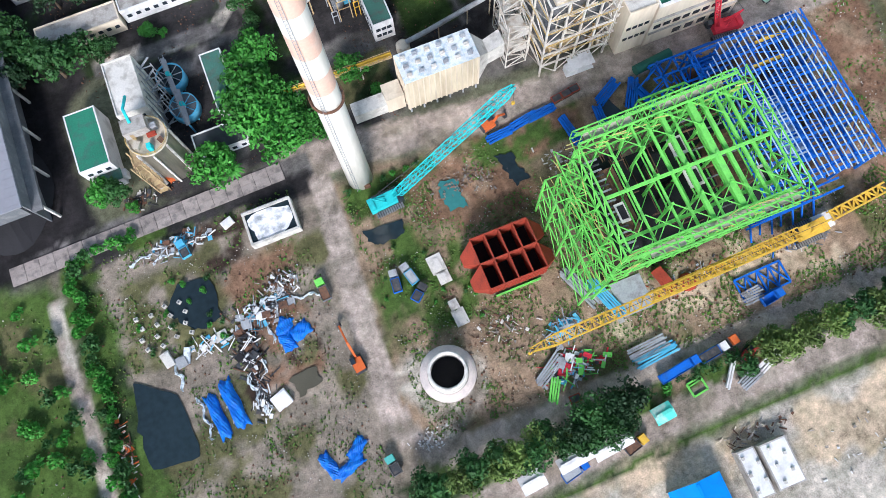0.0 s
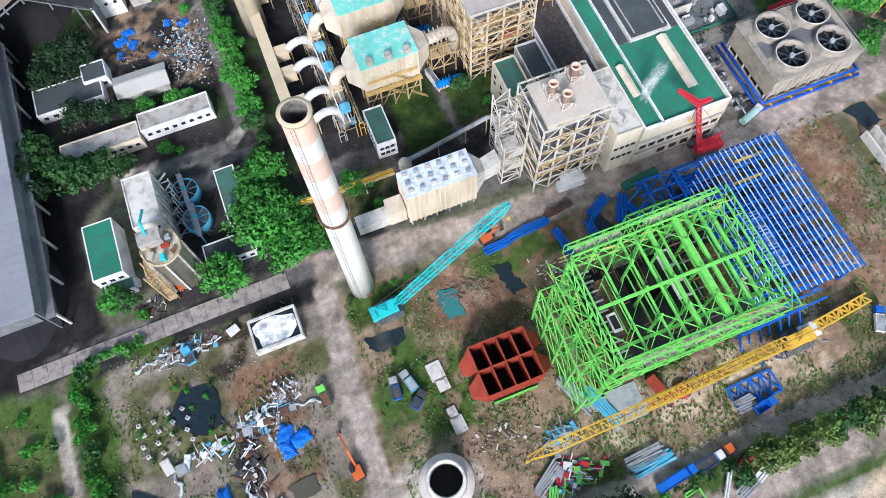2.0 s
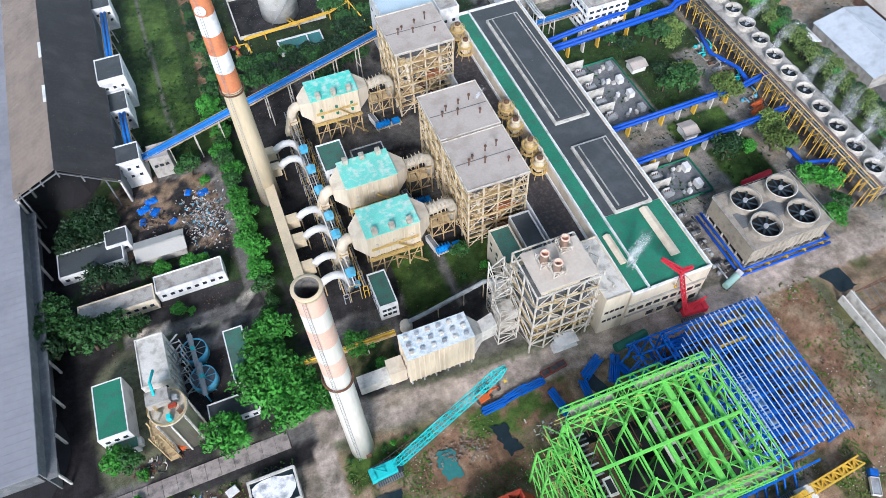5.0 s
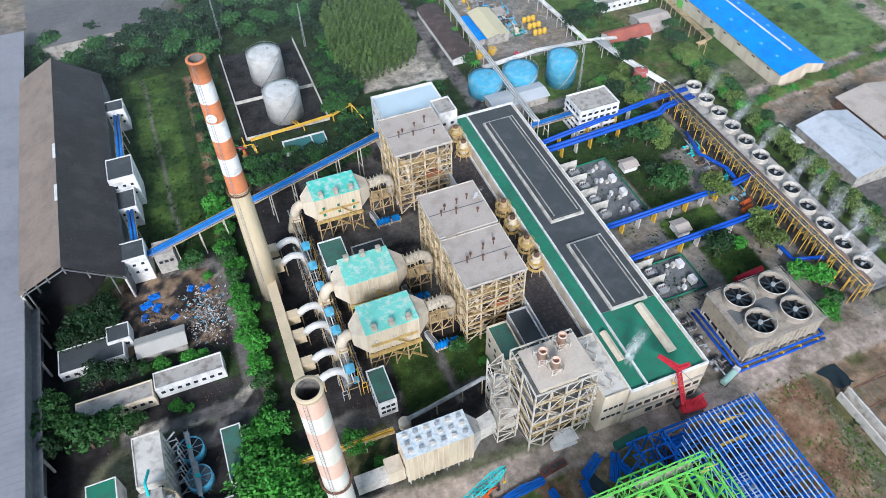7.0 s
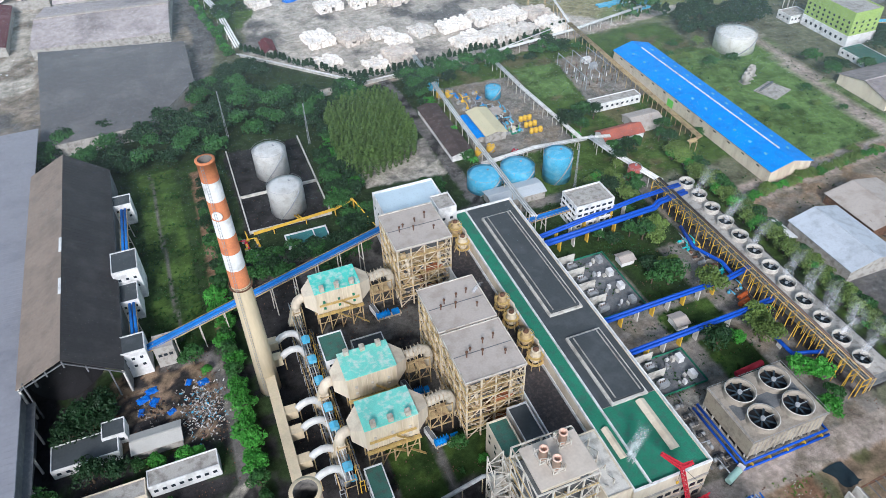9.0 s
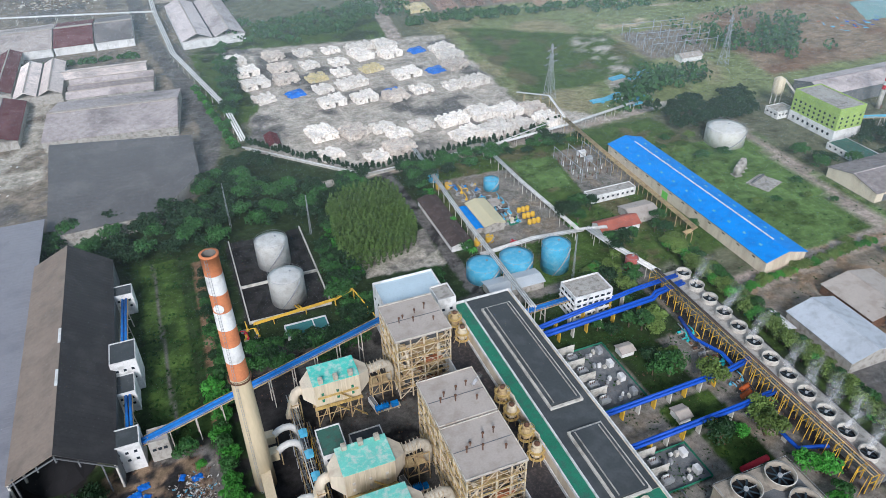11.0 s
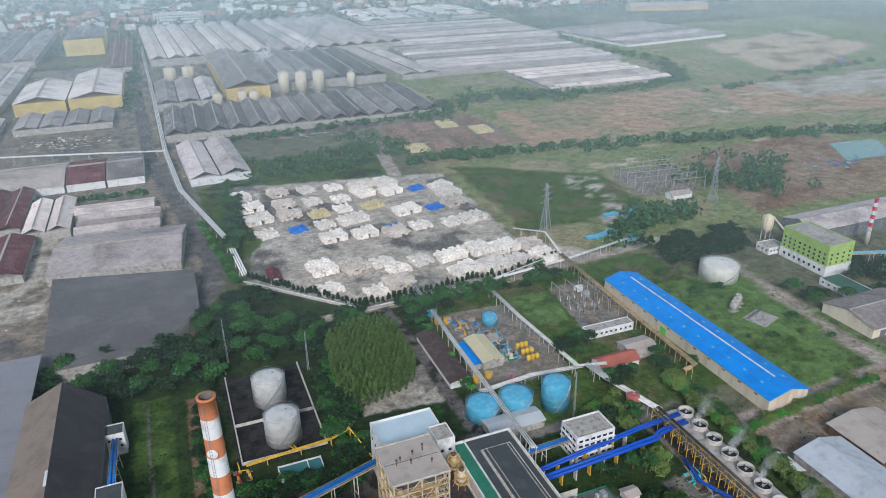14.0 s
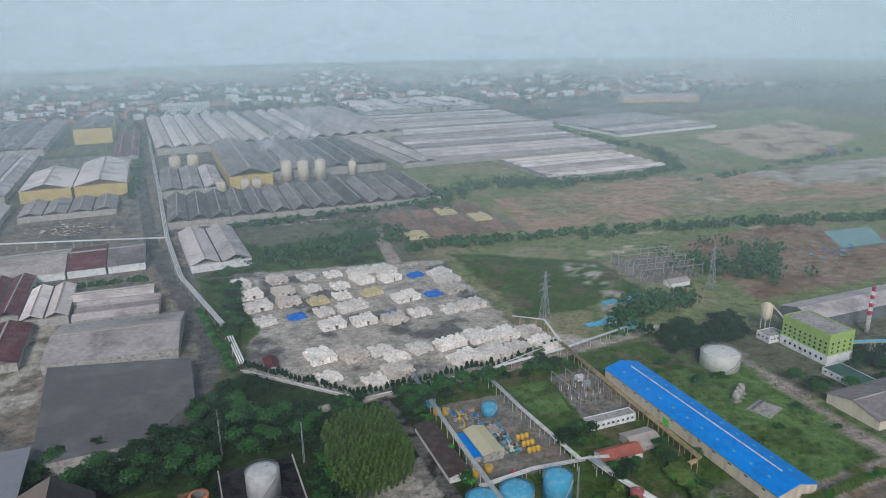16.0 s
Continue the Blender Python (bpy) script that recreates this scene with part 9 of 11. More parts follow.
# ================= trees =================
def leaf_mesh(seed, r, h, z0, n_clump, n_leaf, size, m_, shape=1.0):
    """A crown: clumps of leaf blades round an uneven outline, with gaps."""
    rs = np.random.RandomState(seed)
    verts, faces = [], []
    for k in range(n_clump):
        u = rs.normal(size=3)
        u /= np.linalg.norm(u)
        u[2] = abs(u[2]) * 1.0 - 0.25
        rad = 0.55 + 0.45 * rs.rand()
        cc = np.array([u[0] * r * rad, u[1] * r * rad, z0 + h * 0.45 + u[2] * h * 0.5 * rad])
        cc[:2] *= 1.0 + 0.25 * math.sin(k * 1.7 + seed)
        if shape != 1.0:
            f = np.clip((cc[2] - z0) / h, 0, 1)
            cc[:2] *= 1.15 - shape * f
        cr = r * (0.28 + 0.22 * rs.rand())
        for i in range(n_leaf):
            d = rs.normal(size=3)
            d /= np.linalg.norm(d)
            d[2] = abs(d[2]) * 0.9 - 0.2
            p = cc + d * cr * (0.75 + 0.35 * rs.rand()) * np.array([1, 1, 0.8])
            nrm = d + rs.normal(size=3) * 0.45
            nrm /= np.linalg.norm(nrm)
            a = np.cross(nrm, rs.normal(size=3))
            a /= np.linalg.norm(a)
            b = np.cross(nrm, a)
            s = size * (0.6 + 0.8 * rs.rand())
            q_ = len(verts)
            verts += [p - a * s, p - b * s * 0.55 + nrm * 0.12 * s, p + a * s, p + b * s * 0.55 - nrm * 0.1 * s]
            faces.append((q_, q_ + 1, q_ + 2, q_ + 3))
    me_ = bpy.data.meshes.new("crown")
    me_.from_pydata([tuple(v) for v in verts], [], faces)
    me_.materials.append(m_)
    return me_


def trunk_bm(h, r, limbs, seed, spread):
    bm = bmesh.new()
    rg_ = random.Random(seed)
    add_rings(bm, [(r * 1.3, 0), (r, 0.6), (r * 0.8, h * 0.5), (r * 0.5, h)], 8)
    for k in range(limbs):
        a0 = k * 6.28 / limbs + rg_.uniform(-0.4, 0.4)
        z = h * rg_.uniform(0.5, 0.8)
        add_pipe(bm, [(0, 0, z), (spread * 0.4 * math.cos(a0), spread * 0.4 * math.sin(a0), z + h * 0.25), (spread * 0.8 * math.cos(a0), spread * 0.8 * math.sin(a0), z + h * 0.5)], r * 0.35, 6)
    return bm


TREES = {}


def tree_kind(key, seed, r, h, trunk_h, m_, label, clumps=26, leaves=46, size=0.42, shape=1.0):
    t_ = thing("tree", label, "tree", (0, 0, -50))
    part("trunk", trunk_bm(trunk_h + h * 0.3, 0.16 + r * 0.045, 5, seed, r), M_BARK, t_)
    same_part("crown", leaf_mesh(seed, r, h, trunk_h, clumps, leaves, size, m_, shape), t_)
    TREES[key] = t_


tree_kind("b1", 1, 3.6, 5.0, 2.0, M_LEAF[1], "round bright green broadleaf tree")
tree_kind("b2", 2, 3.0, 4.4, 1.6, M_LEAF[1], "small bright green broadleaf tree")
tree_kind("m1", 3, 4.4, 6.0, 2.6, M_LEAF[0], "spreading mid green broadleaf tree", 34)
tree_kind("m2", 4, 3.4, 5.4, 2.2, M_LEAF[0], "mid green broadleaf tree")
tree_kind("d1", 5, 3.8, 5.6, 2.4, M_LEAF[2], "dark green broadleaf tree", 28)
tree_kind("d2", 6, 3.0, 6.0, 2.4, M_LEAF[2], "dark green upright tree", 24)
tree_kind("o1", 7, 3.8, 5.4, 2.0, M_LEAF[3], "olive green broadleaf tree", 28)
tree_kind("s1", 8, 1.7, 2.2, 0.2, M_LEAF[1], "low bright green bush", 12, 34, 0.32)
tree_kind("s2", 9, 1.9, 2.4, 0.2, M_LEAF[0], "low mid green bush", 12, 34, 0.32)
tree_kind("c1", 10, 0.8, 5.6, 0.3, M_LEAF[2], "slim dark cypress along the wall", 16, 20, 0.3, 0.75)
USED = set()
trng = random.Random(42)


BULK = {}
COUNT = [0]


def plant(key, x, y, k=1.0, bulk=False):
    if COUNT[0] >= 295 or (bulk and key in USED):
        s = k * trng.uniform(0.82, 1.2)
        BULK.setdefault(key, []).append((x, y, s, s * trng.uniform(0.9, 1.1), trng.uniform(0, 6.28)))
        return
    COUNT[0] += 1
    src = TREES[key]
    m_ = pose(x, y, 0, 0, 0, trng.uniform(0, 360))
    s = k * trng.uniform(0.82, 1.2)
    if key not in USED:
        USED.add(key)
        src.scale = (s, s, s * trng.uniform(0.9, 1.1))
        src.matrix_basis = m_ @ Matrix.Diagonal((*src.scale, 1))
    else:
        o = copy_thing(src, m_)
        o.matrix_basis = m_ @ Matrix.Diagonal((s, s, s * trng.uniform(0.9, 1.1), 1))


def row(keys, a, b, step, jit=0.8, k=1.0):
    many = keys[0][0] in "sc"
    n = max(1, int(math.hypot(b[0] - a[0], b[1] - a[1]) / step))
    for i in range(n + 1):
        plant(trng.choice(keys), a[0] + (b[0] - a[0]) * i / n + trng.uniform(-jit, jit), a[1] + (b[1] - a[1]) * i / n + trng.uniform(-jit, jit), k, many)


def wood(keys, x0, y0, x1, y1, n, k=1.0, keep=()):
    for i in range(n):
        x, y = trng.uniform(x0, x1), trng.uniform(y0, y1)
        if any(a < x < c_ and b < y < d for a, b, c_, d in keep):
            continue
        plant(trng.choice(keys), x, y, k, True)


# avenue beside the chimneys and the garden by the road
row(("b1", "b1", "m2"), (-14.5, 122), (-14.5, 226), 5.2, 1.2, 0.92)
row(("m2", "d1"), (-11, 226), (-9, 300), 7, 2.5)
row(("m2", "m1", "d1"), (-6, 212), (-5, 330), 5.0, 1.8, 0.95)
wood(("m2", "m1", "d1"), -2, 222, 50, 240, 26, 0.95, [(16, 240, 40, 252)])
wood(("m2", "m1"), 44, 240, 54, 300, 16, 0.8)
for x, y, k, key in ((-20, 102, 1.25, "b1"), (-20, 94, 1.3, "b1"), (-24, 98, 1.1, "b1"), (-17, 88, 1.2, "b1"), (-12, 90, 1.1, "b1"), (-7, 88, 0.9, "b2"), (-36, 87, 1.1, "b1"), (-33, 90, 0.8, "b2"), (-21, 112, 1, "b1"),
                     (-17, 108, 1, "b2"), (-15, 116, 1, "b1"), (-19, 118, 0.9, "b2"), (-13, 100, 1.1, "b1"), (-14, 95, 1.2, "b1"), (7, 101, 1.1, "b1"), (12, 93, 0.7, "b2"), (-83, 140, 1.3, "m1"), (-78, 146, 1.2, "m1"), (-68, 132, 1.3, "m2"),
                     (-62, 134, 1.1, "m1"), (-55, 133, 1.0, "m2"), (-72, 137, 1.1, "m2"), (-80, 133, 1.0, "d1"), (-64, 154, 1, "d1"), (-57, 153, 1, "d1"), (-50, 153, 0.8, "m2"), (-44, 152, 0.9, "b2"), (-35, 151, 0.9, "b1"), (-31, 152, 0.7, "b2"),
                     (-66, 178, 1.1, "d1"), (-60, 182, 1.1, "d1"), (-57, 176, 1.0, "d2"), (-70, 172, 1.0, "d1"), (-63, 173, 0.9, "d1"), (-28, 192, 1.0, "m2"), (-34, 203, 1, "m2"), (-24, 186, 0.7, "b2"), (-42, 135, 0.6, "b2"), (-38, 134, 0.6, "s1"),
                     (-62, 90, 0.8, "m2"), (-66, 92, 0.9, "b2"), (-60, 86, 0.9, "s1"), (49, 121, 0.7, "m2"), (55, 114, 0.6, "b2"), (47, 113, 0.6, "s2"), (153, 124, 1.1, "d1"), (156, 126, 1.0, "d1"), (163, 124, 0.9, "b1"), (175, 128, 1.5, "o1"), (172, 121, 1.3, "o1"),
                     (170, 150, 1.2, "o1"), (152, 163, 1.1, "m2"), (158, 160, 1.2, "m1"), (162, 166, 1.0, "o1"), (155, 170, 1.1, "d1"), (164, 188, 1.2, "m2"), (168, 184, 1.0, "o1"), (160, 192, 0.9, "m2"), (150, 190, 0.9, "d1"), (146, 195, 0.8, "m2"), (172, 190, 1.0, "o1"),
                     (174, 104, 1.2, "b1"), (178, 100, 1.1, "b1"), (170, 86, 1.0, "b1"), (176, 90, 0.9, "m2"), (172, 214, 1.1, "o1"), (178, 217, 1.1, "m2"), (166, 220, 1.0, "d1"), (160, 226, 1.0, "m2"), (188, 250, 1, "m2"), (193, 246, 1, "d1"), (200, 250, 1, "m2"),
                     (165, 230, 0.9, "b1"), (184, 242, 1.1, "d1"), (178, 280, 1.2, "d1"), (184, 284, 1.2, "d1"), (190, 287, 1.1, "m2"), (196, 284, 1.1, "d1"), (183, 275, 1.1, "m2"), (216, 252, 1.1, "m2"), (222, 258, 1.2, "m2"), (218, 246, 0.9, "d1"), (235, 245, 0.9, "m2")):
    plant(key, x, y, k * (1.25 if y < 150 and x < 0 else 1.05))
# bushes round the building site
row(("s1", "s2", "s1"), (-82, 8), (-80, 76), 2.2, 1.6, 1.1)
row(("s1", "s2"), (-78, 78), (-62, 79), 2.4, 1.0, 1.0)
row(("s2", "s1"), (-92, -30), (-92, 66), 4.0, 5.0, 1.2)
row(("s2", "s1"), (-104, -30), (-100, 60), 5.0, 6.0, 1.3)
row(("s1", "s2"), (-6, 68.5), (14, 69), 3.0, 0.5, 0.5)
wood(("s1", "s2"), -68, 44, -46, 64, 14, 0.5)
wood(("s1", "s2"), -8, 24, 16, 50, 16, 0.35)
# south row
row(("m2", "o1", "d1"), (-14, -8), (4, -10), 4.2, 1.5, 1.0)
row(("m1", "m2", "o1"), (4, -10.5), (17, -9.5), 3.6, 1.5, 0.95)
row(("m1", "m2", "d1"), (17, -8), (40, -10), 3.2, 2.2, 0.95)
row(("m1", "m2"), (20, -12.5), (36, -12.5), 4.0, 1.0, 0.8)
row(("o1", "m2"), (70, -10), (128, -8.5), 4.4, 1.4, 0.9)
row(("s1", "s2"), (40, -9), (128, -6), 3.2, 1.2, 0.9)
# hedge along the fan row
row(("o1", "o1", "b2"), (215, 62), (213, 238), 3.0, 1.6, 1.0)
row(("o1", "m2"), (219, 62), (218, 238), 3.6, 1.6, 0.85)
row(("o1", "b2"), (224, 192), (310, 199), 3.0, 1.0, 0.7)
# woods north of the works
KEEP = [(3, 240, 46, 332), (58, 276, 104, 345), (56, 266, 104, 304), (120, 262, 180, 350), (100, 230, 160, 262), (178, 289, 245, 356), (-140, 180, -40, 322), (-6, 236, 3, 330), (105, 225, 112, 372), (52, 205, 90, 240), (108, 272, 123, 332)]
wood(("d1", "d2", "m2", "m1"), -12, 228, 60, 300, 44, 0.95, KEEP)
wood(("d1", "d2", "m1", "d1"), -140, 326, 62, 372, 120, 1.2, KEEP)
wood(("d1", "d2", "m2", "b2"), 46, 238, 60, 330, 34, 1.0, [])
wood(("d1", "m1", "m2"), 86, 244, 104, 280, 12, 0.9, KEEP)
wood(("m2", "b2", "d1"), 112, 262, 121, 372, 30, 0.9, KEEP)
wood(("d1", "m1", "d2"), 60, 344, 178, 370, 62, 1.0, KEEP)
wood(("d1", "m2"), 178, 356, 240, 372, 18, 0.9, KEEP)
wood(("m2", "o1"), 160, 205, 184, 240, 14, 0.8, [(136, 200, 160, 220)])
wood(("d1", "d2"), 300, 345, 380, 378, 60, 1.3, [(370, 330, 405, 365)])
wood(("d1", "m1"), 345, 232, 420, 288, 20, 1.1, [(344, 226, 394, 264), (370, 260, 390, 292)])
wood(("d1", "d2"), 405, 270, 520, 300, 40, 1.2, [])
wood(("o1", "m2"), 268, 300, 310, 345, 12, 0.9, [(305, 308, 335, 340)])
wood(("m2", "o1"), 270, 180, 340, 300, 10, 0.7, [(288, 260, 318, 296)])
wood(("d1", "m1", "d2"), -28, 374, 34, 402, 34, 1.1, [(-50, 340, -4, 402)])
wood(("d1", "d2"), 14, 398, 44, 420, 14, 1.0, [])
row(("c1",), (32, 439), (93, 372), 3.3, 0.4, 1.6)
row(("c1",), (94, 373.5), (182, 379.5), 3.6, 0.4, 1.6)
row(("c1", "s2"), (182, 376), (236, 392), 3.0, 0.8, 1.3)
row(("m2", "s2"), (24, 470), (40, 640), 5.0, 3.0, 1.2)
row(("m2", "d1"), (30, 500), (42, 600), 5.0, 3.0, 1.2)
row(("s2", "s1"), (10, 560), (24, 440), 2.4, 0.8, 1.5)
for key in set(TREES) - USED:
    plant(key, -120, 350)
# the trees of the woods and thickets, past counting
LEAN = dict(b1=(1, 3.6, 5.0, 2.0, 1, 26), b2=(2, 3.0, 4.4, 1.6, 1, 26), m1=(3, 4.4, 6.0, 2.6, 0, 34), m2=(4, 3.4, 5.4, 2.2, 0, 26), d1=(5, 3.8, 5.6, 2.4, 2, 28), d2=(6, 3.0, 6.0, 2.4, 2, 24), o1=(7, 3.8, 5.4, 2.0, 3, 28),
            s1=(8, 1.7, 2.2, 0.2, 1, 12), s2=(9, 1.9, 2.4, 0.2, 0, 12), c1=(10, 0.8, 5.6, 0.3, 2, 16))
for key, spots_ in BULK.items():
    sd, r, h, th_, mi, cl = LEAN[key]
    base = leaf_mesh(sd + 20, r, h, th_, cl, 24 if r > 2 else 16, 0.56 if r > 2 else 0.4, M_LEAF[mi], 0.75 if key == "c1" else 1.0)
    nv = len(base.vertices)
    co = np.empty(nv * 3)
    base.vertices.foreach_get("co", co)
    co = co.reshape(-1, 3)
    allv = []
    for x, y, s, sz, a in spots_:
        ca, sa = math.cos(a), math.sin(a)
        allv.append(np.stack([x + s * (ca * co[:, 0] - sa * co[:, 1]), y + s * (sa * co[:, 0] + ca * co[:, 1]), sz * co[:, 2]], -1))
    allv = np.concatenate(allv)
    me = bpy.data.meshes.new("thicket")
    me.vertices.add(len(allv))
    me.vertices.foreach_set("co", allv.ravel())
    nq = len(allv) // 4
    me.loops.add(nq * 4)
    me.loops.foreach_set("vertex_index", np.arange(nq * 4))
    me.polygons.add(nq)
    me.polygons.foreach_set("loop_start", np.arange(0, nq * 4, 4))
    me.polygons.foreach_set("loop_total", np.full(nq, 4))
    me.update()
    me.materials.append(M_LEAF[mi])
    tagged(new("thicket", me), "dense green thicket of " + TREES[key]["label"] + "s", "trees", kind="stuff")
# palms
for x, y, s in ((-31.5, 84.5, 1.0), (118, 268, 1.0), (119, 276, 0.9), (176, 268, 1.0), (171, 226, 0.9), (120, 300, 0.9)):
    p_ = thing("palm_tree", "palm tree with drooping fronds", "palm", (x, y, 0), x * 7, "palms")
    bm = bmesh.new()
    add_pipe(bm, [(0, 0, 0), (0.15, 0, 2.5), (0.1, 0.1, 5.0 * s)], 0.18, 8)
    part("trunk", bm, M_BARK, p_)
    for k in range(14):
        a0, up0 = k * 2.4, 0.2 + 0.5 * ((k * 7) % 5) / 5
        bm = bmesh.new()
        pts_ = [(u * 3.0 * s * math.cos(a0), u * 3.0 * s * math.sin(a0), 5.0 * s + 1.6 * up0 * math.sin(u * 2.6) - 1.4 * u * u) for u in (0, 0.25, 0.5, 0.75, 1.0)]
        sd = (-math.sin(a0), math.cos(a0))
        lo = [bm.verts.new((p[0] - sd[0] * w, p[1] - sd[1] * w, p[2] - 0.15)) for p, w in zip(pts_, (0.08, 0.45, 0.5, 0.35, 0.03))]
        md = [bm.verts.new(p) for p in pts_]
        hi = [bm.verts.new((p[0] + sd[0] * w, p[1] + sd[1] * w, p[2] - 0.15)) for p, w in zip(pts_, (0.08, 0.45, 0.5, 0.35, 0.03))]
        for i in range(4):
            bm.faces.new((lo[i], lo[i + 1], md[i + 1], md[i])), bm.faces.new((md[i], md[i + 1], hi[i + 1], hi[i]))
        part("frond", bm, M_LEAF[1], p_)


def scatter_woods(name, label, spots, m_, seed, size, per):
    """Far or dense woods that nobody could count: leaf tufts round many tree tops, as one sheet of stuff."""
    rs = np.random.RandomState(seed)
    V, F = [], []
    for x, y, r, h in spots:
        for k in range(per):
            d = rs.normal(size=3)
            d /= np.linalg.norm(d)
            p = np.array([x, y, h * 0.55]) + d * np.array([r, r, h * 0.45])
            nrm = d + rs.normal(size=3) * 0.4
            nrm /= np.linalg.norm(nrm)
            a = np.cross(nrm, rs.normal(size=3))
            a /= np.linalg.norm(a)
            b = np.cross(nrm, a)
            s = size * (0.6 + 0.8 * rs.rand())
            q_ = len(V)
            V += [p - a * s, p - b * s * 0.7, p + a * s, p + b * s * 0.7]
            F.append((q_, q_ + 1, q_ + 2, q_ + 3))
    me_ = bpy.data.meshes.new(name)
    me_.from_pydata([tuple(v) for v in V], [], F)
    me_.materials.append(m_)
    tagged(new(name, me_), label, "trees", kind="stuff")


rs_ = np.random.RandomState(4)
spots = []
for i in range(13):
    for j in range(18):
        u, v = (i + 0.5 * (j % 2)) / 12.5, j / 17
        x = (54 + 43 * u) * (1 - v) + (60 + 41 * u) * v
        y = 275 + 10 * u + 66 * v - 4 * u * v
        if (abs(u - 0.5) * 2) ** 4 + (abs(v - 0.5) * 2) ** 4 < 1.25:
            spots.append((x + rs_.uniform(-0.4, 0.4), y + rs_.uniform(-0.4, 0.4), 1.2 + rs_.uniform(-0.2, 0.15), 13.0 + rs_.uniform(-1.6, 1.4)))
M_GROVE = mat("grove leaves", (0.08, 0.14, 0.03), var=0.4, scale=0.4, rough=0.6)
scatter_woods("plantation_trees", "dense planted grove of slim olive green trees", spots, M_GROVE, 3, 0.4, 230)
far = []


def belt(pts, w, n, r, h):
    for i in range(n):
        k = rs_.rand() * (len(pts) - 1)
        a, b = pts[int(k)], pts[int(k) + 1]
        f = k - int(k)
        far.append((a[0] + (b[0] - a[0]) * f + rs_.normal() * w / 2, a[1] + (b[1] - a[1]) * f + rs_.normal() * w / 2, r * (0.7 + 0.6 * rs_.rand()), h * (0.7 + 0.6 * rs_.rand())))


belt([(60, 705), (110, 660), (190, 690), (195, 735)], 36, 110, 6, 8)
belt([(210, 655), (300, 636), (390, 629), (510, 600), (640, 566), (760, 530), (1000, 470)], 14, 260, 5, 6)
belt([(300, 800), (330, 870), (430, 880), (520, 850)], 40, 120, 7, 8)
belt([(430, 860), (600, 840), (720, 860), (790, 1000), (780, 1250), (800, 1600)], 16, 220, 7, 7)
belt([(445, 500), (470, 450), (510, 470), (520, 520)], 30, 80, 7, 10)
belt([(300, 400), (345, 430), (380, 420)], 16, 60, 6, 8)
belt([(60, 800), (325, 825)], 8, 70, 5, 6)
belt([(-160, 665), (-30, 660)], 5, 50, 3, 3)
belt([(-80, 560), (-10, 552)], 4, 40, 2.5, 3)
belt([(-45, 1000), (-40, 1700)], 10, 90, 6, 8)
belt([(700, 780), (1100, 860)], 10, 40, 6, 5)
scatter_woods("field_trees", "hazy green tree belts and thickets between the far fields", far, M_LEAF[0], 6, 1.7, 26)
far = []
for i in range(1500):
    y = 1750 + rs_.rand() ** 1.3 * 2700
    far.append((-0.55 * y + rs_.rand() * y * 1.7, y, 12 + 16 * rs_.rand(), 9 + 8 * rs_.rand()))
scatter_woods("town_trees", "far hazy tree cover over the town", far, M_LEAF[2], 7, 6.0, 16)


# ================= bale yard and the mills beyond =================
def bale_stack(seed, nx2, ny2, nz2, m_):
    t_ = thing("bale_stack", "stack of pale waste paper bales", "bales", (0, 0, -60), 0, "bale stacks")
    rg_ = random.Random(seed)
    bm = bmesh.new()
    for k in range(nz2):
        for i in range(nx2):
            for j in range(ny2):
                edge_ = i in (0, nx2 - 1) or j in (0, ny2 - 1)
                if rg_.random() < (0.06 + 0.3 * (k == nz2 - 1) * edge_):
                    continue
                if k < nz2 - 2 and not edge_:
                    continue
                add_box(bm, (i - nx2 / 2 + 0.5) * 1.9 + rg_.uniform(-0.25, 0.25), (j - ny2 / 2 + 0.5) * 1.9 + rg_.uniform(-0.25, 0.25), k * 1.3, 1.7, 1.7, 1.3 * rg_.uniform(0.85, 1.1), rg_.uniform(-0.15, 0.15), 0.93)
    tagged(part("bales", bm, m_, t_), kind="stuff")
    return t_


BK = [bale_stack(1, 8, 7, 3, M_BALE), bale_stack(2, 9, 6, 3, M_BALE), bale_stack(3, 6, 6, 2, M_BALE), bale_stack(4, 7, 7, 3, mat("greyish paper bales", (0.6, 0.53, 0.46), dirt=(0.74, 0.68, 0.6), var=0.35, scale=0.5, fine=4, rand=0.15))]
BY = bale_stack(5, 7, 6, 2, M_BALEY)
tagged(BY, "stack of yellowish waste paper bales")
BALES_N = [(44, 604), (77, 602), (102, 602), (126, 598), (150, 594), (172, 591), (50, 574), (77, 571), (101, 570), (125, 567), (147, 575), (170, 568), (52, 545), (77, 545), (100, 539), (121, 543), (146, 541), (168, 518), (215, 561), (212, 520), (54, 513), (99, 514), (122, 515), (215, 542), (123, 484), (146, 477), (168, 483), (194, 480), (211, 480)]
BALES_S = [(99, 486), (79, 436), (100, 429), (120, 429), (146, 422), (168, 420), (191, 423), (209, 419), (228, 415), (127, 415), (210, 397), (229, 394), (189, 395), (168, 395), (121, 395), (77, 404), (104, 389)]
seen_ = set()
for n_, (x, y) in enumerate(BALES_N + BALES_S):
    src = BY if n_ in (14, 16) else BK[(n_ * 7 + n_ // 3) % 4]
    m_ = pose(x + 2, y + 3, 0, 0, 0, 12 + trng.uniform(-6, 6) - (90 if n_ % 5 == 0 else 0))
    if src.name in seen_:
        o = copy_thing(src, m_)
    else:
        o = src
        seen_.add(src.name)
    o.matrix_basis = m_ @ Matrix.Diagonal((trng.uniform(1.15, 1.4), trng.uniform(1.15, 1.4), 1.2, 1))
for x, y in ((197, 571), (195, 520), (80, 517), (149, 491)):
    tarped(x, y, 15, 14, 12, 3.5, "bale stack under a bright blue tarpaulin", "covered bales")
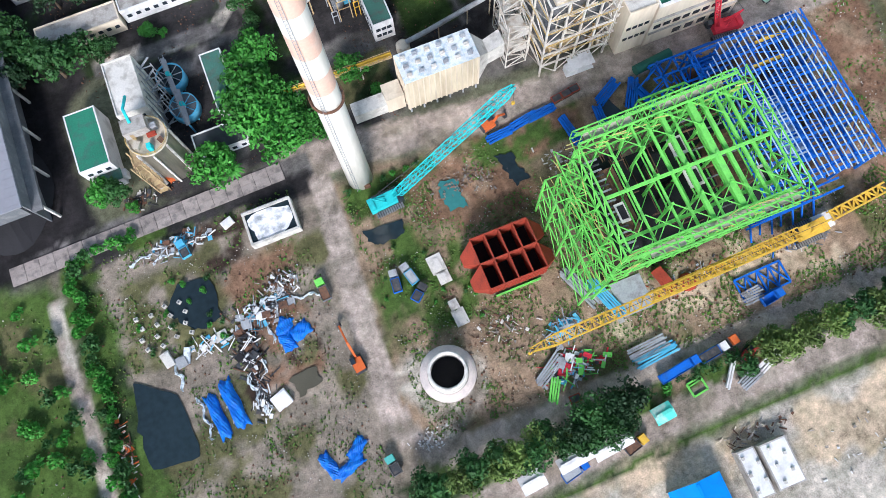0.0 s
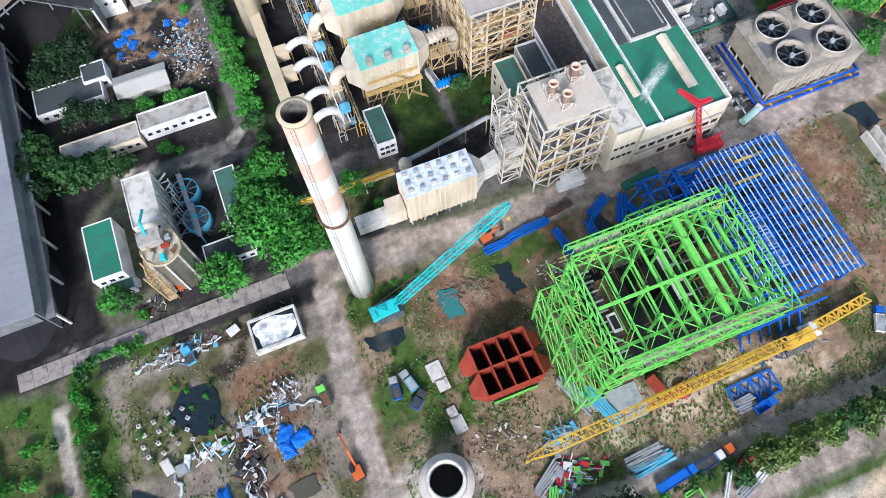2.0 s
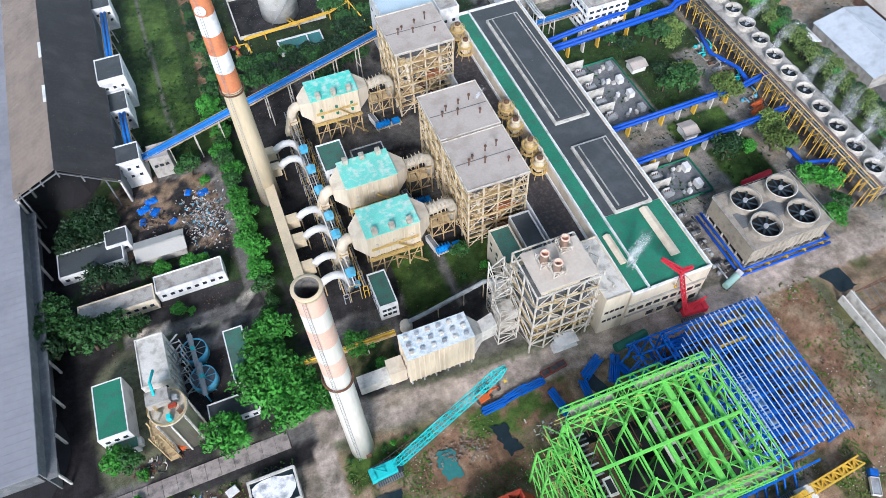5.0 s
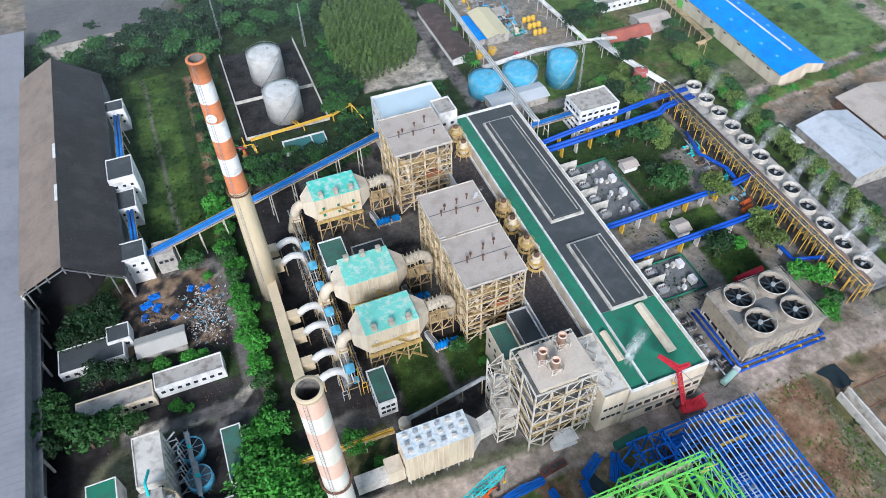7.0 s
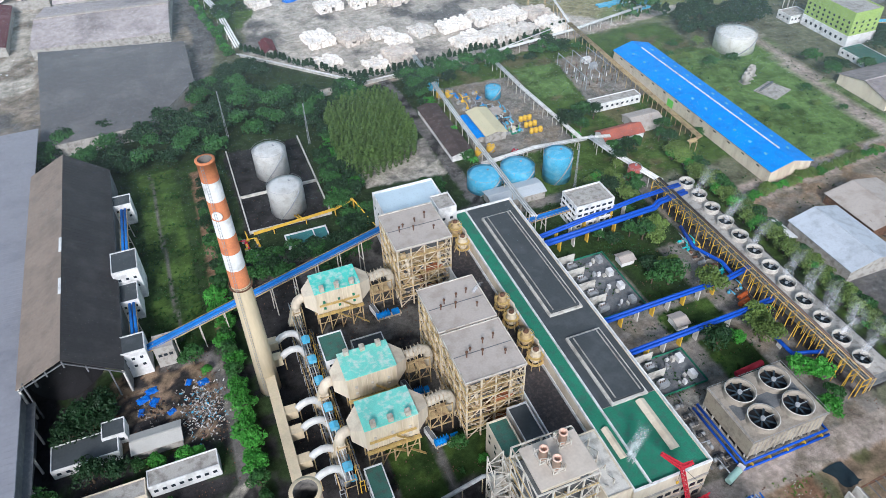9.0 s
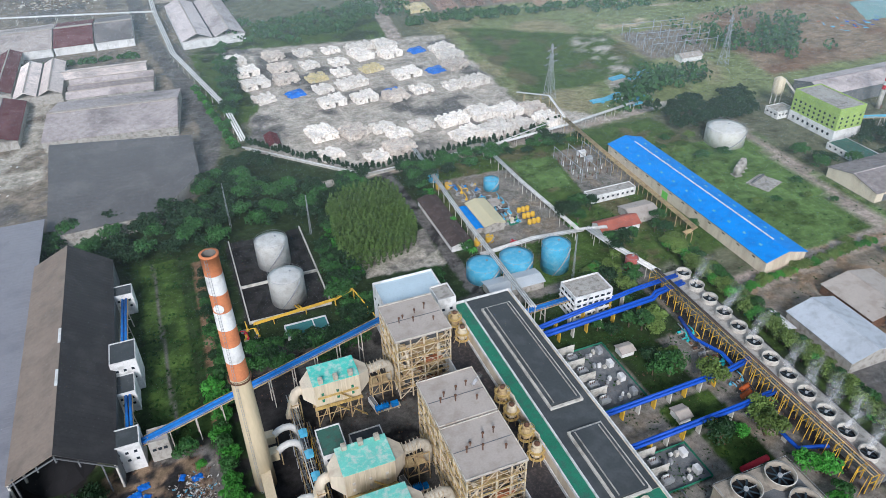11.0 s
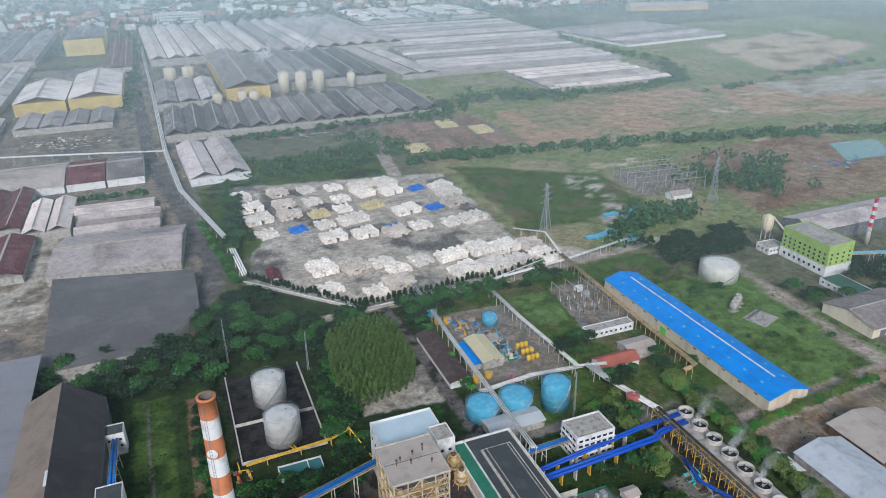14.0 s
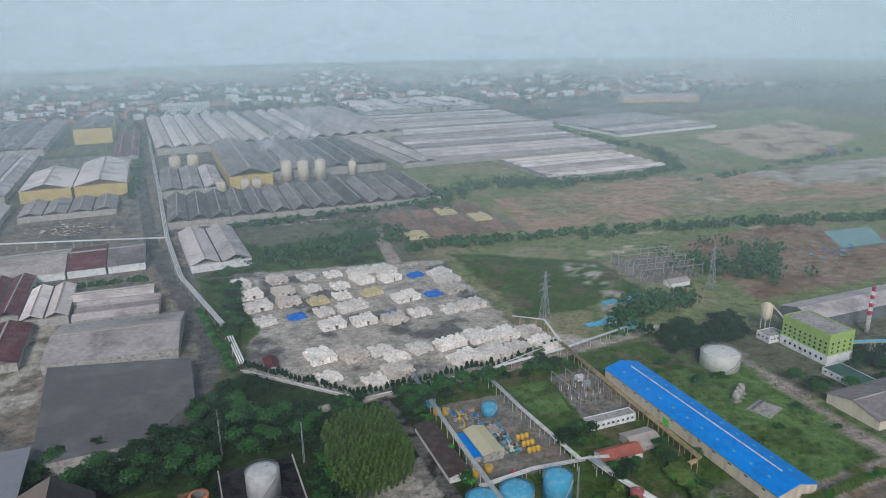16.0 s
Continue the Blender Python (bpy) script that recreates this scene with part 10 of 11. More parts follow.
bwall = thing("boundary_wall", "white boundary wall with pipes along the bale yard", "wall", (0, 0, 0))
for a, b in (((30, 438), (92, 371)), ((92, 371), (182, 377)), ((182, 377), (240, 394))):
    bm = bmesh.new()
    add_bar(bm, (a[0], a[1], 1.2), (b[0], b[1], 1.2), 0.4, 2.4)
    part("wall", bm, M_CONC_L, bwall)
    for k in range(3):
        bm = bmesh.new()
        add_pipe(bm, [(a[0] - 2, a[1] - 2 - k * 0.9, 3 + 0.6 * k), (b[0] - 1, b[1] - 2 - k * 0.9, 3 + 0.6 * k)], 0.3, 8)
        part("pipe", bm, M_WHITE, bwall)
pipe_bridge([(30, 440, 6), (26, 504, 6), (0, 637, 6), (-8, 775, 6), (-12, 1010, 6), (-24, 1588, 6)], 3, 0.55, M_STEELW, "long white pipe bridge beside the mill road", M_WHITE, 14)
pipe_bridge([(-8, 770, 7), (-90, 795, 7), (-180, 820, 7)], 2, 0.6, M_STEELW, "white pipe bridge across the mill yard", M_WHITE, 16)
gable_building("hut", "small hut with a red roof at the yard gate", "hut", 44, 428, 52, 446, 3.5, 6, M_CONC, M_MAROON, "y")
for i in range(4):
    for j in range(3):
        b_ = thing("log_stack", "low brown stack of pulp boards", "stack", (240 + i * 30 + j * 3, 690 + j * 40, 0), -4, "brown stacks")
        bm = bmesh.new()
        for u in range(6):
            for v in range(7):
                add_box(bm, -9 + u * 3.6, -13 + v * 4.3, 0, 3.0, 3.6, trng.uniform(1.6, 3.2), trng.uniform(-0.2, 0.2))
        tagged(part("boards", bm, M_BROWNB if (i + j) % 4 else M_BALEY, b_), kind="stuff")

# dark shed with a cut corner
ds = thing("warehouse", "huge warehouse with a soot dark roof and a cut corner", "warehouse", (0, 0, 0))
outl = [(-81.5, 359.5), (-26.5, 362), (-1.5, 401), (-1, 458), (-87, 479)]
bm = bmesh.new()
add_poly(bm, outl, 0, 7.8)
part("wall", bm, M_CONC, ds)
bm = bmesh.new()
add_poly(bm, [(x * 1.01, y) for x, y in outl], 7.81, 8.2)
part("roof", bm, M_DARKSHED, ds)
bm = bmesh.new()
for k in range(26):
    y = 361 + k * 4.2
    x1_ = -26 + (y - 359) * 0.617 if y < 406 else 0.5
    add_bar(bm, (-81, y, 8.25), (min(x1_, 0.5), y + 0.5, 8.25), 0.2, 0.1)
part("sheet_seam", bm, M_DARKSHED, ds)


def wavy(name, label, x0, y0, x1, y1, n, h, rise, axis, roof_m, wall_m, rz=0.0, arch=False):
    """A mill hall of many parallel roof spans."""
    t_ = thing(name, label, "mill hall", ((x0 + x1) / 2, (y0 + y1) / 2, 0), rz, "mill halls")
    a, d = x1 - x0, y1 - y0
    part("wall", cuboid(0, 0, 0, a - 1, d - 1, h), wall_m, t_)
    w = (a if axis == "y" else d) / n
    bm = bmesh.new()
    if axis == "y":
        add_roof(bm, -w / 2, -d / 2, w / 2, d / 2, h, h + rise, "y", 0.0, 0.3)
    else:
        add_roof(bm, -a / 2, -w / 2, a / 2, w / 2, h, h + rise, "x", 0.0, 0.3)
    if arch:
        bmesh.ops.subdivide_edges(bm, edges=bm.edges[:], cuts=2)
    me_ = finish("roof_span", bm, roof_m)
    gut_me = finish("valley_gutter", cuboid(0, 0, 0, w * 0.1 if axis == "y" else a, d if axis == "y" else w * 0.1, 0.35), M_DARK)
    vent_me = finish("ridge_vent", cuboid(0, 0, 0, w * 0.05 if axis == "y" else a * 0.98, d * 0.98 if axis == "y" else w * 0.05, 0.5), M_GREYROOF)
    for i in range(n):
        u = (i + 0.5) * w - (a if axis == "y" else d) / 2
        same_part("roof_span", me_, t_, pose(u, 0, 0.01) if axis == "y" else pose(0, u, 0.01))
        same_part("ridge_vent", vent_me, t_, pose(u, 0, h + rise + 0.3) if axis == "y" else pose(0, u, h + rise + 0.3))
        if i:
            same_part("valley_gutter", gut_me, t_, pose(u - w / 2, 0, h + 0.3) if axis == "y" else pose(0, u - w / 2, h + 0.3))
    return t_


M_FR2 = mat("dark mill roof", (0.19, 0.17, 0.165), dirt=(0.32, 0.285, 0.27), var=0.3, scale=0.05, rand=0.55)
M_FR3 = mat("pale mill roof", (0.72, 0.62, 0.56), dirt=(0.46, 0.4, 0.37), var=0.28, scale=0.05, rand=0.4)
M_YWALL = mat("yellow wall", (0.62, 0.47, 0.16), dirt=(0.5, 0.38, 0.15), var=0.12, scale=0.1)
wavy("mill_hall", "arched dark grey mill hall", -90, 482, -4, 552, 1, 7, 6, "x", M_FARROOF, M_CONC, -6)
wavy("mill_hall", "low sheds with patched grey roofs", -80, 560, -18, 600, 3, 6, 3, "x", M_FARROOF, M_CONC, -4)
wavy("mill_hall", "long pale shed roof beside the mill", -88, 605, -22, 628, 1, 6, 2, "x", M_FR3, M_CONC, -3)
wavy("mill_hall", "grey sheds with pale roofs", -118, 575, -84, 650, 2, 7, 4, "y", M_FR3, M_CONC)
wavy("mill_hall", "maroon-roofed shed of the mill", -155, 590, -120, 690, 2, 7, 4, "y", M_MAROON, M_CONC)
wavy("mill_hall", "maroon-roofed low shed in the yard", -138, 500, -108, 572, 1, 6, 5, "y", M_MAROON, M_CONC)
for x0, x1, m_, lb in ((-230, -97, M_FR3, "pale grey mill warehouse"), (-96, -63, M_MAROON, "maroon-roofed bay of the mill warehouse"), (-62, -29, M_FR2, "dark grey bay of the mill warehouse")):
    wavy("mill_hall", lb, x0, 690, x1, 768, 1, 7, 6, "x", m_, M_WHITE)
wavy("mill_hall", "warehouse of three grey gabled spans", 6, 660, 62, 786, 2, 7, 6, "y", M_FARROOF, M_WHITE, 3)
wavy("mill_hall", "long saw-tooth row of grey mill roofs", -5, 822, 322, 958, 14, 8, 7, "y", M_FR2, M_CONC, -1.5)
wavy("mill_hall", "mill hall with yellow gable walls", -182, 1040, -120, 1180, 1, 16, 8, "y", M_FR3, M_YWALL)
wavy("mill_hall", "mill hall with a pale roof and yellow walls", -118, 1045, -52, 1240, 1, 16, 8, "y", M_FR3, M_YWALL)
wavy("mill_hall", "tall mill building with a yellow upper wall", -160, 1560, -90, 1760, 1, 30, 6, "y", M_FR2, M_YWALL)
wavy("mill_hall", "grey and maroon roofs behind", -80, 1300, -40, 1640, 2, 12, 4, "y", M_MAROON, M_CONC)
wavy("mill_hall", "row of lower sheds before the yellow halls", -170, 930, -62, 1010, 4, 7, 4, "y", M_FARROOF, M_CONC)
wavy("mill_hall", "grey sheds at the mill edge", -420, 1050, -200, 1400, 8, 10, 5, "y", M_FARROOF, M_CONC)
wavy("mill_hall", "far grey sheds of the mill", -560, 1450, -200, 1900, 9, 12, 5, "y", M_FR2, M_CONC)
wavy("mill_hall", "grey sheds beyond the pipe bridge", -330, 800, -185, 1000, 5, 8, 4, "y", M_FARROOF, M_CONC)
wavy("mill_hall", "large mill hall with a yellow front", 80, 1010, 140, 1330, 1, 18, 10, "y", M_FARROOF, M_YWALL)
wavy("mill_hall", "grey mill roofs beside the silos", -10, 990, 72, 1150, 3, 10, 5, "y", M_FARROOF, M_CONC)
wavy("mill_hall", "mill roofs with dark and pale spans", 142, 1050, 320, 1330, 6, 12, 6, "y", M_FR2, M_CONC)
wavy("mill_hall", "wide field of long mill roofs", -20, 1360, 190, 1860, 7, 12, 7, "y", M_FR3, M_CONC, 2)
wavy("mill_hall", "wide field of long mill roofs in grey", 200, 1345, 440, 1840, 8, 14, 7, "y", M_FARROOF, M_CONC, 2)
wavy("mill_hall", "narrow mill roofs along the lane", 330, 1050, 392, 1660, 2, 8, 4, "y", M_FR3, M_CONC, 3)
wavy("mill_hall", "vast field of low parallel grey roofs", 408, 1046, 745, 1330, 10, 6, 4, "x", M_FARROOF, M_CONC, -3)
wavy("mill_hall", "vast field of low grey roofs, far half", 440, 1338, 790, 1650, 10, 6, 4, "x", M_FARROOF, M_CONC, -3)
wavy("mill_hall", "low pale roofs beside the field", 505, 872, 712, 1025, 6, 5, 3, "x", M_FR3, M_CONC, 0)
wavy("mill_hall", "far low grey roofs with white ends", 820, 1175, 1080, 1440, 6, 5, 4, "x", M_FARROOF, M_WHITE, 6)
wavy("mill_hall", "pale far warehouse roof", 480, 1740, 820, 2000, 5, 10, 5, "y", M_FR3, M_CONC)
flat_building("far_office", "long white far office building", "building", 10, 2010, 130, 2045, 26, M_WHITE, M_CONC, 1, (8, 15, 21), 14, 0, (5, 3))
gable_building("far_hall", "long orange-walled far hall with a pinkish roof", "warehouse", 1210, 1640, 1420, 1700, 12, 20, mat("orange wall", (0.6, 0.36, 0.15), var=0.1), mat("pink roof", (0.4, 0.28, 0.26), var=0.1), "x", "", 0, -20)
for x, y, r, h in ((164, 1040, 8, 28), (187, 1032, 8, 28), (212, 1030, 8, 28), (263, 1040, 6, 20), (67, 996, 7, 14), (100, 1000, 7, 14), (115, 994, 7, 14), (15, 1190, 9, 22), (42, 1190, 9, 22)):
    s4 = thing("mill_silo", "tall pale concrete silo at the mill", "silo", (x, y, 0), 0, "mill silos")
    bm = bmesh.new()
    add_rings(bm, [(r, 0), (r, h), (r * 0.3, h + 2)], 20)
    part("shell", bm, M_CREAM_W, s4)
    part("head_house", cuboid(0, 0, h + 2.01, r, r * 0.6, 2.5), M_CONC, s4)

# field things
def pylon(x, y, h):
    t_ = thing("pylon", "grey lattice power pylon in the field", "pylon", (x, y, 0), 25, "pylons")
    bm = bmesh.new()
    lattice(bm, (0, 0, 0), (0, 0, h * 0.62), h * 0.17, 7, 0.16, 0.3)
    lattice(bm, (0, 0, h * 0.62), (0, 0, h), h * 0.055, 6, 0.14, 0.4)
    part("mast", bm, M_GREYST, t_)
    for z, w in ((0.66, 0.2), (0.78, 0.17), (0.9, 0.14)):
        bm = bmesh.new()
        for s in (-1, 1):
            add_bar(bm, (0, 0, h * z), (s * h * w, 0, h * z), 0.3), add_bar(bm, (0, 0, h * (z + 0.04)), (s * h * w, 0, h * z), 0.2)
        part("cross_arm", bm, M_GREYST, t_)


pylon(251, 432, 41), pylon(412, 436, 40)
for x, y, h in ((8, 345, 28), (47, 322, 24), (155, 232, 26)):
    t_ = thing("lightning_mast", "slim yellowish lattice lightning mast", "mast", (x, y, 0), 0, "masts")
    bm = bmesh.new()
    lattice(bm, (0, 0, 0), (0, 0, h), 0.9, 16, 0.05, 0.35)
    part("mast", bm, M_GREYST, t_)
fs = thing("far_substation", "fenced field substation with rows of gear", "switchyard", (405, 500, 0), -8)
bm = bmesh.new()
for i in range(12):
    for j in range(9):
        add_bar(bm, (-30 + i * 5.4, -28 + j * 7, 0), (-30 + i * 5.4, -28 + j * 7, trng.uniform(1.5, 3.5)), 0.4)
tagged(part("gear", bm, M_GREYST, fs), kind="stuff")
bm = bmesh.new()
for j in range(5):
    add_bar(bm, (-30, -28 + j * 14, 10), (30, -28 + j * 14, 10), 0.4)
    for s in (-30, 0, 30):
        add_bar(bm, (s, -28 + j * 14, 0), (s, -28 + j * 14, 12), 0.5)
part("gantry", bm, M_GREYST, fs)
gable_building("hut", "white hut with a grey roof beside the substation", "hut", 384, 452, 404, 462, 4, 6, M_WHITE, M_GREYROOF, "x")
for x, y, rz in ((318, 446, 10), (332, 441, 5), (345, 448, 15), (282, 413, 0), (296, 416, 20), (310, 405, 30), (322, 424, 0), (300, 398, 10)):
    steel_stack(x, y, rz, 14, 4, M_LBLUE, "bright blue pipe sections stacked in the field", 1.0, 1, "blue pipe stacks")
heap("works_clutter", "pale debris and sheets beside the bale yard", "debris", 300, 408, 50, 24, 2, [M_WHITE, M_LBLUE, M_CONC_L], 60, 41, (2, 8))
heap("works_clutter", "blue and orange machines on the bare field", "machines", 590, 470, 70, 40, 3, [M_BLUE, M_ORANGE, M_LBLUE], 26, 42, (4, 12))
heap("works_clutter", "red and blue machines at the far site", "machines", 1050, 870, 70, 60, 6, [M_REDP, M_BLUE, M_GREYST], 60, 43, (6, 18))
heap("works_clutter", "waste paper and debris in the mill yard", "debris", -135, 450, 70, 150, 3, [M_BALE, M_SCRAP, M_WHITE], 260, 44, (1, 5))
heap("works_clutter", "loose waste and machinery before the mill", "debris", -110, 870, 90, 70, 5, [M_BALE, M_SCRAP, M_RUST, M_CREAM_W], 220, 45, (3, 9))
heap("works_clutter", "debris and machinery beside the saw-tooth row", "debris", 160, 790, 120, 30, 3, [M_RUST, M_SCRAP, M_DARK, M_WHITE], 120, 46, (2, 7))
heap("works_clutter", "rubble and timber on the pale lot", "debris", 105, -40, 60, 30, 1.0, [M_CONC_L, M_SCRAP, M_WHITE], 160, 47, (0.4, 2))
heap("works_clutter", "reeds and boards at the unfinished building", "debris", 66, -26, 26, 5, 0.8, [M_SCRAP, M_CREAM_W, M_RUST], 60, 48, (0.8, 3))

# the far town: small roofs that nobody could count
rs2 = np.random.RandomState(9)
for nm, m_, cnt, lb in (("town_houses", M_WHITE, 700, "far small white houses of the town in haze"), ("town_roofs", mat("far tile roofs", (0.42, 0.2, 0.15), var=0.3, scale=0.02), 700, "far red and brown roofs of the town in haze")):
    bm = bmesh.new()
    for i in range(cnt):
        y = 1900 + rs2.rand() ** 1.5 * 2000
        x = -0.5 * y + rs2.rand() * y * 1.55
        if y < 2100 and -30 < x < 900:
            continue
        s = 7 + 10 * rs2.rand()
        add_box(bm, x, y, 0, s * (1 + 1.5 * rs2.rand()), s, 8 + 6 * rs2.rand(), rs2.rand() * 0.6)
    tagged(new(nm, finish(nm, bm, m_)), lb, "houses", kind="stuff")


# ---- tufts and stones over the rough ground, past counting ----
def litter(name, label, n, areas, m_, seed, size, upright):
    rs = np.random.RandomState(seed)
    V, F = [], []
    for (x0, y0, x1, y1), share in areas:
        cand = np.stack([rs.uniform(x0, x1, int(n * share)), rs.uniform(y0, y1, int(n * share))], -1)
        for x, y in cand[value_noise(cand[:, 0], cand[:, 1], 6.0, seed) > 0.55]:
            if any(a0 - 1 < x < a1 + 1 and b0 - 1 < y < b1 + 1 for a0, b0, a1, b1 in SHORES):
                continue
            s = size * (0.4 + rs.rand() ** 2 * 1.4)
            q_ = len(V)
            a = rs.rand() * 3.14
            c_, d_ = math.cos(a) * s, math.sin(a) * s
            if upright:
                for k in range(2):
                    c_, d_ = (c_, d_) if k == 0 else (-d_, c_)
                    q_ = len(V)
                    V += [(x - c_ * 0.7, y - d_ * 0.7, 0.1), (x + c_ * 0.7, y + d_ * 0.7, 0.1), (x + c_ + rs.uniform(-0.2, 0.2), y + d_, 0.3 + s * 0.8), (x - c_, y - d_ + rs.uniform(-0.2, 0.2), 0.3 + s)]
                    F.append((q_, q_ + 1, q_ + 2, q_ + 3))
            else:
                h = 0.2 + s * 0.6
                k2 = rs.uniform(0.4, 1.0)
                lo = [(x - c_, y - d_, 0), (x + d_ * k2, y - c_ * k2, 0), (x + c_, y + d_, 0), (x - d_ * k2, y + c_ * k2, 0)]
                V += lo + [(x + (p[0] - x) * 0.6, y + (p[1] - y) * 0.6, h) for p in lo]
                F += [(q_ + 4, q_ + 5, q_ + 6, q_ + 7)] + [(q_ + i_, q_ + (i_ + 1) % 4, q_ + 4 + (i_ + 1) % 4, q_ + 4 + i_) for i_ in range(4)]
    me_ = bpy.data.meshes.new(name)
    me_.from_pydata(V, [], F)
    me_.materials.append(m_)
    tagged(new(name, me_), label, "ground cover", kind="stuff")


M_WEED = mat("weed leaves", (0.09, 0.19, 0.03), var=0.4, scale=0.5)
SITE = [((-82, -30, -20, 76), 0.34), ((-8, 0, 44, 68), 0.3), ((40, -2, 128, 22), 0.2), ((124, 10, 150, 72), 0.08), ((-140, -40, -90, 70), 0.08)]
litter("weeds", "weeds and grass tufts on the rough site ground", 26000, SITE, M_WEED, 3, 0.24, False)
litter("dry_weeds", "dry olive weeds on the rough site ground", 20000, SITE, M_LEAF[3], 5, 0.24, False)
litter("stones", "scattered pale stones and scraps on the site ground", 9000, SITE, M_CONC_L, 7, 0.13, False)
litter("clods", "dark clods and scrap bits on the site ground", 6000, SITE, M_RUST, 8, 0.25, False)
LAWNS = [((-47, 200, -4, 330), 0.3), ((118, 108, 182, 226), 0.3), ((180, 175, 345, 352), 0.25), ((150, 0, 230, 70), 0.15)]
litter("lawn_weeds", "shrubs and weeds on the works lawns", 9000, LAWNS, M_LEAF[0], 9, 0.32, True)
litter("rubble_bits", "rubble and scrap bits in the works yards", 6000, [((-70, 86, -20, 200), 0.4), ((0, 84, 56, 230), 0.3), ((118, 80, 205, 190), 0.3)], M_RUST, 11, 0.2, False)


# ---- morning haze imitated by thin pale sheets that stand one behind the other over the far country, and the pale sky behind them ----
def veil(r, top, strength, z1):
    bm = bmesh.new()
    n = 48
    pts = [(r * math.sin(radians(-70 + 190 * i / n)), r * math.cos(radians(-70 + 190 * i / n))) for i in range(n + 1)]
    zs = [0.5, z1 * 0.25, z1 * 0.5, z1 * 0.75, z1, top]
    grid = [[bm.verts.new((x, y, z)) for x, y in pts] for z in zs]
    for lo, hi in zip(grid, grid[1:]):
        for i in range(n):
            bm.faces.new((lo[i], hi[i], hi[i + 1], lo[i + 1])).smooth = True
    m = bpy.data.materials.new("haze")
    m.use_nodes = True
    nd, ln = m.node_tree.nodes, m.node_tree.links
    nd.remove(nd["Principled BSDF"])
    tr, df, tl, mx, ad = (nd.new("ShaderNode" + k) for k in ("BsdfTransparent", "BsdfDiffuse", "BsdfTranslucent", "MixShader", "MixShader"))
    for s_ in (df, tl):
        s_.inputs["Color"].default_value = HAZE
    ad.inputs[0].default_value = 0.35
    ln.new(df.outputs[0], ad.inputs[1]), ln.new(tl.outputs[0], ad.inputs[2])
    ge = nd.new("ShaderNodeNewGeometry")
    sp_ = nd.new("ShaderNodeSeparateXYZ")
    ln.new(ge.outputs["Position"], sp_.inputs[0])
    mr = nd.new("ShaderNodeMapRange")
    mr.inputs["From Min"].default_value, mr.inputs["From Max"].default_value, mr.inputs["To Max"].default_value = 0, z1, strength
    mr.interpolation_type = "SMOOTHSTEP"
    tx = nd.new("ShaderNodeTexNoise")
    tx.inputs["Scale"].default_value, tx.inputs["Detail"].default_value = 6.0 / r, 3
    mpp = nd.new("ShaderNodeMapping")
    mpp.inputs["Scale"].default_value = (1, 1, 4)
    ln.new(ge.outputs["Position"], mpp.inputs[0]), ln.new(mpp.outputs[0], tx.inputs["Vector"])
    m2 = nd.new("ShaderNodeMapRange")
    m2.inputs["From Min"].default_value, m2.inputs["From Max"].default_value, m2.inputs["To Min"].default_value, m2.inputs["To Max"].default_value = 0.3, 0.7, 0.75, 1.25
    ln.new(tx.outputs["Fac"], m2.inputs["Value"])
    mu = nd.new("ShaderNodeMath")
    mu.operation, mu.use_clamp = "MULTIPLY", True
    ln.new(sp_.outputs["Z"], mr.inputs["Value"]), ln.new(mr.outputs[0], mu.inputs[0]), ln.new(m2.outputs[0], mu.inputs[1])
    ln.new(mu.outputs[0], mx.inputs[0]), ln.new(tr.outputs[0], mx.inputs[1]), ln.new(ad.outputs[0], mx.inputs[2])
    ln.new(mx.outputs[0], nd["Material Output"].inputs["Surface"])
    tagged(new("haze_veil", finish("haze_veil", bm, m)), "thin pale sheet standing in for morning haze over the land", "haze", kind="structure")


# the haze tint is the sheets' own colour; their opacity grows with height
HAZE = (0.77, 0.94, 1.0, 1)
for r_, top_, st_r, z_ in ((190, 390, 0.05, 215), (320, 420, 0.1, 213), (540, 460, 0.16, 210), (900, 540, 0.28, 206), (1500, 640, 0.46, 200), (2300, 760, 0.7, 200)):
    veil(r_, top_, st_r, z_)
bm = bmesh.new()
add_rings(bm, [(4600, -20), (4600, 900), (3800, 1900)], 64, 0, 0, False, False)
for f in bm.faces:
    f.normal_flip()
ms = bpy.data.materials.new("hazy sky")
ms.use_nodes = True
em = ms.node_tree.nodes.new("ShaderNodeEmission")
em.inputs["Strength"].default_value = 1.0
gz, sz, rz_, cr = (ms.node_tree.nodes.new("ShaderNode" + k) for k in ("NewGeometry", "SeparateXYZ", "MapRange", "ValToRGB"))
rz_.inputs["From Min"].default_value, rz_.inputs["From Max"].default_value = -20, 900
cr.color_ramp.elements[0].color, cr.color_ramp.elements[1].color = (0.74, 0.92, 1.0, 1), (1.42, 1.56, 1.64, 1)
for a, b in ((gz.outputs["Position"], sz.inputs[0]), (sz.outputs["Z"], rz_.inputs["Value"]), (rz_.outputs[0], cr.inputs["Fac"]), (cr.outputs["Color"], em.inputs["Color"])):
    ms.node_tree.links.new(a, b)
ms.node_tree.links.new(em.outputs[0], ms.node_tree.nodes["Material Output"].inputs["Surface"])
tagged(new("backdrop", finish("backdrop", bm, ms)), "pale hazy morning sky near the horizon", "sky", kind="structure")


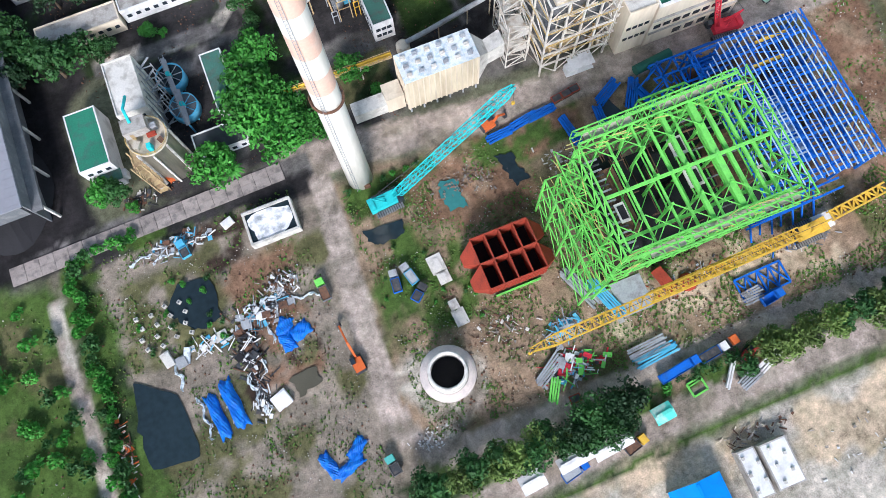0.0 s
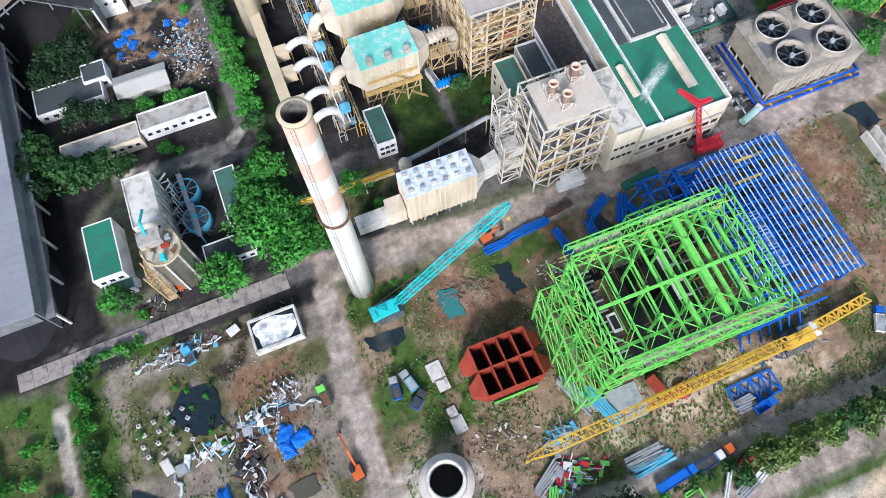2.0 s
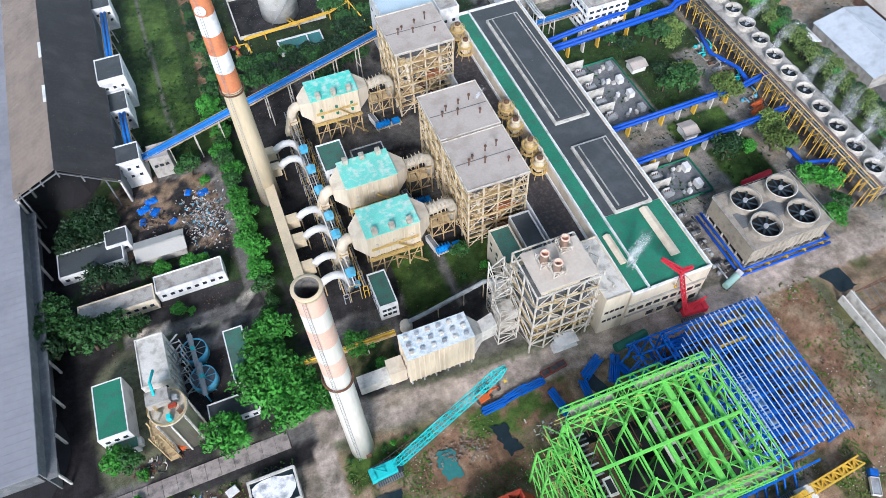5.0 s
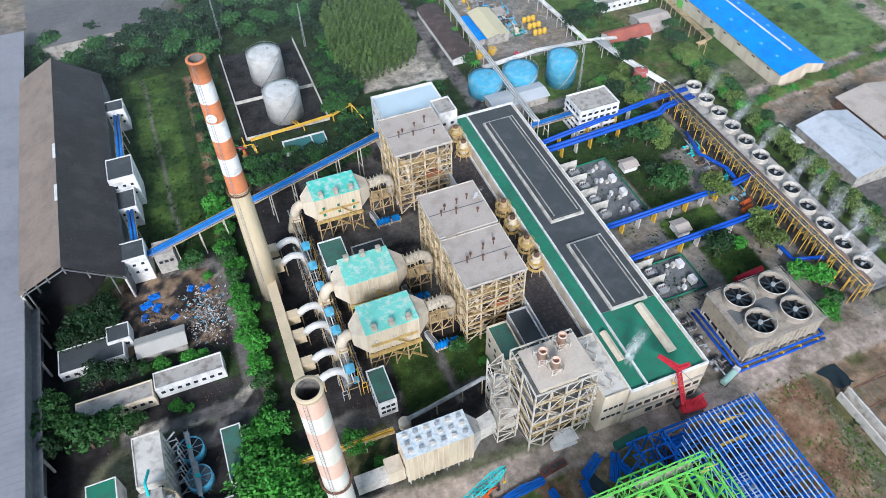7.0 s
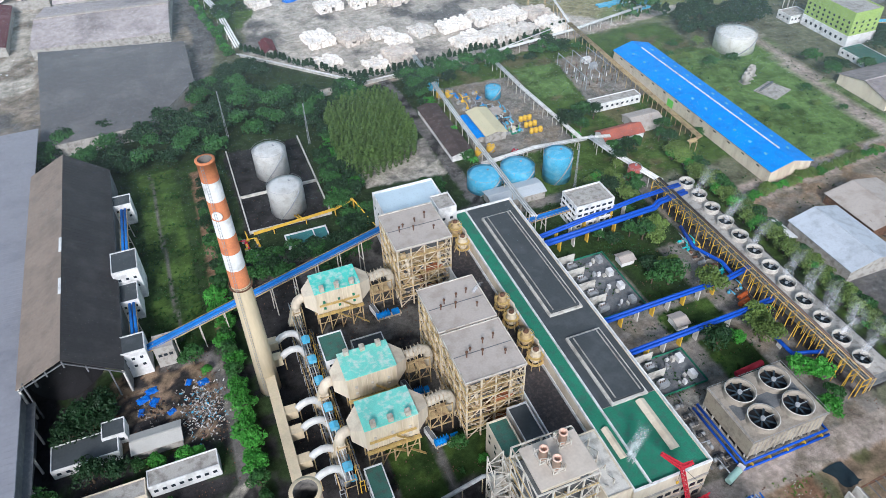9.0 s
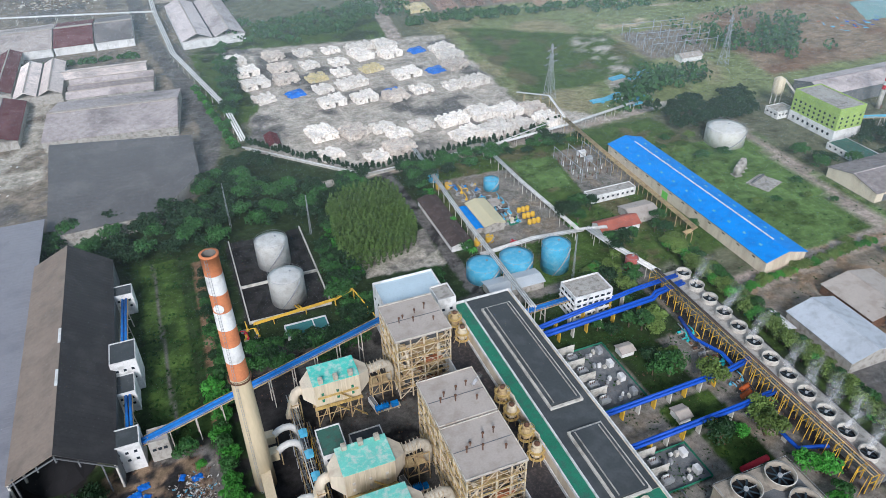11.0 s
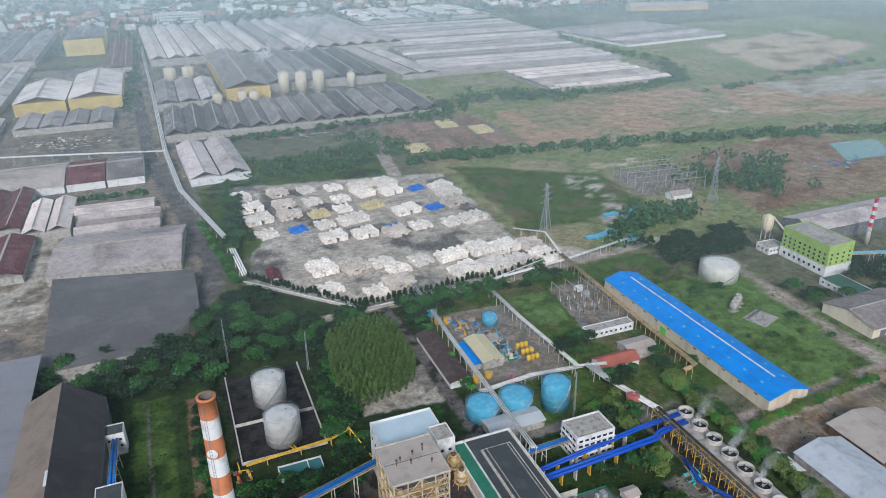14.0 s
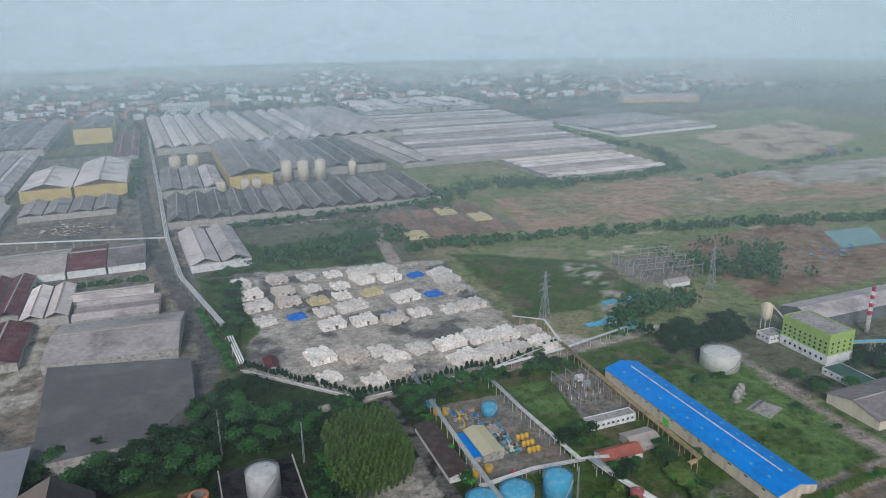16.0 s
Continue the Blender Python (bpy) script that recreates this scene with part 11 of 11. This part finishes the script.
# ---- steam: thin drifting sheets ----
def steam(x, y, z, ln, w, h, seed, dens):
    """A wisp: a few thin, wavy sheets whose density fades outwards."""
    t_ = thing("steam_wisp", "thin white wisp of drifting steam", "steam", (x, y, z), 0, "steam wisps")
    m = bpy.data.materials.new("steam")
    m.use_nodes = True
    nd, lk = m.node_tree.nodes, m.node_tree.links
    nd.remove(nd["Principled BSDF"])
    tr, df, mx = nd.new("ShaderNodeBsdfTransparent"), nd.new("ShaderNodeBsdfTranslucent"), nd.new("ShaderNodeMixShader")
    d2, ms2 = nd.new("ShaderNodeBsdfDiffuse"), nd.new("ShaderNodeMixShader")
    for s_ in (df, d2):
        s_.inputs["Color"].default_value = (0.93, 0.94, 0.95, 1)
    lk.new(df.outputs[0], ms2.inputs[1]), lk.new(d2.outputs[0], ms2.inputs[2])
    at_ = nd.new("ShaderNodeAttribute")
    at_.attribute_name = "wisp"
    ge, tx = nd.new("ShaderNodeNewGeometry"), nd.new("ShaderNodeTexNoise")
    tx.inputs["Scale"].default_value, tx.inputs["Detail"].default_value = 0.35, 5
    lk.new(ge.outputs["Position"], tx.inputs["Vector"])
    r_ = nd.new("ShaderNodeMapRange")
    r_.inputs["From Min"].default_value, r_.inputs["From Max"].default_value, r_.inputs["To Max"].default_value = 0.3, 0.62, dens * 1.25
    mu = nd.new("ShaderNodeMath")
    mu.operation, mu.use_clamp = "MULTIPLY", True
    lk.new(tx.outputs["Fac"], r_.inputs["Value"]), lk.new(r_.outputs[0], mu.inputs[0]), lk.new(at_.outputs["Fac"], mu.inputs[1])
    lk.new(mu.outputs[0], mx.inputs[0]), lk.new(tr.outputs[0], mx.inputs[1]), lk.new(ms2.outputs[0], mx.inputs[2]), lk.new(mx.outputs[0], nd["Material Output"].inputs["Surface"])
    for k in range(3):
        n1_, n2_ = 14, 10
        V, F, D = [], [], []
        for j in range(n2_ + 1):
            for i in range(n1_ + 1):
                u, v = i / n1_, j / n2_ * 2 - 1
                wd = w * (0.25 + 0.75 * u)
                bend = 0.5 * math.sin(u * 4 + seed + k) * w
                V.append((u * ln * 0.35 + v * wd * (0.9 if k != 1 else 0.1) + bend * 0.4, (0.15 * u * ln + v * wd * (0.2 if k != 1 else 0.9)) + 0.4 * k + 0.3 * bend * math.sin(v * 2), u * h + 0.6 * math.sin(v * 3 + k + seed)))
                D.append(max(0.0, 1 - v * v) ** 1.5 * min(1, 5 * u + 0.15) * (1 - u) ** 0.8)
        for j in range(n2_):
            for i in range(n1_):
                q_ = j * (n1_ + 1) + i
                F.append((q_, q_ + 1, q_ + n1_ + 2, q_ + n1_ + 1))
        me_ = bpy.data.meshes.new("sheet")
        me_.from_pydata(V, [], F)
        da = me_.attributes.new("wisp", "FLOAT", "POINT")
        da.data.foreach_set("value", D)
        me_.materials.append(m)
        for p_ in me_.polygons:
            p_.use_smooth = True
        same_part("sheet", me_, t_)


steam(89, 86, 18.5, 18, 4.2, 12, 1, 0.8)
steam(92, 90, 18.5, 12, 3.0, 8, 2, 0.6)
steam(70, 158, 30.5, 10, 2.2, 3, 3, 0.5)
steam(70, 84, 16, 7, 2.2, 5, 4, 0.5)
for i, (y, d_) in enumerate(((97, 0.4), (107, 0.45), (118, 0.4), (128, 0.35), (138, 0.3), (158, 0.3), (176, 0.3), (198, 0.3))):
    steam(194.5 + i * 0.5, y, 8.6, 26, 8.0, 10, 10 + i, d_ * 1.1)
steam(114, 82, 2, 8, 2.5, 6, 30, 0.4)
steam(150, 1180, 20, 120, 26, 50, 40, 0.6)
steam(230, 1250, 20, 120, 24, 50, 41, 0.55)
